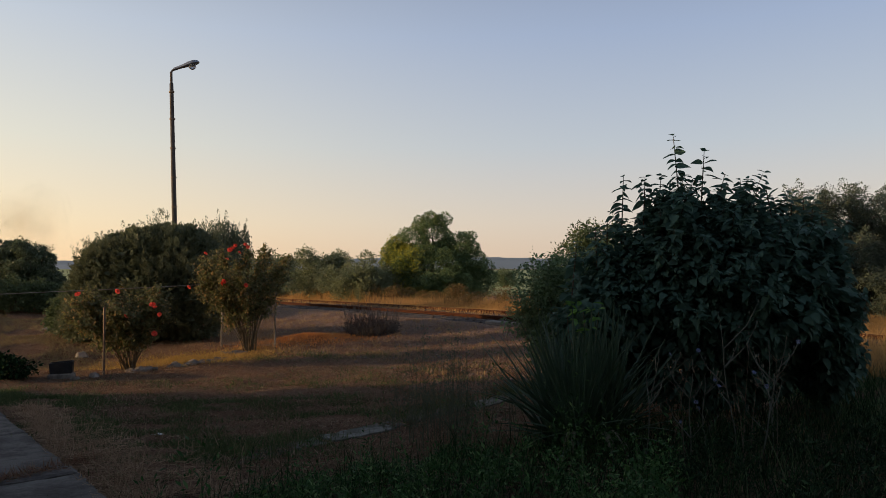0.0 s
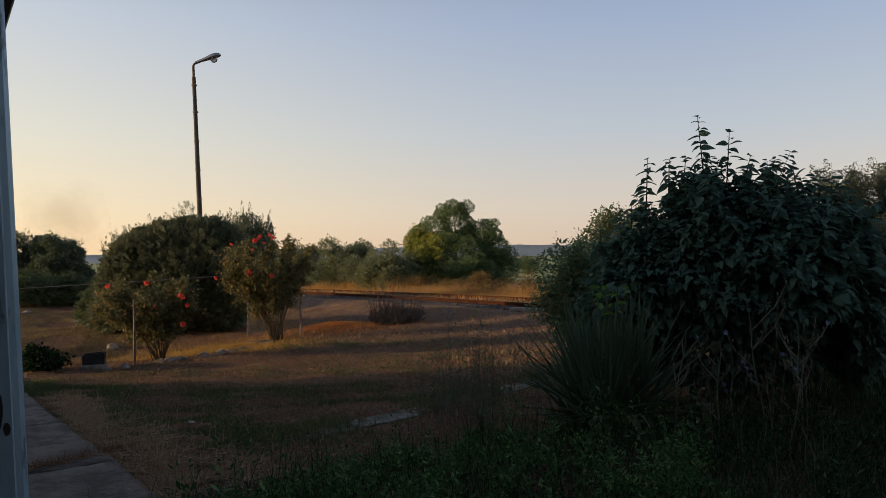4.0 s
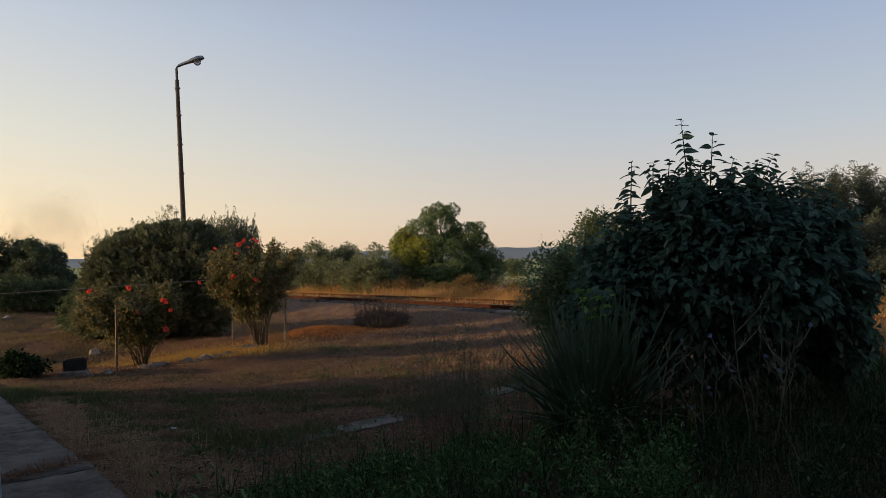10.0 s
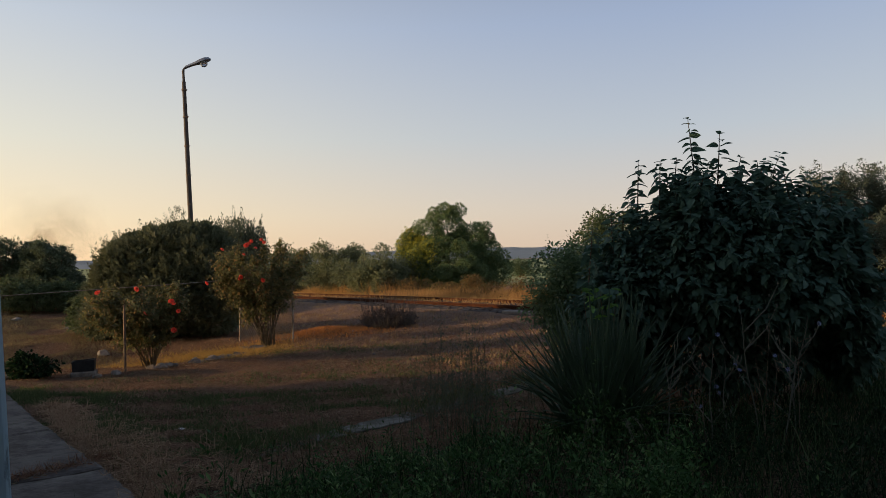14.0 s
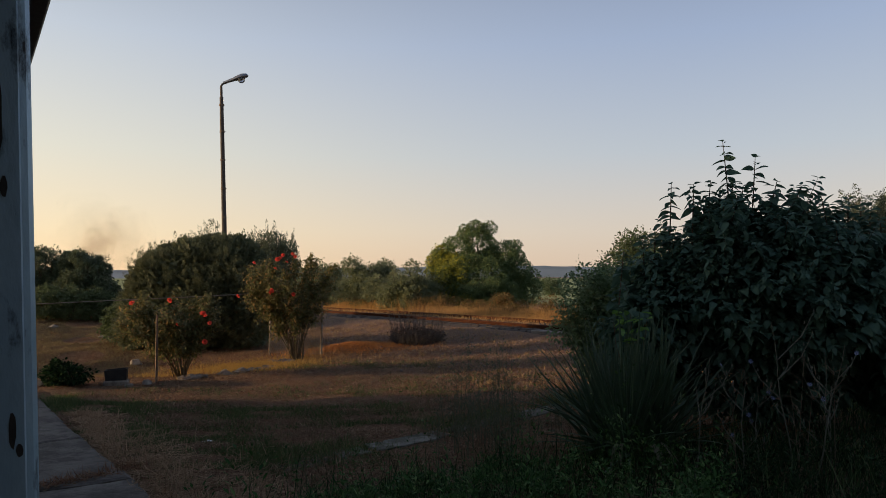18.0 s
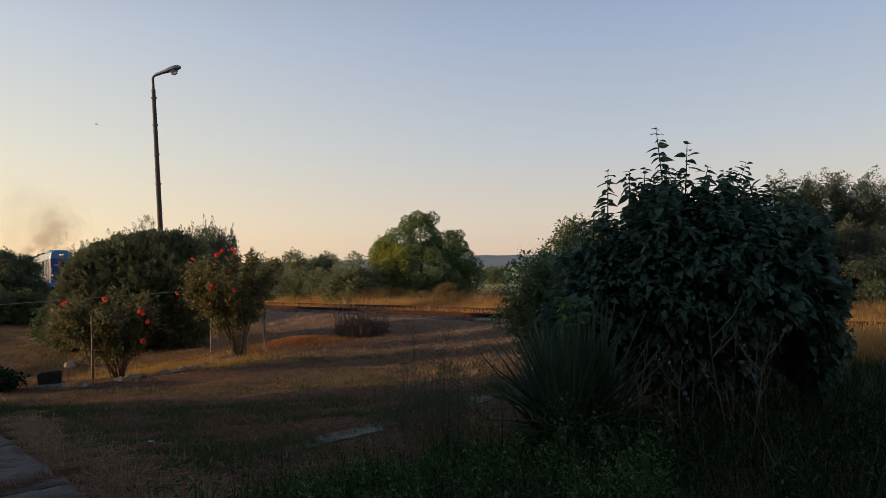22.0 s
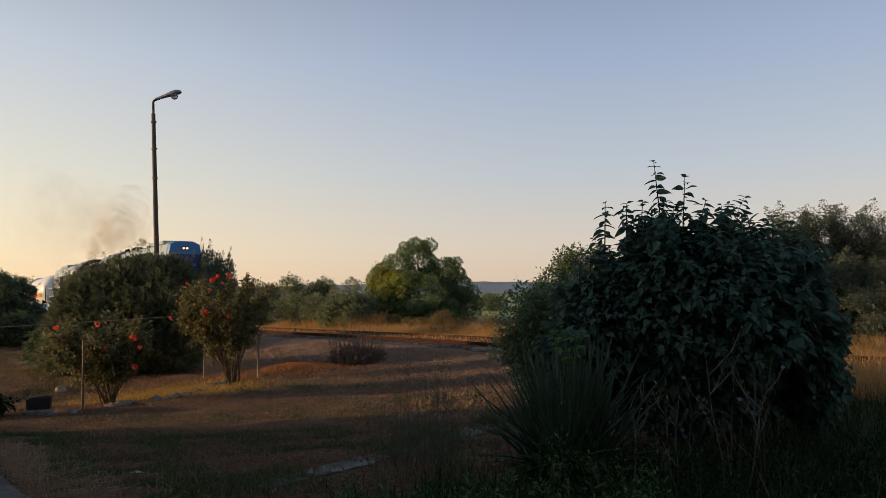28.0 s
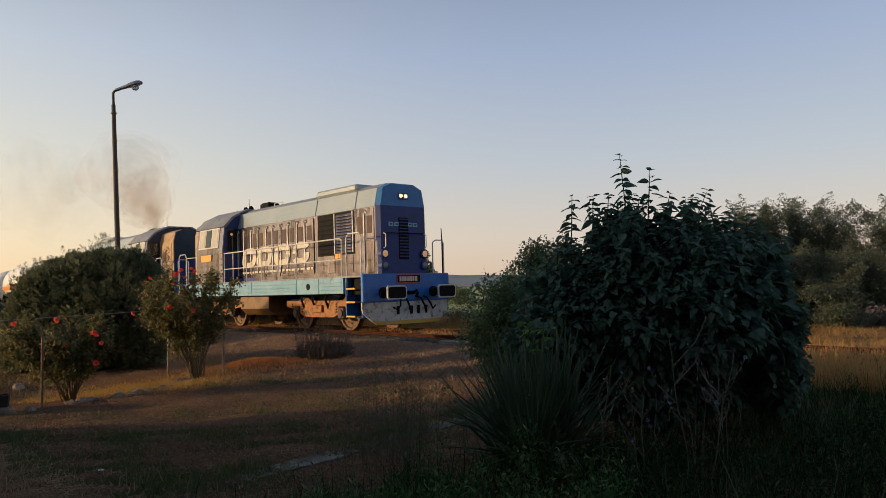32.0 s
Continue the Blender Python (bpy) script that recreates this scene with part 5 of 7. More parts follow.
    close = pts[:, 1] + 0.18 * pts[:, 0] < 8.6
    tagged(new("dry_grass", blades("dry_grass", pts[~close], 0.034, 0.009, 1.5, M["mown"], rng, 0.4)), "short mown dry grass over the yard", "grass", kind="stuff")
    tagged(new("trodden_grass", blades("trodden_grass", pts[close][::2], 0.05, 0.006, 2.4, M["mown"], rng, 0.1)), "trodden dry grass lying flat near the path", "grass", kind="stuff")
    # loose pale straw lying about, and greener patches
    pts = patch(42000, -9, 7, 4.6, 17, lambda x, y: (x * V.x + y * V.y < TRACK - 2.2) & (np.sin(x * 2.3 + y) + np.sin(y * 3.1 - x * 0.7) > -0.3) & (x > -0.76 * y + 1.9))
    pts[:, 2] += 0.02
    tagged(new("straw_litter", blades("straw_litter", pts, 0.065, 0.006, 2.0, M["mat"], rng, 0.3)), "loose pale straw lying on the yard", "dry grass", kind="stuff")
    pts = patch(40000, -4.5, 1.2, 5.2, 9.2, lambda x, y: ~weedy(x, y) & (np.sin(x * 3.7 + y) + np.sin(y * 5.1 - x * 1.7) > -0.2) & (x > -0.76 * y + 2.6))
    pts[:, 2] += 0.025
    tagged(new("straw_litter", blades("straw_litter", pts, 0.06, 0.0055, 2.0, M["mat"], rng, 0.3)), "pale broken straw strands near the path", "dry grass", kind="stuff")
    pos = []
    for cx, cy, sx, sy, n in ((-4.7, 9.05, 0.55, 0.13, 5200), (-3.9, 8.9, 0.45, 0.12, 3600), (-3.6, 7.65, 0.32, 0.20, 3600), (-3.15, 7.35, 0.30, 0.20, 3600), (-2.25, 8.6, 0.45, 0.16, 4200), (-1.75, 8.65, 0.40, 0.14, 3000), (-2.3, 7.0, 0.40, 0.12, 3000), (-1.75, 6.55, 0.40, 0.16, 4200), (-2.05, 6.2, 0.22, 0.2, 2600),
                              (-1.9, 12.9, 0.9, 0.22, 2000), (-0.2, 11.2, 0.8, 0.2, 1100), (2.2, 12.5, 0.8, 0.3, 1100), (-5.4, 9.3, 0.3, 0.15, 1800), (-1.2, 8.0, 0.7, 0.10, 2200), (-0.6, 8.9, 0.7, 0.12, 1800), (-2.4, 10.4, 1.2, 0.14, 1200), (-0.9, 10.0, 1.0, 0.10, 1200)):
        n = int(n * 1.35)
        x, y = rng.normal(cx, sx * 1.35, n), rng.normal(cy, sy * 1.6, n)
        ok = np.sin(x * 6.1 + y * 3) + np.sin(y * 11 - x * 2.3 + cx) > -0.35
        x, y = x[ok], y[ok]
        pos.append(np.stack([x, y, gz(x, y)], 1))
    tagged(new("grass_patch", blades("grass_patch", np.concatenate(pos), 0.06, 0.007, 1.0, M["thin_green"], rng)), "thin patches of green grass in the dry yard", "grass", kind="stuff")
    # heaped straw along the path's edge
    t = rng.uniform(0, 1, 8000) ** 1.3
    off = np.abs(rng.normal(0, 0.48, t.size)) * (1.15 - 0.85 * t) - 0.06
    x, y = -1.95 - 2.75 * t + off * 0.8 + rng.normal(0, 0.04, t.size), 4.72 + 3.75 * t + off * 0.6 + rng.normal(0, 0.04, t.size)
    ok = np.sin(x * 9 + y * 4) + np.sin(y * 13 - x * 5) > -0.9
    x, y = x[ok], y[ok]
    tagged(new("straw", blades("straw", np.stack([x, y, gz(x, y) + 0.01 + 0.03 * rng.uniform(0, 1, x.size)], 1), 0.12, 0.006, 2.4, M["litter"], rng, 0.12)), "matted pale straw along the path", "dry grass", kind="stuff")
    # grass in the hollow by the roses, coloured yellow for the sun strip there
    n = 13000
    x, y = rng.normal(-4.55, 0.75, n), rng.normal(13.5, 0.45, n)
    tagged(new("sunlit_grass", blades("sunlit_grass", np.stack([x, y, gz(x, y)], 1), 0.08, 0.008, 0.8, M["ochre_grass"], rng)), "short grass in the hollow by the roses, yellow sunlight in its colour", "grass", kind="stuff")
    # the sunlit patch beside the twiggy shrub, done as orange grass
    n = 6500
    x, y = rng.normal(-2.62, 0.62, n), rng.normal(15.4, 0.42, n)
    tagged(new("dry_tuft", blades("dry_tuft", np.stack([x, y, gz(x, y)], 1), 0.06, 0.009, 0.8, M["lit_orange_grass"], rng)), "low dry grass tuft beside the shrub, orange sunlight in its colour", "dry grass", kind="stuff")
    # tall dry grass behind and beside the track
    n, per = 1300, 26
    s, q = rng.uniform(-42, 5, n), 2.0 + np.abs(rng.normal(0, 1.4, n))
    tuft_h = np.repeat(rng.uniform(0.28, 0.66, n) * (0.85 + 0.4 * np.sin(s * 0.9) * np.sin(s * 0.37 + 1)), per)
    s, q = np.repeat(s, per) + rng.normal(0, 0.14, n * per), np.repeat(q, per) + rng.normal(0, 0.12, n * per)
    x, y = by_track(s, q)
    tagged(new("tall_dry_grass", blades("tall_dry_grass", np.stack([x, y, gz(x, y)], 1), tuft_h, 0.010, 0.55, M["straw"], rng)), "tall golden dry grass behind the track", "dry grass", kind="stuff")
    n = 13000
    s, q = rng.uniform(-40, 16, n), rng.uniform(-0.55, 2.0, n)
    x, y = by_track(s, q)
    tagged(new("track_grass", blades("track_grass", np.stack([x, y, 0.29 + drop(s)], 1), 0.17, 0.010, 0.55, M["straw"], rng)), "dry grass growing between the rails", "dry grass", kind="stuff")
    n, per = 620, 26
    s, q = np.repeat(rng.uniform(7.5, 24, n), per) + rng.normal(0, 0.12, n * per), np.repeat(rng.uniform(-3.4, -0.95, n), per) + rng.normal(0, 0.08, n * per)
    x, y = by_track(s, q)
    tagged(new("tall_dry_grass", blades("tall_dry_grass", np.stack([x, y, np.maximum(gz(x, y), 0.26)], 1), 0.38, 0.010, 0.6, M["straw"], rng)), "tall golden dry grass on the yard side of the track", "dry grass", kind="stuff")
    n = 42000
    x, y = rng.uniform(4.4, 17, n), rng.uniform(8.5, 19, n)
    ok = (x > 0.42 * y + 0.6) & (y > 9.2 + 0.12 * x + 0.3 * np.sin(x * 2.1))
    x, y = x[ok], y[ok]
    tagged(new("tall_dry_grass", blades("tall_dry_grass", np.stack([x, y, gz(x, y)], 1), 0.10 + 0.20 * np.clip(np.sin(x * 1.3) * np.sin(y * 1.1 + 1), 0, 1), 0.009, 1.0, M["side_grass"], rng)), "tan dry grass beside the track", "dry grass", kind="stuff")
    # darker green grass beyond the big bush
    pts = patch(34000, 4.0, 10.5, 4.5, 12.5, lambda x, y: (y < 9.0 + 0.12 * x + 0.3 * np.sin(x * 2.1)) & (np.sin(x * 3.1 + y) + np.sin(y * 4.3 - x) > -1.2))
    tagged(new("grass", blades("grass", pts, 0.13, 0.009, 0.8, M["lawn"], rng)), "low green grass beyond the big bush", "grass", kind="stuff")
    # sunlit dry grass on the bank beside the roses
    n = 80000
    x, y = rng.uniform(-14.5, -6.0, n), rng.uniform(12.8, 21.5, n)
    ok = (x < -0.40 * y - 0.3 + 0.4 * np.sin(y * 2)) & (np.sin(x * 2.1) * np.sin(y * 1.7 + x) > -0.5)
    x, y = x[ok], y[ok]
    tagged(new("bank_grass", blades("bank_grass", np.stack([x, y, gz(x, y)], 1), 0.055, 0.010, 1.2, M["bank"], rng, 0.4)), "short tan dry grass on the bank", "dry grass", kind="stuff")
    # pebbles and thin tufts on the bare soil towards the track
    n = 6000
    s, q = rng.uniform(-20, 16, n), rng.uniform(-6.5, -1.9, n)
    x, y = by_track(s, q)
    tv = np.array([(1, 0, 0), (-1, 0, 0), (0, 1, 0), (0, -1, 0), (0, 0, 0.8), (0, 0, -0.8)])
    tf = np.array([(0, 2, 4), (2, 1, 4), (1, 3, 4), (3, 0, 4), (2, 0, 5), (1, 2, 5), (3, 1, 5), (0, 3, 5)])
    size = np.clip(rng.lognormal(-4.4, 0.45, n), 0.006, 0.06)
    tagged(new("pebbles", scatter("pebbles", tv, tf, np.stack([x, y, gz(x, y) + size * 0.3], 1), frames_of(rng.normal(size=(n, 3)), rng), size[:, None] * np.ones(3), M["gravel"])), "pale pinkish pebbles on bare soil", "gravel", kind="stuff")
    n = 900
    s, q = np.repeat(rng.uniform(-20, 16, n), 14), np.repeat(rng.uniform(-6.5, -1.9, n), 14)
    x, y = by_track(s + rng.normal(0, 0.06, n * 14), q + rng.normal(0, 0.06, n * 14))
    tagged(new("thin_tufts", blades("thin_tufts", np.stack([x, y, gz(x, y)], 1), 0.08, 0.008, 0.6, M["tan_grass"], rng)), "thin dry tufts on bare soil by the track", "dry grass", kind="stuff")
    # dry grass in the path's cracks
    n = 500
    k = rng.uniform(0, 1, n)
    x, y = -3.30 + 0.55 * k + rng.normal(0, 0.05, n), 5.15 + 0.75 * k + rng.normal(0, 0.05, n)
    tagged(new("crack_grass", blades("crack_grass", np.stack([x, y, gz(x, y) + 0.055], 1), 0.09, 0.005, 1.4, M["mown"], rng)), "dry grass lying in a crack of the path", "dry grass", kind="stuff")
    # tufts that have grown over the narrow path
    t = rng.uniform(0.0, 1.0, 3600)
    t = t[(np.sin(t * 17) > 0.25) | ((t > 0.42) & (t < 0.62))]
    x, y = -1.75 + 3.5 * t + rng.normal(0, 0.13, t.size), 6.22 + 3.5 * t + rng.normal(0, 0.13, t.size)
    tagged(new("grass", blades("grass", np.stack([x, y, gz(x, y)], 1), 0.15, 0.007, 0.8, M["thin_green"], rng)), "grass grown over the narrow path", "grass", kind="stuff")
    # single dry stalks
    for k in range(84):
        x, y = rng.normal(0.18, 0.34), rng.normal(6.75, 0.42)
        ob = part("dry_stalk", stalk_mesh(rng, rng.uniform(0.35, 1.15) * (1 if k % 3 else 0.6), True, 12, 0.04, 0.0032), M["green_stalk"], None, "thin dry weed stalk with small seed heads", m=Matrix.Translation(on_ground(x, y)))
        tagged(ob, category="weed", group="dry stalks by the narrow path")
    for k in range(6):
        x, y = rng.uniform(1.5, 3.1), rng.uniform(5.6, 6.2)
        ob = part("dry_stalk", stalk_mesh(rng, rng.uniform(0.6, 1.15), False, 8, 0.10, 0.005), M["twig"], None, "pale bare weed stalk with side twigs", m=Matrix.Translation(on_ground(x, y)))
        tagged(ob, category="weed", group="pale stalks before the bush")


build_lilac()
build_yucca()
yucca_dead_blades()
build_chicory()
build_conifers()
build_rose(-4.91, 12.1, 1.42, 0.84, 51, [(-0.62, 1.25), (-0.01, 1.29), (0.58, 1.04), (0.65, 0.93), (0.54, 1.08), (0.57, 0.63), (0.12, 0.91)], "rose bush with red flowers and yellowing leaves by the fence")
build_rose(-3.46, 14.05, 2.06, 1.08, 52, [(-0.64, 1.86), (-0.20, 1.92), (-0.10, 2.00), (-0.15, 1.95), (0.08, 2.02), (0.13, 1.97), (-0.03, 1.87), (-0.25, 1.75), (-0.31, 1.35), (-0.36, 1.31), (0.09, 1.28), (-0.94, 1.25)], "tall rose bush with a cluster of red flowers")
build_trees()
build_low_bush()
build_weeds()
# ---- lamp post, fence, small things, the house corner ----
def build_lamp():
    root = thing("street_lamp", "tall weathered pole with an old grey street lamp", "street lamp", at=Matrix.Translation(on_ground(-6.045, 17.55)) @ pose(0, 0, 0, 0, -1.5, 0))
    part("pole", Geo().tube([(0, 0, -0.3), (0, 0, 2.5), (0, 0, 5.95)], [0.070, 0.059, 0.045], 12), M["pole"], root, smooth=True)
    for z in (3.0, 3.7, 4.4, 5.1, 5.75):
        part("clamp", Geo().lathe([(0.063, -0.02), (0.063, 0.02)], (0, 0, z), "z", 10).tube([(0.04, 0, z), (0.08, 0, z)], 0.007, 5), M["iron"], root)
    part("arm", Geo().tube([(0, 0, 5.85), (0, 0, 6.22), (0.03, 0, 6.27), (0.16, 0, 6.31)], [0.030, 0.030, 0.026, 0.026], 8), M["pole"], root, smooth=True)
    g = Geo()
    prof = [(0.0, 0.045, 0.05), (0.12, 0.055, 0.06), (0.30, 0.075, 0.075), (0.45, 0.115, 0.10), (0.60, 0.125, 0.105), (0.70, 0.09, 0.075), (0.74, 0.03, 0.03)]
    n = 12
    for x, w, h in prof:
        for k in range(n):
            a = 2 * math.pi * k / n
            z = h * math.sin(a)
            g.v.append((x, w * math.cos(a), z if z > 0 else z * 0.35))
    g.f += [(i * n + k, i * n + (k + 1) % n, (i + 1) * n + (k + 1) % n, (i + 1) * n + k) for i in range(len(prof) - 1) for k in range(n)]
    g.f += [tuple(reversed(range(n))), tuple(range((len(prof) - 1) * n, len(prof) * n))]
    head = part("lamp_head", g, M["lamp_grey"], root, "grey metal lamp housing", True, m=pose(0.06, 0, 6.285, 0, -15, 0) @ Matrix.Scale(0.86, 4))
    part("lens", Geo().lathe([(0.105, 0.0), (0.100, -0.05), (0.075, -0.10), (0.03, -0.125)], (0.52, 0, -0.025), "z", 14), M["glass"], head, "clear glass bowl", True)


def build_fence():
    posts = [(-4.93, 11.15, 1.02), (-4.33, 15.2, 1.0), (-3.09, 14.5, 1.05)]
    root = thing("wire_fence", "old wire fence on thin rusty posts", "fence")
    for x, y, h in posts:
        b = on_ground(x, y)
        lean = random.uniform(-0.03, 0.03)
        part("post", Geo().tube([b - Vector((0, 0, 0.2)), b + Vector((lean, 0, h))], [0.019, 0.017], 7), M["iron"] if x < -4.5 else M["pale_post"], root)
    tops = [(-12.5, 13.0, 1.10), (-8.6, 13.4, 1.11), (-4.95, 13.9, 1.25), (-3.6, 14.2, 1.32)]
    part("wire", Geo().tube(tops, 0.008, 5), M["wire"], root, "taut top wire")
    # wire netting between two posts
    a, b = on_ground(-4.33, 15.2), on_ground(-3.09, 14.5)
    g, way = Geo(), (b - a)
    n = 26
    for i in range(-8, n):
        for sgn in (1, -1):
            p = [a + way * ((i + (k if sgn > 0 else 8 - k)) / n) + Vector((0, 0, 0.02 + 0.085 * k)) for k in range(9) if 0 <= i + (k if sgn > 0 else 8 - k) <= n]
            if len(p) > 1:
                g.tube(p, 0.0035, 3, cap=False)
    part("netting", g, M["wire"], root, "sagging wire netting")


def stone_mesh(rng, sx, sy, sz):
    bm = bmesh.new()
    bmesh.ops.create_icosphere(bm, subdivisions=2, radius=1.0)
    ph = rng.uniform(0, 6, 3)
    cuts = [(Vector(rng.normal(size=3)).normalized(), rng.uniform(0.45, 0.75)) for _ in range(11)]
    for v in bm.verts:
        k = 1 + 0.16 * math.sin(v.co.x * 3 + ph[0]) + 0.13 * math.sin(v.co.y * 4 + ph[1]) + 0.1 * math.sin(v.co.z * 5 + v.co.x * 3 + ph[2])
        q = v.co * k
        # broken flat faces
        for n, d in cuts:
            q -= n * max(0.0, q.dot(n) - d)
        v.co = Vector((q.x * sx, q.y * sy, max(-0.5, q.z) * sz))
    me = bpy.data.meshes.new("stone")
    bm.to_mesh(me)
    bm.free()
    return me


def build_stones():
    rng = np.random.default_rng(61)
    spots = []
    for t, k in ((0.0, 0.11), (0.07, 0.12), (0.14, 0.10), (0.21, 0.09), (0.38, 0.11), (0.45, 0.15), (0.54, 0.13), (0.61, 0.15), (0.70, 0.12), (0.77, 0.10), (0.84, 0.13), (0.92, 0.12), (1.0, 0.09)):
        spots.append((-4.64 + 0.94 * t + rng.normal(0, 0.025), 11.55 + 1.60 * t + rng.normal(0, 0.04), k))
    spots += [(-3.80, 13.9, 0.13), (-3.63, 13.80, 0.14), (-3.98, 14.1, 0.11), (-5.0, 11.0, 0.10), (-5.15, 10.75, 0.09), (-9.6, 18.6, 0.2), (-9.3, 18.7, 0.14), (-6.9, 14.6, 0.15), (-11.5, 19.5, 0.16), (-6.6, 10.7, 0.22)]
    for x, y, s in spots:
        ob = part("stone", stone_mesh(rng, s * rng.uniform(0.9, 1.35), s * rng.uniform(0.7, 1.1), s * rng.uniform(0.42, 0.68)), M["stone"], None, "rough pale field stone edging the bed", m=Matrix.Translation(on_ground(x, y)) @ pose(0, 0, 0.015, 0, 0, rng.normal(35, 25)))
        tagged(ob, category="stone", group="stones edging the rose bed")
    root = thing("tub", "blackened square tub on a stone block", "tub", at=Matrix.Translation(on_ground(-5.45, 10.95)) @ pose(0, 0, 0, 0, 0, 20) @ Matrix.Scale(0.68, 4))
    part("block", Geo().box(-0.27, 0.25, -0.17, 0.17, -0.06, 0.12, 0.03), M["stone"], root, "grey stone block")
    g = Geo()
    o, i = [(-0.24, -0.16), (0.22, -0.16), (0.22, 0.16), (-0.24, 0.16)], [(-0.215, -0.135), (0.195, -0.135), (0.195, 0.135), (-0.215, 0.135)]
    v = [(x * 0.93, y * 0.93, 0.12) for x, y in o] + [(x, y, 0.34 + 0.03 * (x > 0)) for x, y in o] + [(x, y, 0.34 + 0.03 * (x > 0)) for x, y in i] + [(x * 0.93, y * 0.93, 0.15) for x, y in i]
    f = [(3, 2, 1, 0), (12, 13, 14, 15)]
    for a in (0, 4, 8):
        f += [(a + k, a + (k + 1) % 4, a + 4 + (k + 1) % 4, a + 4 + k) for k in range(4)]
    part("bin", g.add(v, f), M["tub"], root)
    rng = np.random.default_rng(62)
    root = thing("low_plant", "low dark green leafy plant beside the tub", "plant", at=Matrix.Translation(on_ground(-6.05, 10.75)))
    limbs(root, (0, 0, -0.02), [(-0.3, 0, 0.3), (0.3, 0, 0.32), (0, 0.2, 0.38), (0.05, -0.2, 0.3)], 0.012, M["twig"], rng, "stem")
    leaves("foliage", [(-0.08, 0, 0.15, 0.38, 0.32, 0.18), (-0.2, 0, 0.24, 0.16, 0.2, 0.14)], 2200, 0.055, M["low_leaf"], root, rng, shell=0.4)
    g = Geo().add([(-0.08, -0.03, 0.01), (0.01, -0.05, 0.035), (0.09, -0.02, 0.012), (0.075, 0.045, 0.02), (0.0, 0.03, 0.05), (-0.07, 0.04, 0.015)], [(0, 1, 4, 5), (1, 2, 3, 4)])
    tagged(part("paper_scrap", g, M["paper"], None, "crumpled white paper scrap on the grass", m=Matrix.Translation(on_ground(-2.66, 7.20)) @ Matrix.Diagonal((0.9, 0.7, 0.45, 1))), category="litter")
    root = thing("seedling", "bright green young tree shoot beside the dark bush", "plant", at=Matrix.Translation(on_ground(1.42, 6.75)))
    limbs(root, (0, 0, 0), [(-0.05, -0.1, 1.25), (-0.20, -0.12, 1.18), (0.1, -0.1, 1.22)], 0.01, M["twig"], rng, "stem")
    for k in range(22):
        a = rng.uniform(0, 6.28)
        me = fast_mesh("leaf", LEAF_V * np.array([0.8, 1, 1]), LEAF_F, M["sprout"])
        ax = frames_of(np.array([[math.cos(a), math.sin(a) - 0.4, rng.uniform(-0.4, 0.3)]]), rng, np.array([rng.normal(0, 0.3)]))[0]
        s = rng.uniform(0.09, 0.16)
        part("leaf", me, None, root).matrix_basis = Matrix.LocRotScale(Vector((rng.uniform(-0.25, 0.15), -0.14 + rng.normal(0, 0.05), rng.uniform(1.0, 1.28))), Matrix(ax.tolist()).to_quaternion(), (s, s, s))


def build_corner():
    """The corner post and eaves beside the camera, and two unseen walls added to block light."""
    root = thing("corner_post", "blue-grey painted sheet-steel corner post with dark chips", "post", at=Matrix.Translation((-1.553, 2.37, 0)) @ pose(0, 0, 0, 0, -2.0, 0) @ pose(0, 0, 0, 0, 0, 34))
    prof = [(-0.16, -0.10), (0.10, -0.10), (0.105, -0.085), (0.125, -0.08), (0.14, -0.06), (0.14, 0.10), (-0.16, 0.10)]
    part("body", Geo().prism([(x, y) for x, y in prof], 0, 2.92, "z"), M["post_steel"], root)
    rng = np.random.default_rng(91)
    for x, z, w, h in ((0.045, 2.13, 0.010, 0.13), (-0.01, 2.05, 0.022, 0.045), (0.055, 1.90, 0.012, 0.035), (0.065, 1.12, 0.011, 0.06), (0.085, 1.05, 0.010, 0.025), (-0.01, 0.98, 0.024, 0.040), (0.03, 0.80, 0.008, 0.015), (0.02, 1.55, 0.008, 0.02), (0.07, 0.55, 0.012, 0.05)):
        out = [(x + w * math.cos(a) * rng.uniform(0.7, 1.2), z + h * math.sin(a) * rng.uniform(0.8, 1.15)) for a in np.linspace(0, 2 * math.pi, 11)[:-1]]
        part("paint_chip", Geo().prism(out, -0.1016, -0.0995, "y"), M["chip"], root, "dark chip in the paint")
    ev = Geo().box(-2.6, 0.0, -5.2, 1.3, 2.92, 3.02, 0.02).box(-0.06, 0.02, -5.2, 1.34, 2.86, 3.05, 0.01)
    ob = part("eaves", ev, M["roof_dark"], None, "dark sheet-metal eaves over the corner post", m=Matrix.Translation((-1.80, 3.02, -0.03)) @ pose(0, 0, 0, 0, 0, 35.7))
    tagged(ob, category="eaves", kind="structure")
    # added out of view: its end sets the shadow edge across the yard
    hw = Geo().box(-15.5, -9.0, -9.0, 8.55, 0, 4.4)
    tagged(part("blocker_wall", hw, M["render"], None, "plain unseen wall added to block light"), category="house wall", kind="structure")
    # added behind the camera to cut the sky light on the foreground
    wb = Geo().box(-9.0, 9.0, -9.2, -1.4, 0, 7.2)
    tagged(part("blocker_wall", wb, M["render"], None, "plain unseen wall added to block light"), category="house wall", kind="structure")


build_lamp()
build_fence()
build_stones()
build_corner()
# ---- the train ----
SPEED = 4.80


def train_s(t):
    """How far the leading buffer beam has come along the track at t seconds."""
    return -SPEED * (32.0 - t)


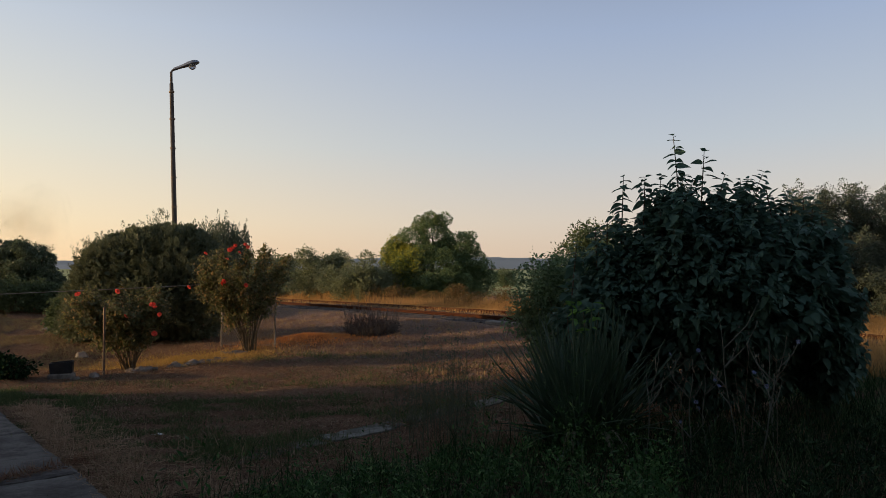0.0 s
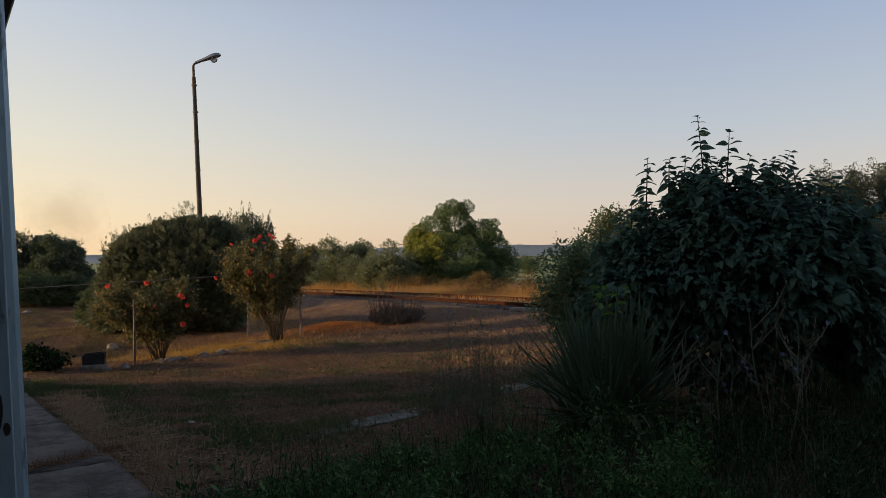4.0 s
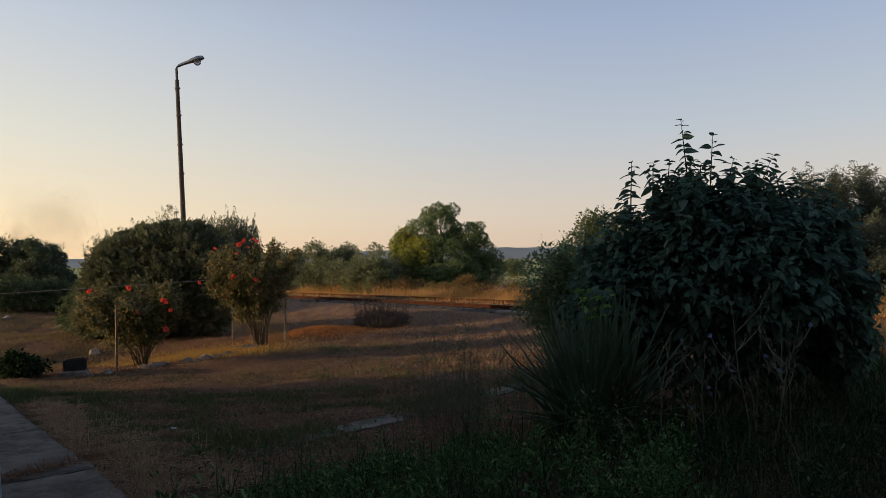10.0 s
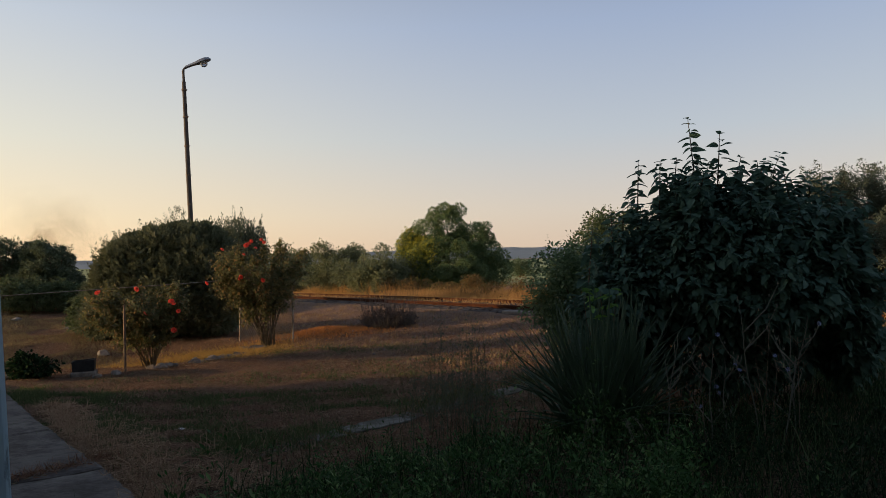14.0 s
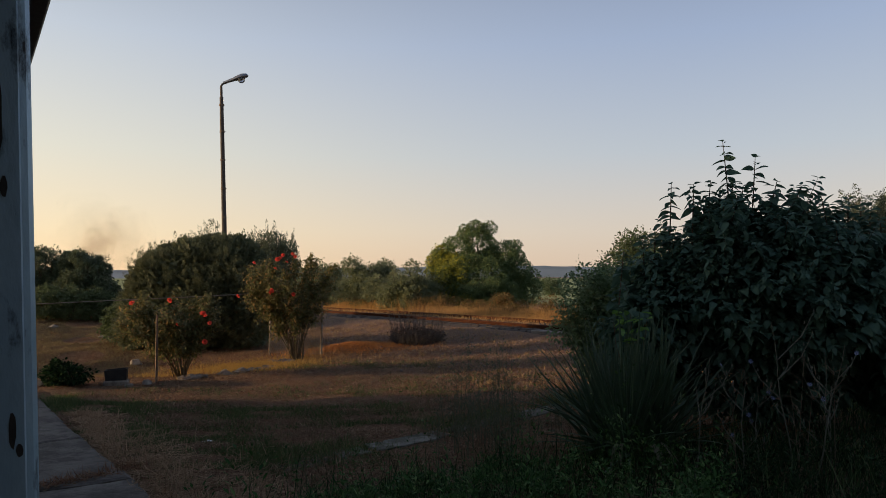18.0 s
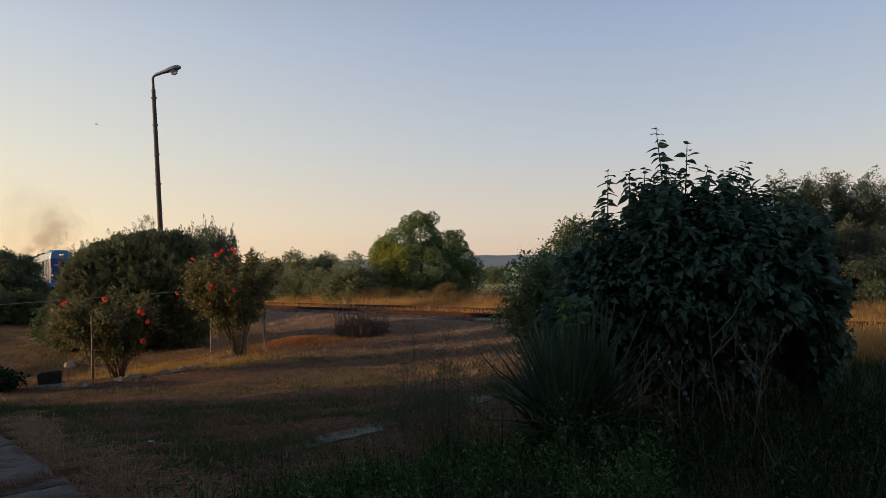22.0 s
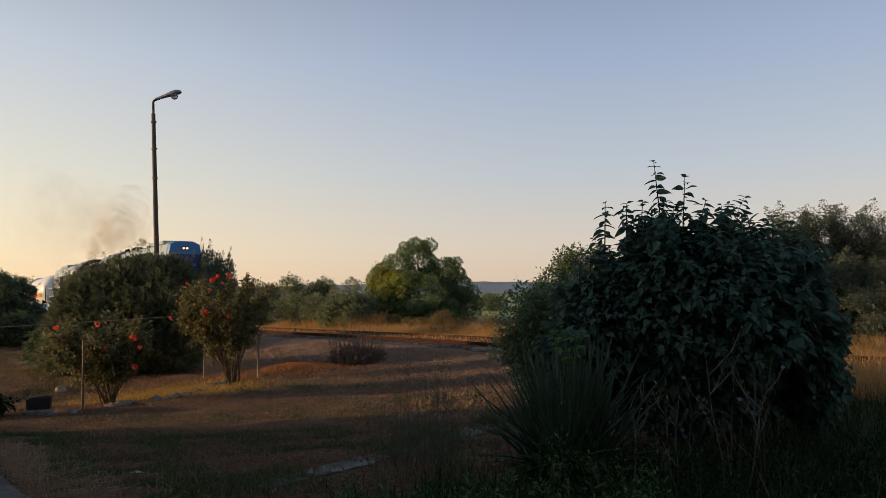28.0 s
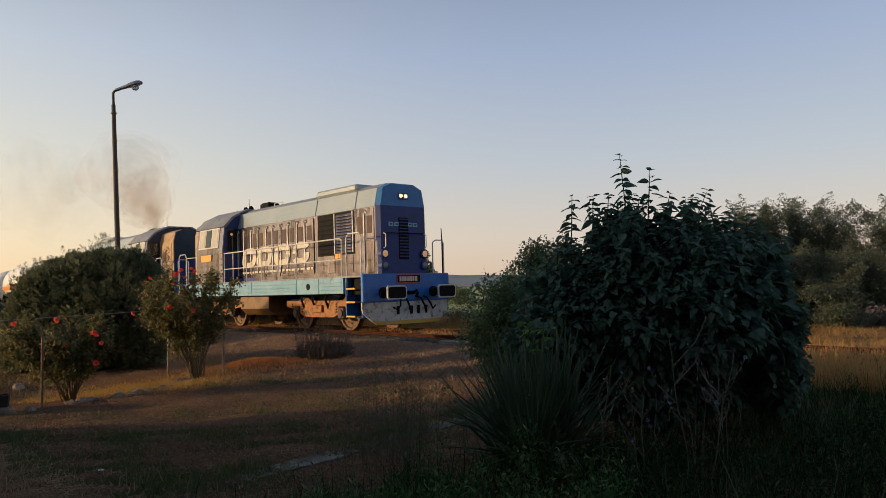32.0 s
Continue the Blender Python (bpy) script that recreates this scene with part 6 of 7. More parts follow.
P = dict(
    navy=surface("navy_paint", (0.007, 0.024, 0.13), (0.010, 0.034, 0.17), 2, 0.5, dirt=(0.02, 0.022, 0.05), dirt_amount=0.1, fine=14, relief=0.05),
    slate=surface("dark_slate_paint", (0.018, 0.026, 0.044), (0.030, 0.040, 0.060), 2, 0.5, dirt=(0.012, 0.012, 0.012), dirt_amount=0.2, fine=14),
    # dirty cream paint turned tan by the orange evening sun painted in
    tan=surface("sunlit_cream_paint", (0.34, 0.22, 0.115), (0.44, 0.29, 0.16), 2, 0.5, dirt=(0.16, 0.10, 0.06), dirt_amount=0.3, fine=14),
    fuel=surface("dull_ochre_paint", (0.15, 0.075, 0.020), (0.22, 0.11, 0.03), 1.5, 0.5, dirt=(0.09, 0.06, 0.03), dirt_amount=0.3, fine=14),
    bright=surface("bright_blue_paint", (0.012, 0.11, 0.40), (0.02, 0.15, 0.47), 2, 0.36, dirt=(0.02, 0.05, 0.12), dirt_amount=0.12, fine=14, relief=0.05),
    header=surface("mid_blue_paint", (0.02, 0.14, 0.38), (0.03, 0.18, 0.44), 2, 0.42, fine=14, relief=0.05),
    grey=surface("silver_grey_paint", (0.17, 0.145, 0.165), (0.33, 0.29, 0.315), 1.6, 0.2, 0.8, dirt=(0.06, 0.05, 0.052), dirt_amount=0.26, wave=0.35, stretch=(1, 1, 0.12), fine=14, relief=0.08, coat=0.2),
    cream=surface("off_white_paint", (0.26, 0.32, 0.35), (0.31, 0.36, 0.375), 0.8, 0.3, 0.2, fine=60, relief=0.01),
    sill=surface("pale_blue_paint", (0.14, 0.31, 0.42), (0.20, 0.39, 0.50), 2, 0.35, dirt=(0.10, 0.15, 0.17), dirt_amount=0.14),
    roof=surface("grey_roof_paint", (0.16, 0.18, 0.20), (0.24, 0.26, 0.28), 2, 0.5, dirt=(0.05, 0.05, 0.05), dirt_amount=0.2),
    ochre=surface("grimy_ochre_paint", (0.25, 0.086, 0.003), (0.33, 0.115, 0.004), 2, 0.65, dirt=(0.05, 0.020, 0.006), dirt_amount=0.34, fine=14),
    yellow=surface("yellow_paint", (0.42, 0.25, 0.02), (0.50, 0.31, 0.03), 6, 0.5),
    plough=surface("dirty_white_paint", (0.36, 0.36, 0.36), (0.50, 0.50, 0.49), 2.5, 0.55, dirt=(0.16, 0.13, 0.09), dirt_amount=0.24),
    rail=surface("light_grey_rail_paint", (0.48, 0.48, 0.47), (0.58, 0.58, 0.56), 8, 0.4),
    black=M["dark"],
    grille=surface("dark_louvre", (0.042, 0.022, 0.019), (0.070, 0.038, 0.031), 8, 0.7, 0.0),
    orange=surface("orange_plate", (0.80, 0.30, 0.03), (0.85, 0.36, 0.05), 8, 0.45),
    red=surface("red_plate", (0.45, 0.05, 0.04), (0.5, 0.07, 0.05), 8, 0.5),
    white=surface("white_lettering", (0.48, 0.45, 0.36), (0.58, 0.54, 0.44), 5, 0.4),
    blind=surface("pale_window_blind", (0.34, 0.33, 0.29), (0.44, 0.42, 0.37), 5, 0.4),
    tank=surface("white_tank_paint", (0.60, 0.60, 0.58), (0.70, 0.70, 0.68), 1.2, 0.36, dirt=(0.34, 0.31, 0.27), dirt_amount=0.14, coat=0.1),
    stripe=surface("orange_tank_stripe", (0.62, 0.17, 0.03), (0.70, 0.22, 0.04), 2, 0.42),
    wheel=surface("rust_brown_wheel", (0.11, 0.055, 0.020), (0.19, 0.095, 0.034), 5, 0.75, dirt=(0.04, 0.022, 0.010), dirt_amount=0.3),
    steel=surface("worn_wheel_steel", (0.028, 0.018, 0.012), (0.060, 0.036, 0.022), 6, 0.5, 0.5),
    lamp_on=glow("lit_headlamp", (1.0, 0.74, 0.40), 1.3),
    lamp_dim=glow("lit_marker_lamp", (0.85, 0.46, 0.20), 0.30),
    lens=surface("unlit_lamp_lens", (0.16, 0.17, 0.18), (0.22, 0.23, 0.24), 10, 0.12),
)
winglass, nt_, b_ = nodes_of("dark_window_glass")
b_.inputs["Base Color"].default_value = (0.012, 0.014, 0.016, 1)
b_.inputs["Roughness"].default_value = 0.06
P["glass"] = winglass


def wheelset(parent, x, radius, face):
    ax = part("wheelset", Geo().tube([(0, -0.95, 0), (0, 0.95, 0)], 0.08, 8), P["black"], parent, m=pose(x, 0, radius))
    for sgn in (-1, 1):
        y0 = 0.69 * sgn
        w = part("wheel", Geo().lathe([(radius * 0.25, -0.03), (radius * 0.82, -0.015), (radius * 0.86, -0.06), (radius * 1.06, -0.065 * 1), (radius * 1.06, -0.04), (radius, -0.035), (radius * 0.99, 0.07), (radius * 0.86, 0.07), (radius * 0.82, 0.025), (radius * 0.3, 0.045), (radius * 0.26, 0.09), (radius * 0.1, 0.095)] if sgn > 0
                              else [(radius * 0.1, -0.095), (radius * 0.26, -0.09), (radius * 0.3, -0.045), (radius * 0.82, -0.025), (radius * 0.86, -0.07), (radius * 0.99, -0.07), (radius, 0.035), (radius * 1.06, 0.04), (radius * 1.06, 0.065), (radius * 0.86, 0.06), (radius * 0.82, 0.015), (radius * 0.25, 0.03)],
                              (0, y0 + 0.06 * sgn, 0), "y", 28), face, ax, smooth=True)
        for k in range(6):
            a = k * math.pi / 3
            part("wheel_bolt", Geo().lathe([(0.02, -0.01), (0.02, 0.02)], (0.6 * radius * math.cos(a), 0, 0.6 * radius * math.sin(a)), "y", 6), P["black"], w, m=pose(0, y0 + 0.06 * sgn + 0.04 * sgn, 0))
    return ax


def bogie(parent, x, sets, paint, half=1.2, radius=0.5):
    """A two-axle bogie; its wheelsets turn, so they hang under the vehicle itself."""
    b = part("bogie", Geo().box(-0.25, 0.25, -0.9, 0.9, radius + 0.02, radius + 0.36, 0.03), P["black"], parent, m=pose(x, 0, 0))
    for sgn in (-1, 1):
        y = 1.04 * sgn
        out = [(-half - 0.62, 0.86), (-half - 0.62, 0.68), (-half - 0.2, 0.62), (-0.75, 0.38), (0.75, 0.38), (half + 0.2, 0.62), (half + 0.62, 0.68), (half + 0.62, 0.86)]
        part("side_frame", Geo().prism(out, y - 0.045, y + 0.045, "y"), paint, b, "ochre painted bogie side frame")
        part("spring_plank", Geo().box(-0.24, 0.24, y - 0.02 if sgn > 0 else y - 0.11, y + 0.11 if sgn > 0 else y + 0.02, 0.52, 0.74, 0.02), paint, b)
        for k in (-half, half):
            part("axle_box", Geo().box(k - 0.17, k + 0.17, y - 0.10, y + 0.10, radius - 0.17, radius + 0.2, 0.04).lathe([(0.11, -0.13), (0.11, 0.13)], (k, y, radius), "y", 12), P["steel"], b)
            for dx in (-0.28, 0.28):
                g = Geo()
                path = [(k + dx + 0.055 * math.cos(a), y + 0.055 * math.sin(a), radius - 0.02 + 0.30 * a / (2 * math.pi * 4)) for a in np.linspace(0, 2 * math.pi * 4, 33)]
                part("spring", g.tube(path, 0.017, 5), P["black"], b)
            part("brake_shoe", Geo().box(k + (radius + 0.03) * (1 if k < 0 else -1) - 0.04, k + (radius + 0.03) * (1 if k < 0 else -1) + 0.04, y - 0.30 * sgn - 0.06, y - 0.30 * sgn + 0.06, radius - 0.22, radius + 0.16, 0.02), P["black"], b)
    for k in (-half, half):
        sets.append((wheelset(parent, x + k, radius, P["wheel"]), x + k, radius))


def buffer_gear(parent, x, way):
    """The two buffers of one end, with their rectangular heads."""
    for y in (-0.875, 0.875):
        b = part("buffer", Geo().lathe([(0.15, 0), (0.15, 0.04 * way), (0.11, 0.06 * way), (0.11, 0.34 * way), (0.075, 0.35 * way), (0.075, 0.57 * way)], (x, y, 1.05), "x", 14), P["black"], parent, smooth=True)
        out = [(y + sx * a, 1.05 + sz * c) for sx, sz, a, c in ((1, -1, 0.27, 0.18), (1, -1, 0.32, 0.13), (1, 1, 0.32, 0.13), (1, 1, 0.27, 0.18), (-1, 1, 0.27, 0.18), (-1, 1, 0.32, 0.13), (-1, -1, 0.32, 0.13), (-1, -1, 0.27, 0.18))]
        part("buffer_rim", Geo().prism(out, x + 0.565 * way, x + 0.60 * way), P["rail"], b, "worn light edge of the buffer head")
        inn = [(y + (p - y) * 0.88, 1.05 + (q - 1.05) * 0.82) for p, q in out]
        part("buffer_face", Geo().prism(inn, x + 0.59 * way, x + 0.62 * way), P["black"], b)


def louvre(parent, x0, x1, z0, z1, y, n, paint, sgn):
    fr = part("louvre", Geo().box(x0, x1, y - 0.012 if sgn < 0 else y - 0.004, y + 0.004 if sgn < 0 else y + 0.012, z0, z1), P["black"], parent)
    for k in range(n):
        z = z0 + (z1 - z0) * (k + 0.5) / n
        h = (z1 - z0) / n * 0.42
        yo = y + sgn * 0.014
        g = Geo().add([(x0 + 0.02, yo - sgn * 0.012, z + h), (x1 - 0.02, yo - sgn * 0.012, z + h), (x1 - 0.02, yo + sgn * 0.022, z - h), (x0 + 0.02, yo + sgn * 0.022, z - h), (x0 + 0.02, yo - sgn * 0.012, z + h - 0.012), (x1 - 0.02, yo - sgn * 0.012, z + h - 0.012), (x1 - 0.02, yo + sgn * 0.022, z - h - 0.012), (x0 + 0.02, yo + sgn * 0.022, z - h - 0.012)],
                      [(0, 1, 2, 3), (7, 6, 5, 4), (0, 3, 7, 4), (1, 5, 6, 2), (3, 2, 6, 7), (0, 4, 5, 1)])
        part("slat", g, paint, fr)


def bars(parent, name, x0, x1, z0, z1, y, widths, paint, sgn, label):
    """Writing that is not to be read: plain bars."""
    x, total = x0, sum(widths)
    for k, w in enumerate(widths):
        e = x + (x1 - x0) * w / total
        if k % 2 == 0:
            part(name, Geo().box(x, e, y - 0.004, y + 0.004, z0, z1), paint, parent, label)
        x = e


def ring_sign(parent, cx, cz, w, h, y, open_side=None):
    """One rounded block of the big emblem: a slanted rounded frame."""
    g = Geo()
    n, out, inn = 20, [], []
    for k in range(n):
        a = 2 * math.pi * k / n
        c, s = math.cos(a), math.sin(a)
        r = (abs(c) ** 3.2 + abs(s) ** 3.2) ** (-1 / 3.2)
        sl = -0.16
        out.append((cx + w * r * c - sl * h * r * s, cz + h * r * s))
        inn.append((cx + w * 0.50 * r * c - sl * h * 0.46 * r * s, cz + h * 0.46 * r * s))
    v = [(x, y - 0.006, z) for x, z in out] + [(x, y - 0.006, z) for x, z in inn] + [(x, y, z) for x, z in out] + [(x, y, z) for x, z in inn]
    f = []
    for k in range(n):
        j = (k + 1) % n
        if open_side is not None and k in open_side:
            continue
        f += [(k, j, n + j, n + k), (2 * n + k, 3 * n + k, 3 * n + j, 2 * n + j), (k, 2 * n + k, 2 * n + j, j), (n + k, n + j, 3 * n + j, 3 * n + k)]
    part("emblem", g.add(v, f), P["white"], parent, "pale rounded emblem shape")


def build_loco(sets):
    root = thing("locomotive", "blue and silver-grey diesel locomotive with a long hood and side walkways", "locomotive", group="locomotives of the train")
    # frame, walkway, sills
    part("frame", Geo().box(-12.30, -0.10, -1.25, 1.25, 1.02, 1.47), P["black"], root)
    part("walkway", Geo().box(-12.30, -0.10, -1.48, 1.48, 1.47, 1.53, 0.01), P["roof"], root)
    for sgn in (-1, 1):
        for x0, x1 in ((-11.4, -9.1), (-9.08, -6.2), (-6.18, -3.4), (-3.38, -2.2), (-2.18, -0.98)):
            y = 1.45 * sgn
            sill = part("sill_panel", Geo().box(x0, x1, y - 0.03, y + 0.03, 1.05, 1.50, 0.008), P["sill"], root, "pale blue ribbed side sill")
            if x0 != -3.38:
                for z in (1.15, 1.25, 1.35):
                    part("rib", Geo().box(x0 + 0.06, x1 - 0.06, y - 0.042, y + 0.042, z, z + 0.035, 0.008), P["sill"], sill)
            else:
                part("filler_cap", Geo().lathe([(0.09, -0.045), (0.09, 0.045)], (-2.75, y, 1.27), "y", 12), P["black"], sill)
    for x, way in ((0.0, 1), (-12.36, -1)):
        part("buffer_beam", Geo().box(min(x, x - 0.14 * way), max(x, x - 0.14 * way), -1.52, 1.52, 0.80, 1.56, 0.03), P["bright"], root, "bright blue buffer beam")
        buffer_gear(root, x, way)
        part("coupling_hook", Geo().tube([(x, 0, 1.03), (x + 0.22 * way, 0, 1.03), (x + 0.34 * way, 0, 1.08), (x + 0.38 * way, 0, 1.0), (x + 0.3 * way, 0, 0.92)], [0.06, 0.05, 0.045, 0.04, 0.03], 8), P["black"], root, smooth=True)
        for y, dy in ((-0.42, -0.08), (-0.22, 0.08), (0.30, 0.10), (0.52, 0.14)):
            part("brake_hose", Geo().tube([(x + 0.02 * way, y, 0.92), (x + 0.16 * way, y, 0.88), (x + 0.22 * way, y + dy * 0.6, 0.70), (x + 0.17 * way, y + dy * 1.4, 0.58), (x + 0.10 * way, y + dy * 2.6, 0.66)], 0.026, 6), P["black"], root, "black rubber brake hose", True)
        # snow plough: a curved blade, its lower edge yellow
        def blade(z0, z1, out, n=12, m=5, way=way, x=x):
            v = []
            for back in (0.0, 0.05):
                for i in range(m + 1):
                    for k in range(n + 1):
                        u, w = 2 * k / n - 1, i / m
                        z = z0 + (z1 - z0) * w
                        half = 1.10 + 0.40 * min(1.0, max(0.0, (z - 0.20) / 0.32))
                        bow = 0.16 * (1 - u * u) + 0.10 * (1 - (z - 0.2) / 0.6) ** 2
                        v.append((x + way * (bow - 0.10 + out - back), half * u, z))
            g, c = Geo(), (m + 1) * (n + 1)
            f = [(i * (n + 1) + k, i * (n + 1) + k + 1, (i + 1) * (n + 1) + k + 1, (i + 1) * (n + 1) + k) for i in range(m) for k in range(n)]
            f += [tuple(q + c for q in reversed(a)) for a in f]
            rim = list(range(n + 1)) + [(i + 1) * (n + 1) + n for i in range(m)] + [m * (n + 1) + n - 1 - k for k in range(n)] + [(m - 1 - i) * (n + 1) for i in range(m - 1)]
            f += [(a, rim[(q + 1) % len(rim)], rim[(q + 1) % len(rim)] + c, a + c) for q, a in enumerate(rim)]
            return g.add(v, f)
        pl = part("snow_plough", blade(0.30, 0.80, 0.0), P["plough"], root, "dirty white snow plough", True)
        part("plough_edge", blade(0.20, 0.30, 0.004, m=2), P["yellow"], pl, "scuffed yellow lower edge", True)
        for y in (-0.45, 0.0, 0.25, 0.55):
            part("plough_slot", Geo().box(x - 0.02, x + 0.02, y - 0.035, y + 0.035, 0.46, 0.68), P["black"], pl, m=pose(0.085 * way - 0.16 * y * y * way, 0, 0, 0, 3 * way, 0))
    # number plate: dark, red rim, pale bars
    pl = part("number_plate", Geo().box(0.001, 0.022, -0.42, 0.42, 1.29, 1.53), P["red"], root, "number plate")
    part("plate_field", Geo().box(0.02, 0.028, -0.395, 0.395, 1.315, 1.505), P["black"], pl)
    y = -0.33
    for w in (0.08, 0.08, 0.08, 0.05, 0.08, 0.08, 0.08, 0.03, 0.08):
        part("plate_bar", Geo().box(0.026, 0.033, y, y + w * 0.8, 1.345, 1.475), P["white"], pl)
        y += w
    # corner steps
    for sgn in (-1, 1):
        for x in (-0.55, -11.8):
            well = part("step_well", Geo().box(x - 0.40, x + 0.40, 1.05 * sgn - 0.03, 1.05 * sgn + 0.03, 0.35, 1.5), P["navy"], root)
            for dx in (-0.36, 0.36):
                part("step_side", Geo().box(x + dx - 0.015, x + dx + 0.015, min(1.08 * sgn, 1.44 * sgn), max(1.08 * sgn, 1.44 * sgn), 0.40, 1.52), P["bright"], well)
            for z in (0.42, 0.80, 1.16):
                tr = part("step", Geo().box(x - 0.34, x + 0.34, min(1.08 * sgn, 1.44 * sgn), max(1.08 * sgn, 1.44 * sgn), z, z + 0.035), P["black"], well)
                part("step_edge", Geo().box(x - 0.30, x + 0.10, min(1.42 * sgn, 1.475 * sgn), max(1.42 * sgn, 1.475 * sgn), z - 0.005, z + 0.042), P["yellow"], tr, "yellow step edge")
    # long hood
    body = [(-0.85, 1.53), (-0.85, 3.42), (-0.80, 3.60), (0.80, 3.60), (0.85, 3.42), (0.85, 1.53)]
    hood = part("hood", Geo().prism(body, -8.4, -0.30), P["grey"], root, "silver-grey hood side")
    roof = [(-0.80, 3.60), (-0.745, 3.88), (-0.45, 4.05), (0.45, 4.05), (0.745, 3.88), (0.80, 3.60)]
    part("hood_roof", Geo().prism(roof, -8.4, -0.30), P["roof"], root)
    for sgn in (-1, 1):
        for x0, x1 in ((-8.38, -3.29), (-3.24, -1.24), (-1.19, -0.31)):
            q = [(x0, 0.868 * sgn, 3.40), (x1, 0.868 * sgn, 3.40), (x1, 0.762 * sgn, 3.90), (x0, 0.762 * sgn, 3.90), (x0, 0.84 * sgn, 3.40), (x1, 0.84 * sgn, 3.40), (x1, 0.735 * sgn, 3.90), (x0, 0.735 * sgn, 3.90)]
            part("upper_panel", Geo().add(q, [(0, 1, 2, 3), (7, 6, 5, 4), (0, 4, 5, 1), (1, 5, 6, 2), (2, 6, 7, 3), (3, 7, 4, 0)]), P["cream"], root, "off-white panel under the hood roof")
        y = 0.855 * sgn
        # doors with their grilles, hinges and handles
        for x0, x1, gr in ((-8.30, -7.40, ()), (-7.36, -6.35, ((-7.20, -6.95), (-6.76, -6.50))), (-6.31, -5.40, ((-6.20, -5.96), (-5.76, -5.52))), (-5.36, -4.40, ((-5.26, -5.00), (-4.78, -4.52))), (-4.36, -3.38, ((-4.26, -4.00), (-3.76, -3.50)))):
            door = part("hood_door", Geo().box(x0, x1, y - 0.012, y + 0.012, 1.66, 3.34, 0.006), P["grey"], hood)
            mid = (x0 + x1) / 2
            part("door_seam", Geo().box(x1 - 0.012, x1 + 0.012, y - 0.016, y + 0.016, 1.68, 3.32), P["black"], door)
            for g0, g1 in gr:
                part("grille", Geo().box(g0, g1, y - 0.02, y + 0.02, 2.70, 3.14, 0.006), P["grille"], door, "dark red-brown grille")
            for hx in (x0 + 0.03, mid + 0.0):
                part("lock_rod", Geo().tube([(hx, y + 0.012 * sgn, 1.75), (hx, y + 0.032 * sgn, 1.80), (hx, y + 0.032 * sgn, 3.22), (hx + 0.05, y + 0.032 * sgn, 3.30), (hx + 0.10, y + 0.02 * sgn, 3.24)], 0.016, 5), P["rail"], door)
                part("rod_hook", Geo().tube([(hx - 0.03, y + 0.014 * sgn, 3.14), (hx - 0.03, y + 0.03 * sgn, 3.28), (hx + 0.05, y + 0.03 * sgn, 3.335), (hx + 0.13, y + 0.03 * sgn, 3.28)], 0.007, 4), P["black"], door)
            for hx in (mid - 0.06, mid + 0.06):
                part("handle", Geo().tube([(hx, y + 0.01 * sgn, 2.10), (hx, y + 0.05 * sgn, 2.12), (hx, y + 0.05 * sgn, 2.30), (hx, y + 0.01 * sgn, 2.32)], 0.011, 5), P["rail"], door)
            for hz in (1.85, 3.1):
                part("hinge", Geo().box(x0 - 0.005, x0 + 0.05, y - 0.024, y + 0.024, hz, hz + 0.10), P["black"], door)
            part("low_vent", Geo().box(x0 + 0.12, x0 + 0.32, y - 0.02, y + 0.02, 1.72, 1.86, 0.004), P["grille"], door)
        part("louvre_shadow_frame", Geo().box(-3.16, -1.28, y - 0.006, y + 0.006, 2.16, 3.38), P["black"], hood)
        louvre(hood, -3.08, -2.28, 2.22, 3.34, 0.86 * sgn, 8, P["black"], sgn)
        louvre(hood, -2.18, -1.37, 2.22, 3.34, 0.86 * sgn, 13, P["grey"], sgn)
        for x0, x1 in ((-3.08, -2.28), (-2.18, -1.37)):
            part("frame_rail", Geo().box(x1 + 0.01, x1 + 0.05, y - 0.03, y + 0.03, 2.20, 3.36), P["rail"], hood)
            part("lower_panel", Geo().box(x0, x1, y - 0.012, y + 0.012, 1.64, 2.16, 0.006), P["grey"], hood)
        part("orange_plate", Geo().box(-2.24, -1.96, y - 0.022, y + 0.022, 2.06, 2.20), P["orange"], hood, "small orange plate")
        door = part("hood_door", Geo().box(-1.20, -0.36, y - 0.012, y + 0.012, 1.60, 3.36, 0.006), P["grey"], hood)
        for g0, g1 in ((-1.12, -0.88), (-0.68, -0.44)):
            part("grille", Geo().box(g0, g1, y - 0.02, y + 0.02, 2.68, 3.16, 0.006), P["grille"], door, "dark red-brown grille")
        part("lock_rod", Geo().tube([(-0.78, y + 0.012 * sgn, 1.75), (-0.78, y + 0.032 * sgn, 1.80), (-0.78, y + 0.032 * sgn, 3.22), (-0.73, y + 0.032 * sgn, 3.29), (-0.68, y + 0.02 * sgn, 3.23)], 0.016, 5), P["rail"], door)
        part("rod_hook", Geo().tube([(-0.81, y + 0.014 * sgn, 3.14), (-0.81, y + 0.03 * sgn, 3.28), (-0.73, y + 0.03 * sgn, 3.335), (-0.65, y + 0.03 * sgn, 3.28)], 0.007, 4), P["black"], door)
        # the great emblem along the side, and a line of small bars under it
        for k, cx in enumerate((-7.45, -6.4, -5.25, -4.1)):
            ring_sign(hood, cx if sgn < 0 else -11.55 - cx, 2.33, 0.49, 0.33, 0.882 * sgn, None if k != 3 else (0, 1, 10, 11))
        bars(hood, "lettering_bar", -7.95, -3.45, 1.80, 1.865, 0.878 * sgn, (1, 0.3, 0.8, 0.3, 1.2, 0.3, 1, 0.3, 0.7, 0.3, 0.4, 0.5, 1, 0.3, 0.8, 0.3, 1, 0.3, 0.9, 0.3, 0.7, 0.5, 1.2, 0.3, 1, 0.3, 0.8, 0.3, 1, 0.6, 0.8, 0.3, 0.4), P["white"], sgn, "row of small unreadable pale letters")
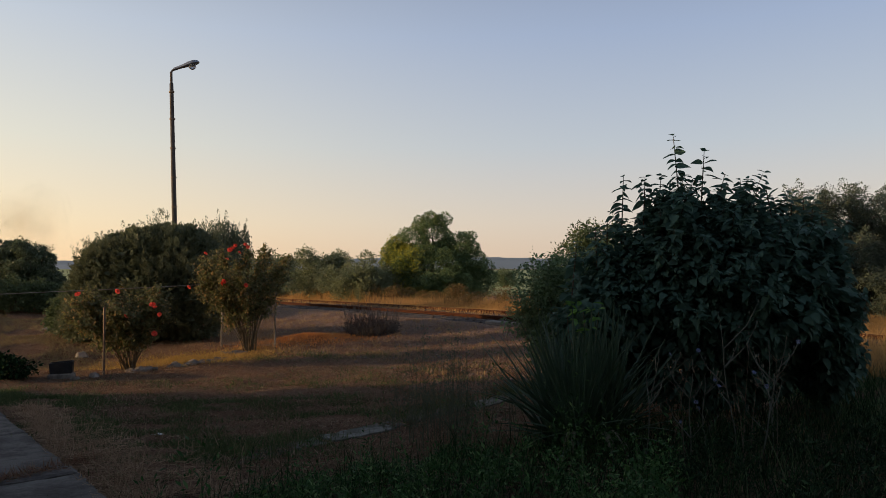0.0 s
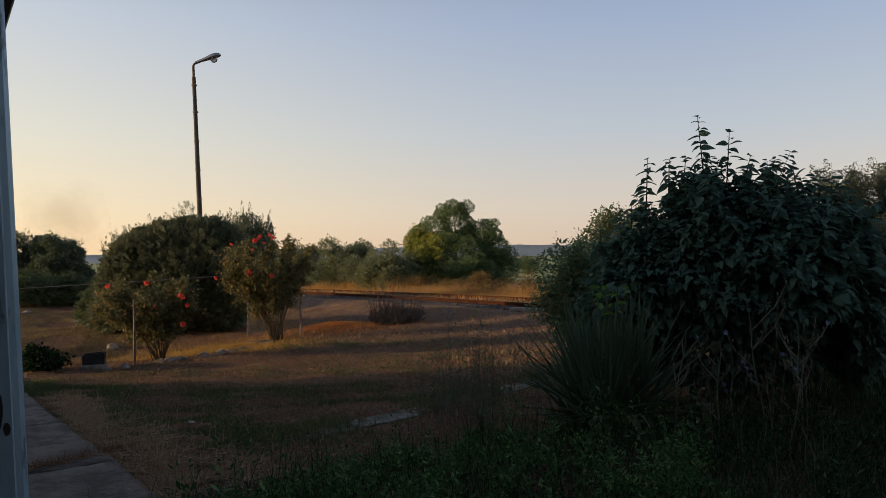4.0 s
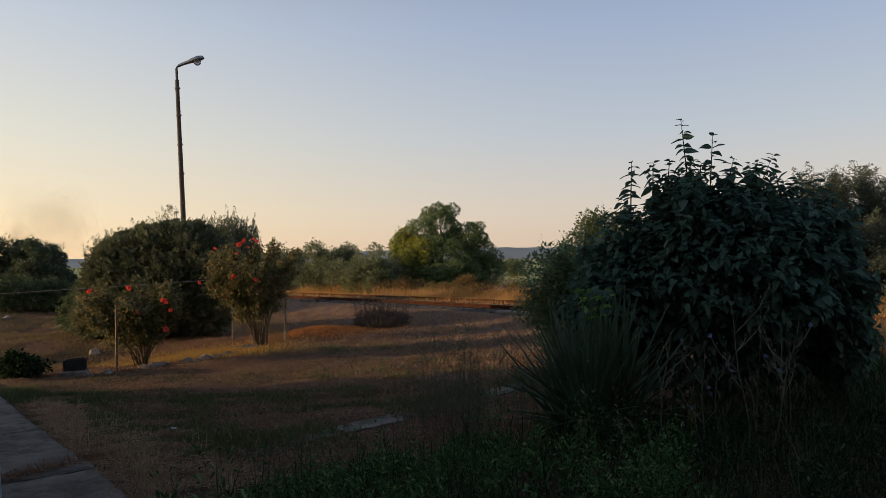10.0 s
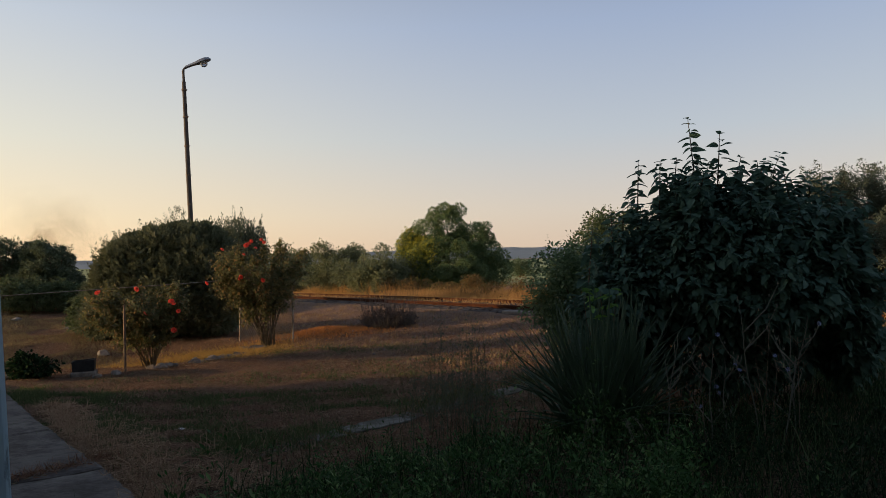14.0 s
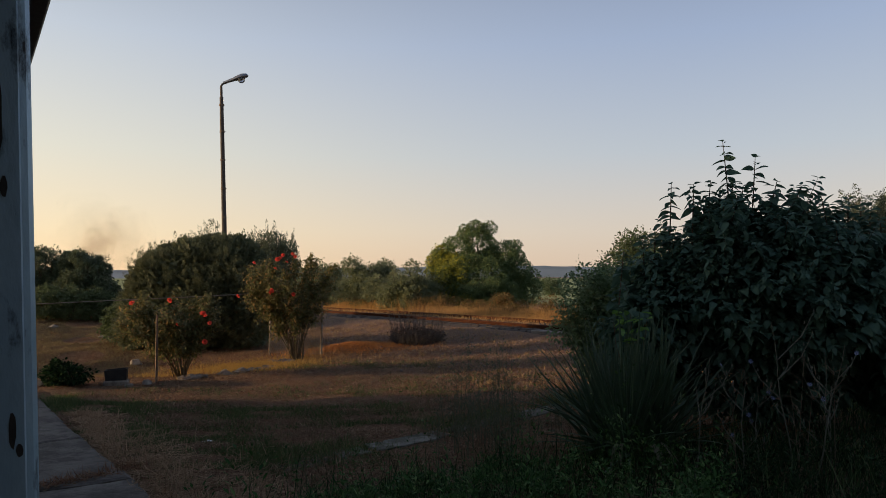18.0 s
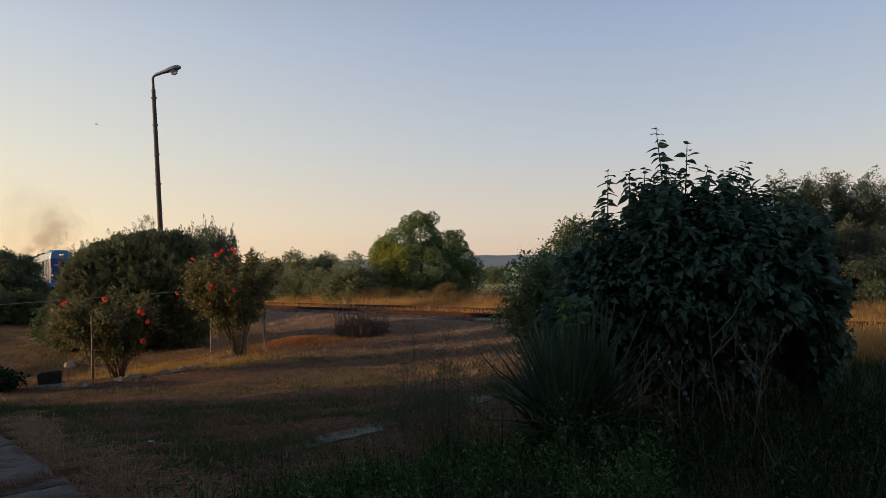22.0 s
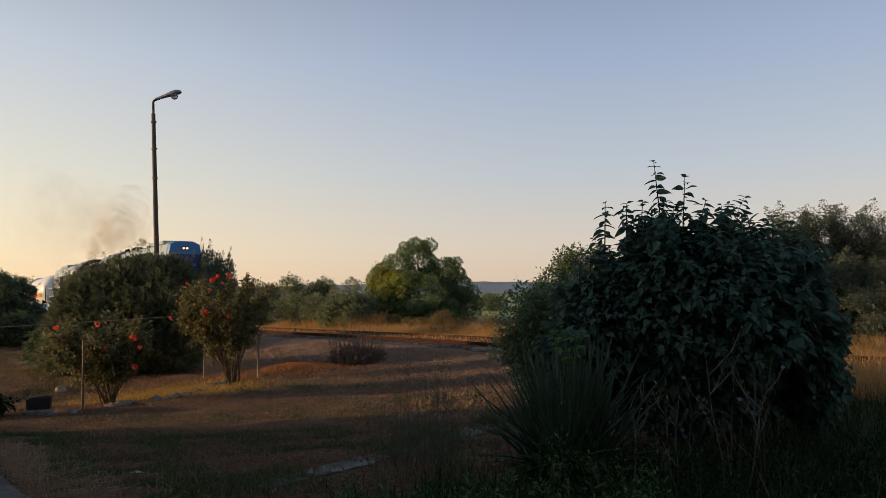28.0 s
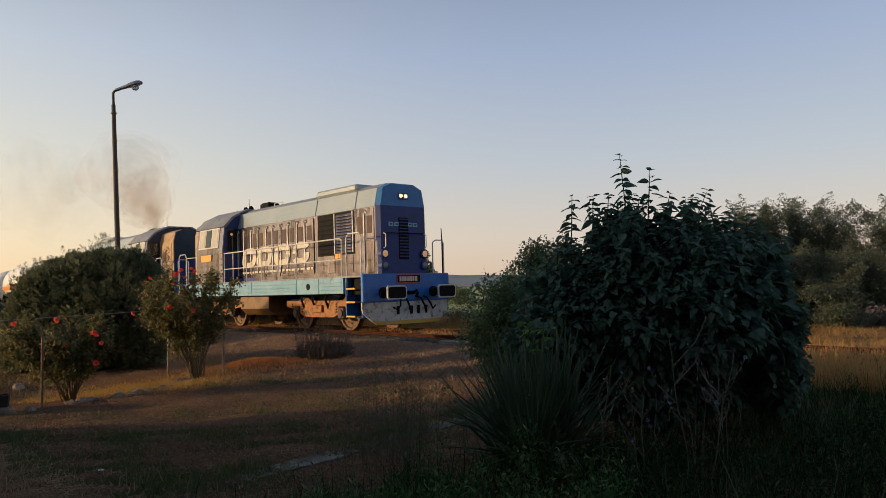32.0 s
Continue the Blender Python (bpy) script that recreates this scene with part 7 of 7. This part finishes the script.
        # navy wedge of paint towards the cab
        g = Geo().add([(-8.39, 0.858 * sgn, 1.54), (-6.9, 0.858 * sgn, 1.54), (-7.6, 0.858 * sgn, 2.3), (-8.1, 0.858 * sgn, 3.38), (-8.39, 0.858 * sgn, 3.38), (-8.39, 0.845 * sgn, 1.54), (-6.9, 0.845 * sgn, 1.54), (-7.6, 0.845 * sgn, 2.3), (-8.1, 0.845 * sgn, 3.38), (-8.39, 0.845 * sgn, 3.38)],
                      [(0, 1, 2, 3, 4), (9, 8, 7, 6, 5)] + [(i, i + 5, (i + 1) % 5 + 5, (i + 1) % 5) for i in range(5)])
        part("navy_wedge", g, P["navy"], hood, "dark blue paint field near the cab")
    # hood front
    def nose(z0, z1, y0, y1):
        return Geo().add([(-0.30, -y0, z0), (-0.16, -y0 + 0.07, z0), (-0.16, y0 - 0.07, z0), (-0.30, y0, z0), (-0.30, -y1, z1), (-0.16, -y1 + 0.07, z1), (-0.16, y1 - 0.07, z1), (-0.30, y1, z1)],
                         [(3, 2, 1, 0), (4, 5, 6, 7), (0, 1, 5, 4), (1, 2, 6, 5), (2, 3, 7, 6), (3, 0, 4, 7)])
    front = part("hood_front", nose(1.53, 3.42, 0.85, 0.85), P["navy"], root, "dark blue hood front")
    top = part("headlamp_band", nose(3.42, 3.90, 0.85, 0.755), P["header"], root, "lighter blue band with the headlamp")
    part("nose_cap", nose(3.90, 4.04, 0.755, 0.45), P["header"], root)
    part("centre_grille", Geo().box(-0.162, -0.145, -0.17, 0.17, 1.95, 3.10, 0.004), P["black"], front)
    for z in np.arange(2.02, 3.05, 0.085):
        part("slat", Geo().box(-0.148, -0.134, -0.15, 0.15, z, z + 0.03), P["navy"], front)
    part("lamp_housing", Geo().box(-0.170, -0.135, -0.17, 0.17, 3.61, 3.79, 0.01), P["navy"], top)
    for y in (-0.085, 0.085):
        part("headlamp", Geo().lathe([(0.055, 0), (0.05, 0.03), (0.025, 0.045)], (-0.138, y, 3.70), "x", 14), P["lamp_on"], top, "lit headlamp", True)
    for y in (-0.70, 0.70):
        for z, ma, r, lab in ((2.10, "lamp_dim", 0.10, "lit warm lamp"), (1.78, "lens", 0.095, "unlit lamp")):
            ring = part("lamp_ring", Geo().lathe([(r + 0.035, -0.12), (r + 0.035, 0.06), (r + 0.005, 0.075)], (-0.160, y, z), "x", 18), P["navy"], front, smooth=True)
            part("lamp_glass", Geo().lathe([(r, 0.0), (r * 0.75, 0.03), (r * 0.3, 0.045)], (-0.095, y, z), "x", 16), P[ma], ring, lab, True)
        part("grab_rail", Geo().tube([(-0.130, y * 1.02, 2.25), (-0.040, y * 1.02, 2.30), (-0.040, y * 1.02, 2.62), (-0.130, y * 1.02, 2.66)], 0.014, 6), P["rail"], front)
    part("grab_rail", Geo().tube([(-0.130, -0.62, 2.66), (-0.020, -0.6, 2.66), (-0.020, 0.6, 2.66), (-0.130, 0.62, 2.66)], 0.014, 6), P["black"], front)
    for k, y in enumerate((-0.44, -0.24, 0.24, 0.42)):
        part("front_emblem", Geo().box(-0.158, -0.150, y - 0.08, y + 0.08, 2.86, 2.97), P["sill"], front, "small pale emblem shape")
        part("front_emblem_hole", Geo().box(-0.152, -0.146, y - 0.04, y + 0.045, 2.895, 2.935), P["navy"], front)
    # roof gear
    fan = part("roof_fan_box", Geo().box(-3.6, -1.5, -0.62, 0.62, 3.97, 4.17, 0.05), P["cream"], root, "off-white fan housing on the roof")
    part("fan_grid", Geo().lathe([(0.5, 0.0), (0.5, 0.02)], (-2.5, 0, 4.165), "z", 20), P["black"], fan)
    part("exhaust", Geo().box(-7.75, -7.15, -0.3, 0.15, 3.97, 4.24, 0.03).box(-7.7, -7.2, -0.25, 0.10, 4.22, 4.27, 0.01), P["black"], root, "sooty exhaust outlet")
    part("roof_rail", Geo().tube([(-6.5, -0.42, 3.98), (-6.48, -0.42, 4.14), (-5.95, -0.42, 4.14), (-5.92, -0.42, 3.98)], 0.014, 5), P["rail"], root)
    for x in (-8.95, -8.55):
        part("horn", Geo().tube([(x - 0.1, -0.3, 4.02), (x, -0.3, 4.14), (x + 0.10, -0.3, 4.15), (x + 0.17, -0.3, 4.15)], [0.03, 0.035, 0.06, 0.10], 10), P["black"], root, smooth=True)
    part("antenna", Geo().tube([(-9.3, 0.1, 4.1), (-9.3, 0.1, 4.62)], [0.016, 0.006], 5), P["black"], root)
    # cab
    sec = [(-1.45, 1.53), (-1.45, 2.72), (-1.36, 3.50), (-1.05, 3.80), (-0.5, 4.07), (0.5, 4.07), (1.05, 3.80), (1.36, 3.50), (1.45, 2.72), (1.45, 1.53)]
    cab = part("cab", Geo().prism(sec, -10.42, -8.32), P["grey"], root, "silver-grey driving cab")
    rsec = [(-1.44, 3.47), (-1.10, 3.83), (-0.52, 4.11), (0.52, 4.11), (1.10, 3.83), (1.44, 3.47), (1.36, 3.44), (1.05, 3.78), (0.5, 4.05), (-0.5, 4.05), (-1.05, 3.78), (-1.36, 3.44)]
    part("cab_roof", Geo().prism(rsec, -10.52, -8.22), P["roof"], root, "grey cab roof")
    fs = [(y * 0.985, z if z > 1.6 else 1.54) for y, z in sec]
    part("cab_front", Geo().prism(fs, -8.33, -8.295), P["navy"], cab, "dark blue cab front wall")
    part("cab_rear", Geo().prism(fs, -10.445, -10.41), P["slate"], cab, "dark slate cab rear wall")
    for sgn in (-1, 1):
        for z in (1.72, 1.92, 2.12, 2.32, 2.52):
            part("cab_rib", Geo().box(-10.38, -8.38, min(1.445 * sgn, 1.47 * sgn), max(1.445 * sgn, 1.47 * sgn), z, z + 0.05, 0.005), P["grey"], cab)
        part("cab_plate", Geo().box(-9.95, -9.15, min(1.46 * sgn, 1.482 * sgn), max(1.46 * sgn, 1.482 * sgn), 2.30, 2.52), P["orange"], cab, "orange lettered plate")
        lean = math.degrees(math.atan2(0.09, 0.78)) * sgn
        win = part("cab_window", Geo().box(-0.80, 0.80, -0.02, 0.02, -0.36, 0.36, 0.01), P["rail"], cab, "three-part side window", m=pose(-9.42, 1.412 * sgn, 3.10, lean, 0, 0))
        for x0, x1, ma, lab in ((-0.74, -0.27, "blind", "pale drawn window blind"), (-0.21, 0.22, "glass", "open dark window"), (0.28, 0.74, "blind", "pale drawn window blind")):
            part("pane", Geo().box(x0, x1, -0.032, 0.032, -0.31, 0.31, 0.004), P[ma], win, lab)
        part("front_window", Geo().box(-8.30, -8.27, min(0.90 * sgn, 1.30 * sgn), max(0.90 * sgn, 1.30 * sgn), 2.55, 3.40, 0.008), P["glass"], cab)
        part("rear_window", Geo().box(-10.47, -10.44, min(0.90 * sgn, 1.30 * sgn), max(0.90 * sgn, 1.30 * sgn), 2.55, 3.40, 0.008), P["glass"], cab)
        part("cab_lamp", Geo().lathe([(0.05, 0), (0.03, 0.03)], (-8.27, 1.12 * sgn, 3.2), "x", 10), P["lamp_dim"], cab, "small lit lamp", True)
    # the short hood's tan is cream with the low sun's warmth added
    rh = part("rear_hood", Geo().prism([(-0.85, 1.53), (-0.85, 3.40), (-0.76, 3.74), (-0.5, 3.86), (0.5, 3.86), (0.76, 3.74), (0.85, 3.40), (0.85, 1.53)], -11.9, -10.42), P["tan"], root, "weathered short hood, warm sunlight in its colour")
    part("end_panel", Geo().box(-11.975, -11.962, -0.80, 0.80, 1.60, 2.62, 0.004), P["navy"], rh, "dark blue panel on the end")
    part("rear_face", Geo().prism([(-0.84, 1.54), (-0.84, 3.39), (-0.75, 3.73), (-0.49, 3.85), (0.49, 3.85), (0.75, 3.73), (0.84, 3.39), (0.84, 1.54)], -11.96, -11.89), P["slate"], rh, "dark slate end of the short hood")
    for k, y in enumerate((-0.44, -0.22, 0.22, 0.42)):
        part("end_emblem", Geo().box(-11.972, -11.958, y - 0.08, y + 0.08, 2.36, 2.48), P["sill"], rh, "small pale emblem shape")
    for y in (-0.70, 0.70):
        part("end_lamp", Geo().lathe([(0.11, -0.05), (0.11, 0.02)], (-11.97, y, 1.9), "x", 14), P["lens"], rh, "unlit lamp", True)
    for sgn in (-1, 1):
        dr = part("short_hood_door", Geo().box(-11.75, -10.75, min(0.85 * sgn, 0.87 * sgn), max(0.85 * sgn, 0.87 * sgn), 1.6, 3.3, 0.006), P["tan"], rh, "weathered cream door of the short hood, sunlight in its colour")
        part("grille", Geo().box(-11.2, -10.85, min(0.86 * sgn, 0.885 * sgn), max(0.86 * sgn, 0.885 * sgn), 2.5, 2.95, 0.004), P["grille"], dr)
    # handrails along the walkways
    for sgn in (-1, 1):
        y = 1.41 * sgn
        posts = (-8.25, -7.6, -6.65, -5.6, -4.55, -3.5, -2.4, -1.12)
        rail = part("handrail", Geo().tube([(-8.25, y, 2.52), (-5.0, y, 2.54), (-1.2, y, 2.56), (-1.12, y, 2.50)], 0.020, 7), P["rail"], root, "pale grey walkway handrail", True)
        part("mid_rail", Geo().tube([(-8.25, y, 1.98), (-1.12, y, 1.98)], 0.016, 6), P["rail"], rail)
        for x in posts:
            part("rail_post", Geo().tube([(x, y, 1.5), (x, y, 2.54)], 0.018, 6), P["rail"], rail)
        for x0, x1 in ((-0.90, -0.22), (-12.1, -11.45)):
            if sgn > 0 and x0 > -1:
                part("marker_pole", Geo().tube([(-0.14, y, 1.5), (-0.14, y, 2.3), (-0.15, y - 0.02, 2.86)], [0.030, 0.026, 0.012], 7), P["black"], root, "slender dark marker pole", True)
                continue
            part("entry_rail", Geo().tube([(x0, y, 1.0), (x0, y, 2.55), (x0 + 0.1, y, 2.66), (x1 - 0.1, y, 2.66), (x1, y, 2.55), (x1, y, 1.0)], 0.020, 7), P["rail"], root, "pale grey entry handrail", True)
        part("rear_rail", Geo().tube([(-11.4, y, 1.5), (-11.4, y, 2.5), (-10.6, y, 2.5)], 0.018, 6), P["rail"], root, smooth=True)
    for x, way in ((-0.08, 1), (-12.25, -1)):
        for y in (-0.98, 0.98):
            part("end_rail", Geo().tube([(x, y, 1.55), (x, y, 2.42), (x, y * 1.12, 2.5), (x, y * 1.36, 2.5), (x, y * 1.42, 2.42), (x, y * 1.42, 1.55)], 0.018, 6), P["rail"], root, smooth=True)
    # under the frame
    part("fuel_tank", Geo().prism([(-1.22, 0.62), (-1.22, 1.02), (1.22, 1.02), (1.22, 0.62), (1.0, 0.42), (-1.0, 0.42)], -7.45, -5.55), P["fuel"], root, "grimy ochre fuel tank")
    part("air_tank", Geo().lathe([(0.05, -0.75), (0.20, -0.68), (0.20, 0.68), (0.05, 0.75)], (-4.75, -0.45, 0.78), "x", 14), P["black"], root, smooth=True)
    for x in (-3.5, -2.9, -2.2):
        part("sand_pipe", Geo().tube([(x, -1.2, 1.05), (x - 0.1, -1.2, 0.9), (x - 0.18, -1.0, 0.5)], 0.03, 6), P["black"], root, smooth=True)
    bogie(root, -2.83, sets, P["ochre"])
    bogie(root, -9.53, sets, P["ochre"])
    return root


WAGON = 19.4  # length of a tank wagon over its end beams


def build_wagon(sets):
    root = thing("tank_wagon", "white railway tank wagon with an orange stripe", "tank wagon", group="tank wagons of the train")
    part("frame", Geo().box(-WAGON, 0, -0.25, 0.25, 0.95, 1.25).box(-WAGON, 0.2 - WAGON, -1.3, 1.3, 0.88, 1.3).box(-0.2, 0, -1.3, 1.3, 0.88, 1.3), P["black"], root)
    for sgn in (-1, 1):
        part("side_sill", Geo().box(0.2 - WAGON, -0.2, 1.22 * sgn - 0.05, 1.22 * sgn + 0.05, 1.02, 1.24), P["black"], root)
    r, z = 1.30, 2.52
    ends = [(0.12, 0.75 - WAGON), (0.65, 0.8 - WAGON), (1.0, 0.92 - WAGON), (1.21, 1.15 - WAGON), (r, 1.5 - WAGON), (r, -1.5), (1.21, -1.15), (1.0, -0.92), (0.65, -0.8), (0.12, -0.75)]
    tank = part("tank", Geo().lathe(ends, (0, 0, z), "x", 40), P["tank"], root, "white cylindrical tank with dished ends", True)
    for sgn in (-1, 1):
        g = Geo()
        n = 6
        for k in range(n + 1):
            a = radians(-19 + 13 * k / n)
            for x in (1.3 - WAGON, -1.3):
                g.v.append((x, sgn * (r + 0.006) * math.cos(a), z + (r + 0.006) * math.sin(a)))
        g.f = [(2 * k, 2 * k + 1, 2 * k + 3, 2 * k + 2) for k in range(n)]
        part("stripe", g, P["stripe"], tank, "orange stripe round the tank")
        for k, (x0, w) in enumerate(((-3.4, 0.34), (-3.0, 0.22), (-2.7, 0.26), (-2.38, 0.2))):
            g = Geo()
            for x in (x0, x0 + w):
                for a in (radians(24), radians(34)):
                    g.v.append((x, sgn * (r + 0.006) * math.cos(a), z + (r + 0.006) * math.sin(a)))
            g.f = [(0, 2, 3, 1)]
            part("emblem_bar", g, P["red"], tank, "dull red emblem bar")
    for x in (1.1 - WAGON, 4.3 - WAGON, -4.6, -1.1):
        part("saddle", Geo().prism([(-1.3, 1.2), (1.3, 1.2), (1.18, 1.85), (0.6, 1.42), (-0.6, 1.42), (-1.18, 1.85)], x - 0.1, x + 0.1), P["black"], root)
    part("dome", Geo().lathe([(0.34, 0), (0.34, 0.16), (0.25, 0.2)], (-WAGON / 2, 0, z + r - 0.04), "z", 18), P["tank"], root, smooth=True)
    part("catwalk", Geo().box(-WAGON / 2 - 1.8, -WAGON / 2 + 1.8, -0.6, -0.36, z + r - 0.08, z + r - 0.04).box(-WAGON / 2 - 1.8, -WAGON / 2 + 1.8, 0.36, 0.6, z + r - 0.08, z + r - 0.04), P["roof"], root)
    for y in (-0.2, 0.2):
        part("ladder_rail", Geo().tube([(-0.55, y, 1.1), (-0.55, y, 3.8)], 0.02, 5), P["rail"], root)
    for k in range(8):
        part("ladder_rung", Geo().tube([(-0.55, -0.2, 1.35 + 0.3 * k), (-0.55, 0.2, 1.35 + 0.3 * k)], 0.014, 5), P["rail"], root)
    for x, way in ((0.0, 1), (-WAGON, -1)):
        buffer_gear(root, x, way)
    bogie(root, -2.4, sets, P["black"], 0.9, 0.46)
    bogie(root, 2.4 - WAGON, sets, P["black"], 0.9, 0.46)
    return root


# ---- a swallow that darts past ----
def build_bird():
    root = thing("swallow", "small dark swallow in fast flight", "bird")
    part("body", Geo().lathe([(0.004, -0.09), (0.016, -0.06), (0.024, -0.01), (0.020, 0.04), (0.012, 0.065), (0.003, 0.085)], (0, 0, 0), "x", 8), M["dark"], root, smooth=True)
    for sgn in (-1, 1):
        g = Geo().add([(0.045, 0.01 * sgn, 0.004), (0.035, 0.08 * sgn, 0.03), (-0.045, 0.17 * sgn, 0.02), (-0.01, 0.08 * sgn, 0.022), (-0.01, 0.01 * sgn, 0.0)], [(0, 1, 3, 4), (1, 2, 3)])
        part("wing", g, M["dark"], root)
    part("tail", Geo().add([(-0.07, 0, 0), (-0.16, 0.03, 0), (-0.11, 0, 0.004), (-0.16, -0.03, 0)], [(0, 1, 2), (0, 2, 3)]), M["dark"], root)
    return root


BIRD = build_bird()


# ---- exhaust smoke ----
def smoke_material(name, density):
    ma, nt, b = nodes_of(name)
    nt.nodes.remove(b)
    tr, df, ms = nt.nodes.new("ShaderNodeBsdfTransparent"), nt.nodes.new("ShaderNodeBsdfDiffuse"), nt.nodes.new("ShaderNodeMixShader")
    df.inputs[0].default_value = (0.74, 0.46, 0.23, 1)
    n = noise_node(nt, 1.3, 4, 0.6)
    r = ramp(nt, n.outputs[0], [(0.34, (0.0, 0.0, 0.0)), (0.72, (density, density, density))])
    nt.links.new(r.outputs[0], ms.inputs[0])
    nt.links.new(tr.outputs[0], ms.inputs[1])
    nt.links.new(df.outputs[0], ms.inputs[2])
    nt.links.new(ms.outputs[0], nt.nodes["Material Output"].inputs[0])
    return ma


DENSE, SMOKE, FAINT = smoke_material("dark_brown_smoke", 0.10), smoke_material("thin_brown_smoke", 0.040), smoke_material("faint_brown_smoke", 0.014)
scene.cycles.transparent_max_bounces = 192


def puff_mesh(seed, material):
    """A puff of smoke: nested uneven shells, so that it thins out towards its edge."""
    rng = np.random.default_rng(seed)
    bm = bmesh.new()
    for r in (0.36, 0.62, 0.84, 1.0):
        made = bmesh.ops.create_icosphere(bm, subdivisions=3, radius=r)["verts"]
        ph = rng.uniform(0, 6.28, 4)
        for v in made:
            d = v.co.normalized()
            v.co *= 1 + 0.16 * math.sin(3.1 * d.x + ph[0]) * math.cos(2.7 * d.y + ph[1]) + 0.10 * math.sin(5.3 * d.z + ph[2] + 2 * d.x)
    me = bpy.data.meshes.new("puff")
    bm.to_mesh(me)
    bm.free()
    me.shade_smooth()
    me.materials.append(material)
    return me


def build_smoke(label, puffs, seed, material):
    root = thing("smoke", label, "smoke")
    made = []
    for k, (x, y, z, r) in enumerate(puffs):
        ob = part("puff", puff_mesh(seed + k, DENSE if r < 0.75 else material), None, root)
        ob.scale = (r, r, r * 1.1)
        made.append((ob, Vector((x, y, z))))
    return root, made


SETS = []
TRAIN, OFFSET = [], []
for builder, off in ((build_loco, 0.0), (build_loco, -25.96), (build_wagon, 27.2), (build_wagon, 27.2 + WAGON + 1.2), (build_wagon, 27.2 + 2 * WAGON + 2.4)):
    sets = []
    TRAIN.append(builder(sets))
    OFFSET.append(off)
    SETS.append(sets)
rng_s = np.random.default_rng(71)
FRESH = []
for k in range(9):
    q = k / 8
    FRESH.append((rng_s.normal(0, 0.1 + 0.6 * q), rng_s.normal(0, 0.1 + 0.6 * q), 0.20 + 2.5 * q ** 0.85 + rng_s.normal(0, 0.3 * q), 0.34 + 1.7 * q))
PLUME, PLUME_PUFFS = build_smoke("thin brown exhaust smoke over the second locomotive", FRESH, 700, SMOKE)
OLD = [(rng_s.normal(0, 2.5), rng_s.normal(0, 2.0), rng_s.normal(0, 1.8), rng_s.uniform(2.4, 4.4)) for k in range(9)]
DRIFT, DRIFT_PUFFS = build_smoke("faint old smoke drifting over the trees", OLD, 760, FAINT)


def motions():
    line = [float(t) for t in range(33)]

    def car_pose(s, way):
        """A vehicle whose end stands at s; the rest of it lies behind (way -1) or ahead (way 1)."""
        a, b = on_track(s), on_track(s + 12.0 * way)
        x = (a - b).normalized()
        y = Vector((0, 0, 1)).cross(x).normalized()
        m = Matrix((x, y, x.cross(y))).transposed().to_4x4()
        m.translation = a
        return m

    for car, off, sets in zip(TRAIN, OFFSET, SETS):
        back = off < 0  # the second locomotive runs hood last
        walk(car, [(t, car_pose(train_s(t) - abs(off), 1 if back else -1)) for t in line])
        if off > 30:
            continue
        for ax, x, r in sets:
            turn = SPEED / r
            n = math.ceil(32.0 * turn / 1.25)
            walk(ax, [(32.0 * k / n, Matrix.Translation((x, 0, r)) @ Matrix.Rotation((-turn if back else turn) * 32.0 * k / n, 4, "Y")) for k in range(n + 1)])
    # the swallow crosses the view once and flies away
    rows = []
    for t, az, el, d in ((0.0, 52.0, 8.0, 13.0), (0.3, 24.2, 7.6, 13.0), (0.6, -4.6, 3.2, 13.0), (0.9, -38.0, 2.5, 16.0), (2.0, -21.9, 3.9, 45.0), (4.0, -75.0, 6.0, 60.0), (20.5, -60.0, 14.0, 70.0), (22.0, -23.3, 10.7, 50.0), (25.0, -7.4, 3.9, 55.0), (27.0, 4.0, 1.2, 90.0), (32.0, 30.0, 2.0, 400.0)):
        rows.append((t, Matrix.Translation((d * math.sin(radians(az)), d * math.cos(radians(az)), 1.6 + d * math.tan(radians(el)))) @ pose(0, 0, 0, 8, 0, 180 - 0.4 * az)))
    walk(BIRD, rows)
    # the smoke goes along with the second locomotive's stack, and each puff swells away behind it
    stack = 13.6 + 4.95
    walk(PLUME, [(t, Matrix.Translation(on_track(train_s(t) - stack) + Vector((0, 0, 4.2))) @ pose(0, 0, 0, 0, 0, HEADING)) for t in line])
    for k, (ob, p) in enumerate(PLUME_PUFFS):
        rows = []
        q = k / (len(PLUME_PUFFS) - 1)
        for t in np.arange(0, 32.1, 1.0):
            w = 0.05 * k * math.sin(t * 0.9 + k)
            side = float(3.4 * (1 - step(27.0, 31.0, t)))  # the breeze carries the smoke aside, then behind
            rows.append((float(t), Matrix.Translation(p + Vector((w - (3.0 - 0.6 * side) * q ** 1.2, 0.03 * k * math.cos(t * 0.7 + k) + side * q ** 1.3, 0.03 * k * math.sin(t * 0.6 + 2 * k)))) @ pose(0, 0, 0, 6 * t, 0, 9 * t + 40 * k)))
        walk(ob, rows)
    walk(DRIFT, [(0.0, pose(-53, 98, 7.0)), (8.0, pose(-50.5, 98, 7.4)), (14.0, pose(-51, 98, 6.4)), (18.0, pose(-49.5, 98, 6.4)), (24.0, pose(-49, 99, 9.5)), (28.0, pose(-45.5, 100, 12.0)), (32.0, pose(-43.5, 101, 15.0))])
    for k, (ob, p) in enumerate(DRIFT_PUFFS):
        walk(ob, [(float(t), Matrix.Translation(p + Vector((0.06 * t * math.sin(k), 0, 0.10 * t * math.cos(2 * k)))) @ pose(0, 0, 0, 0, 0, 3 * t + 50 * k)) for t in (0, 8, 16, 24, 32)])


motions()
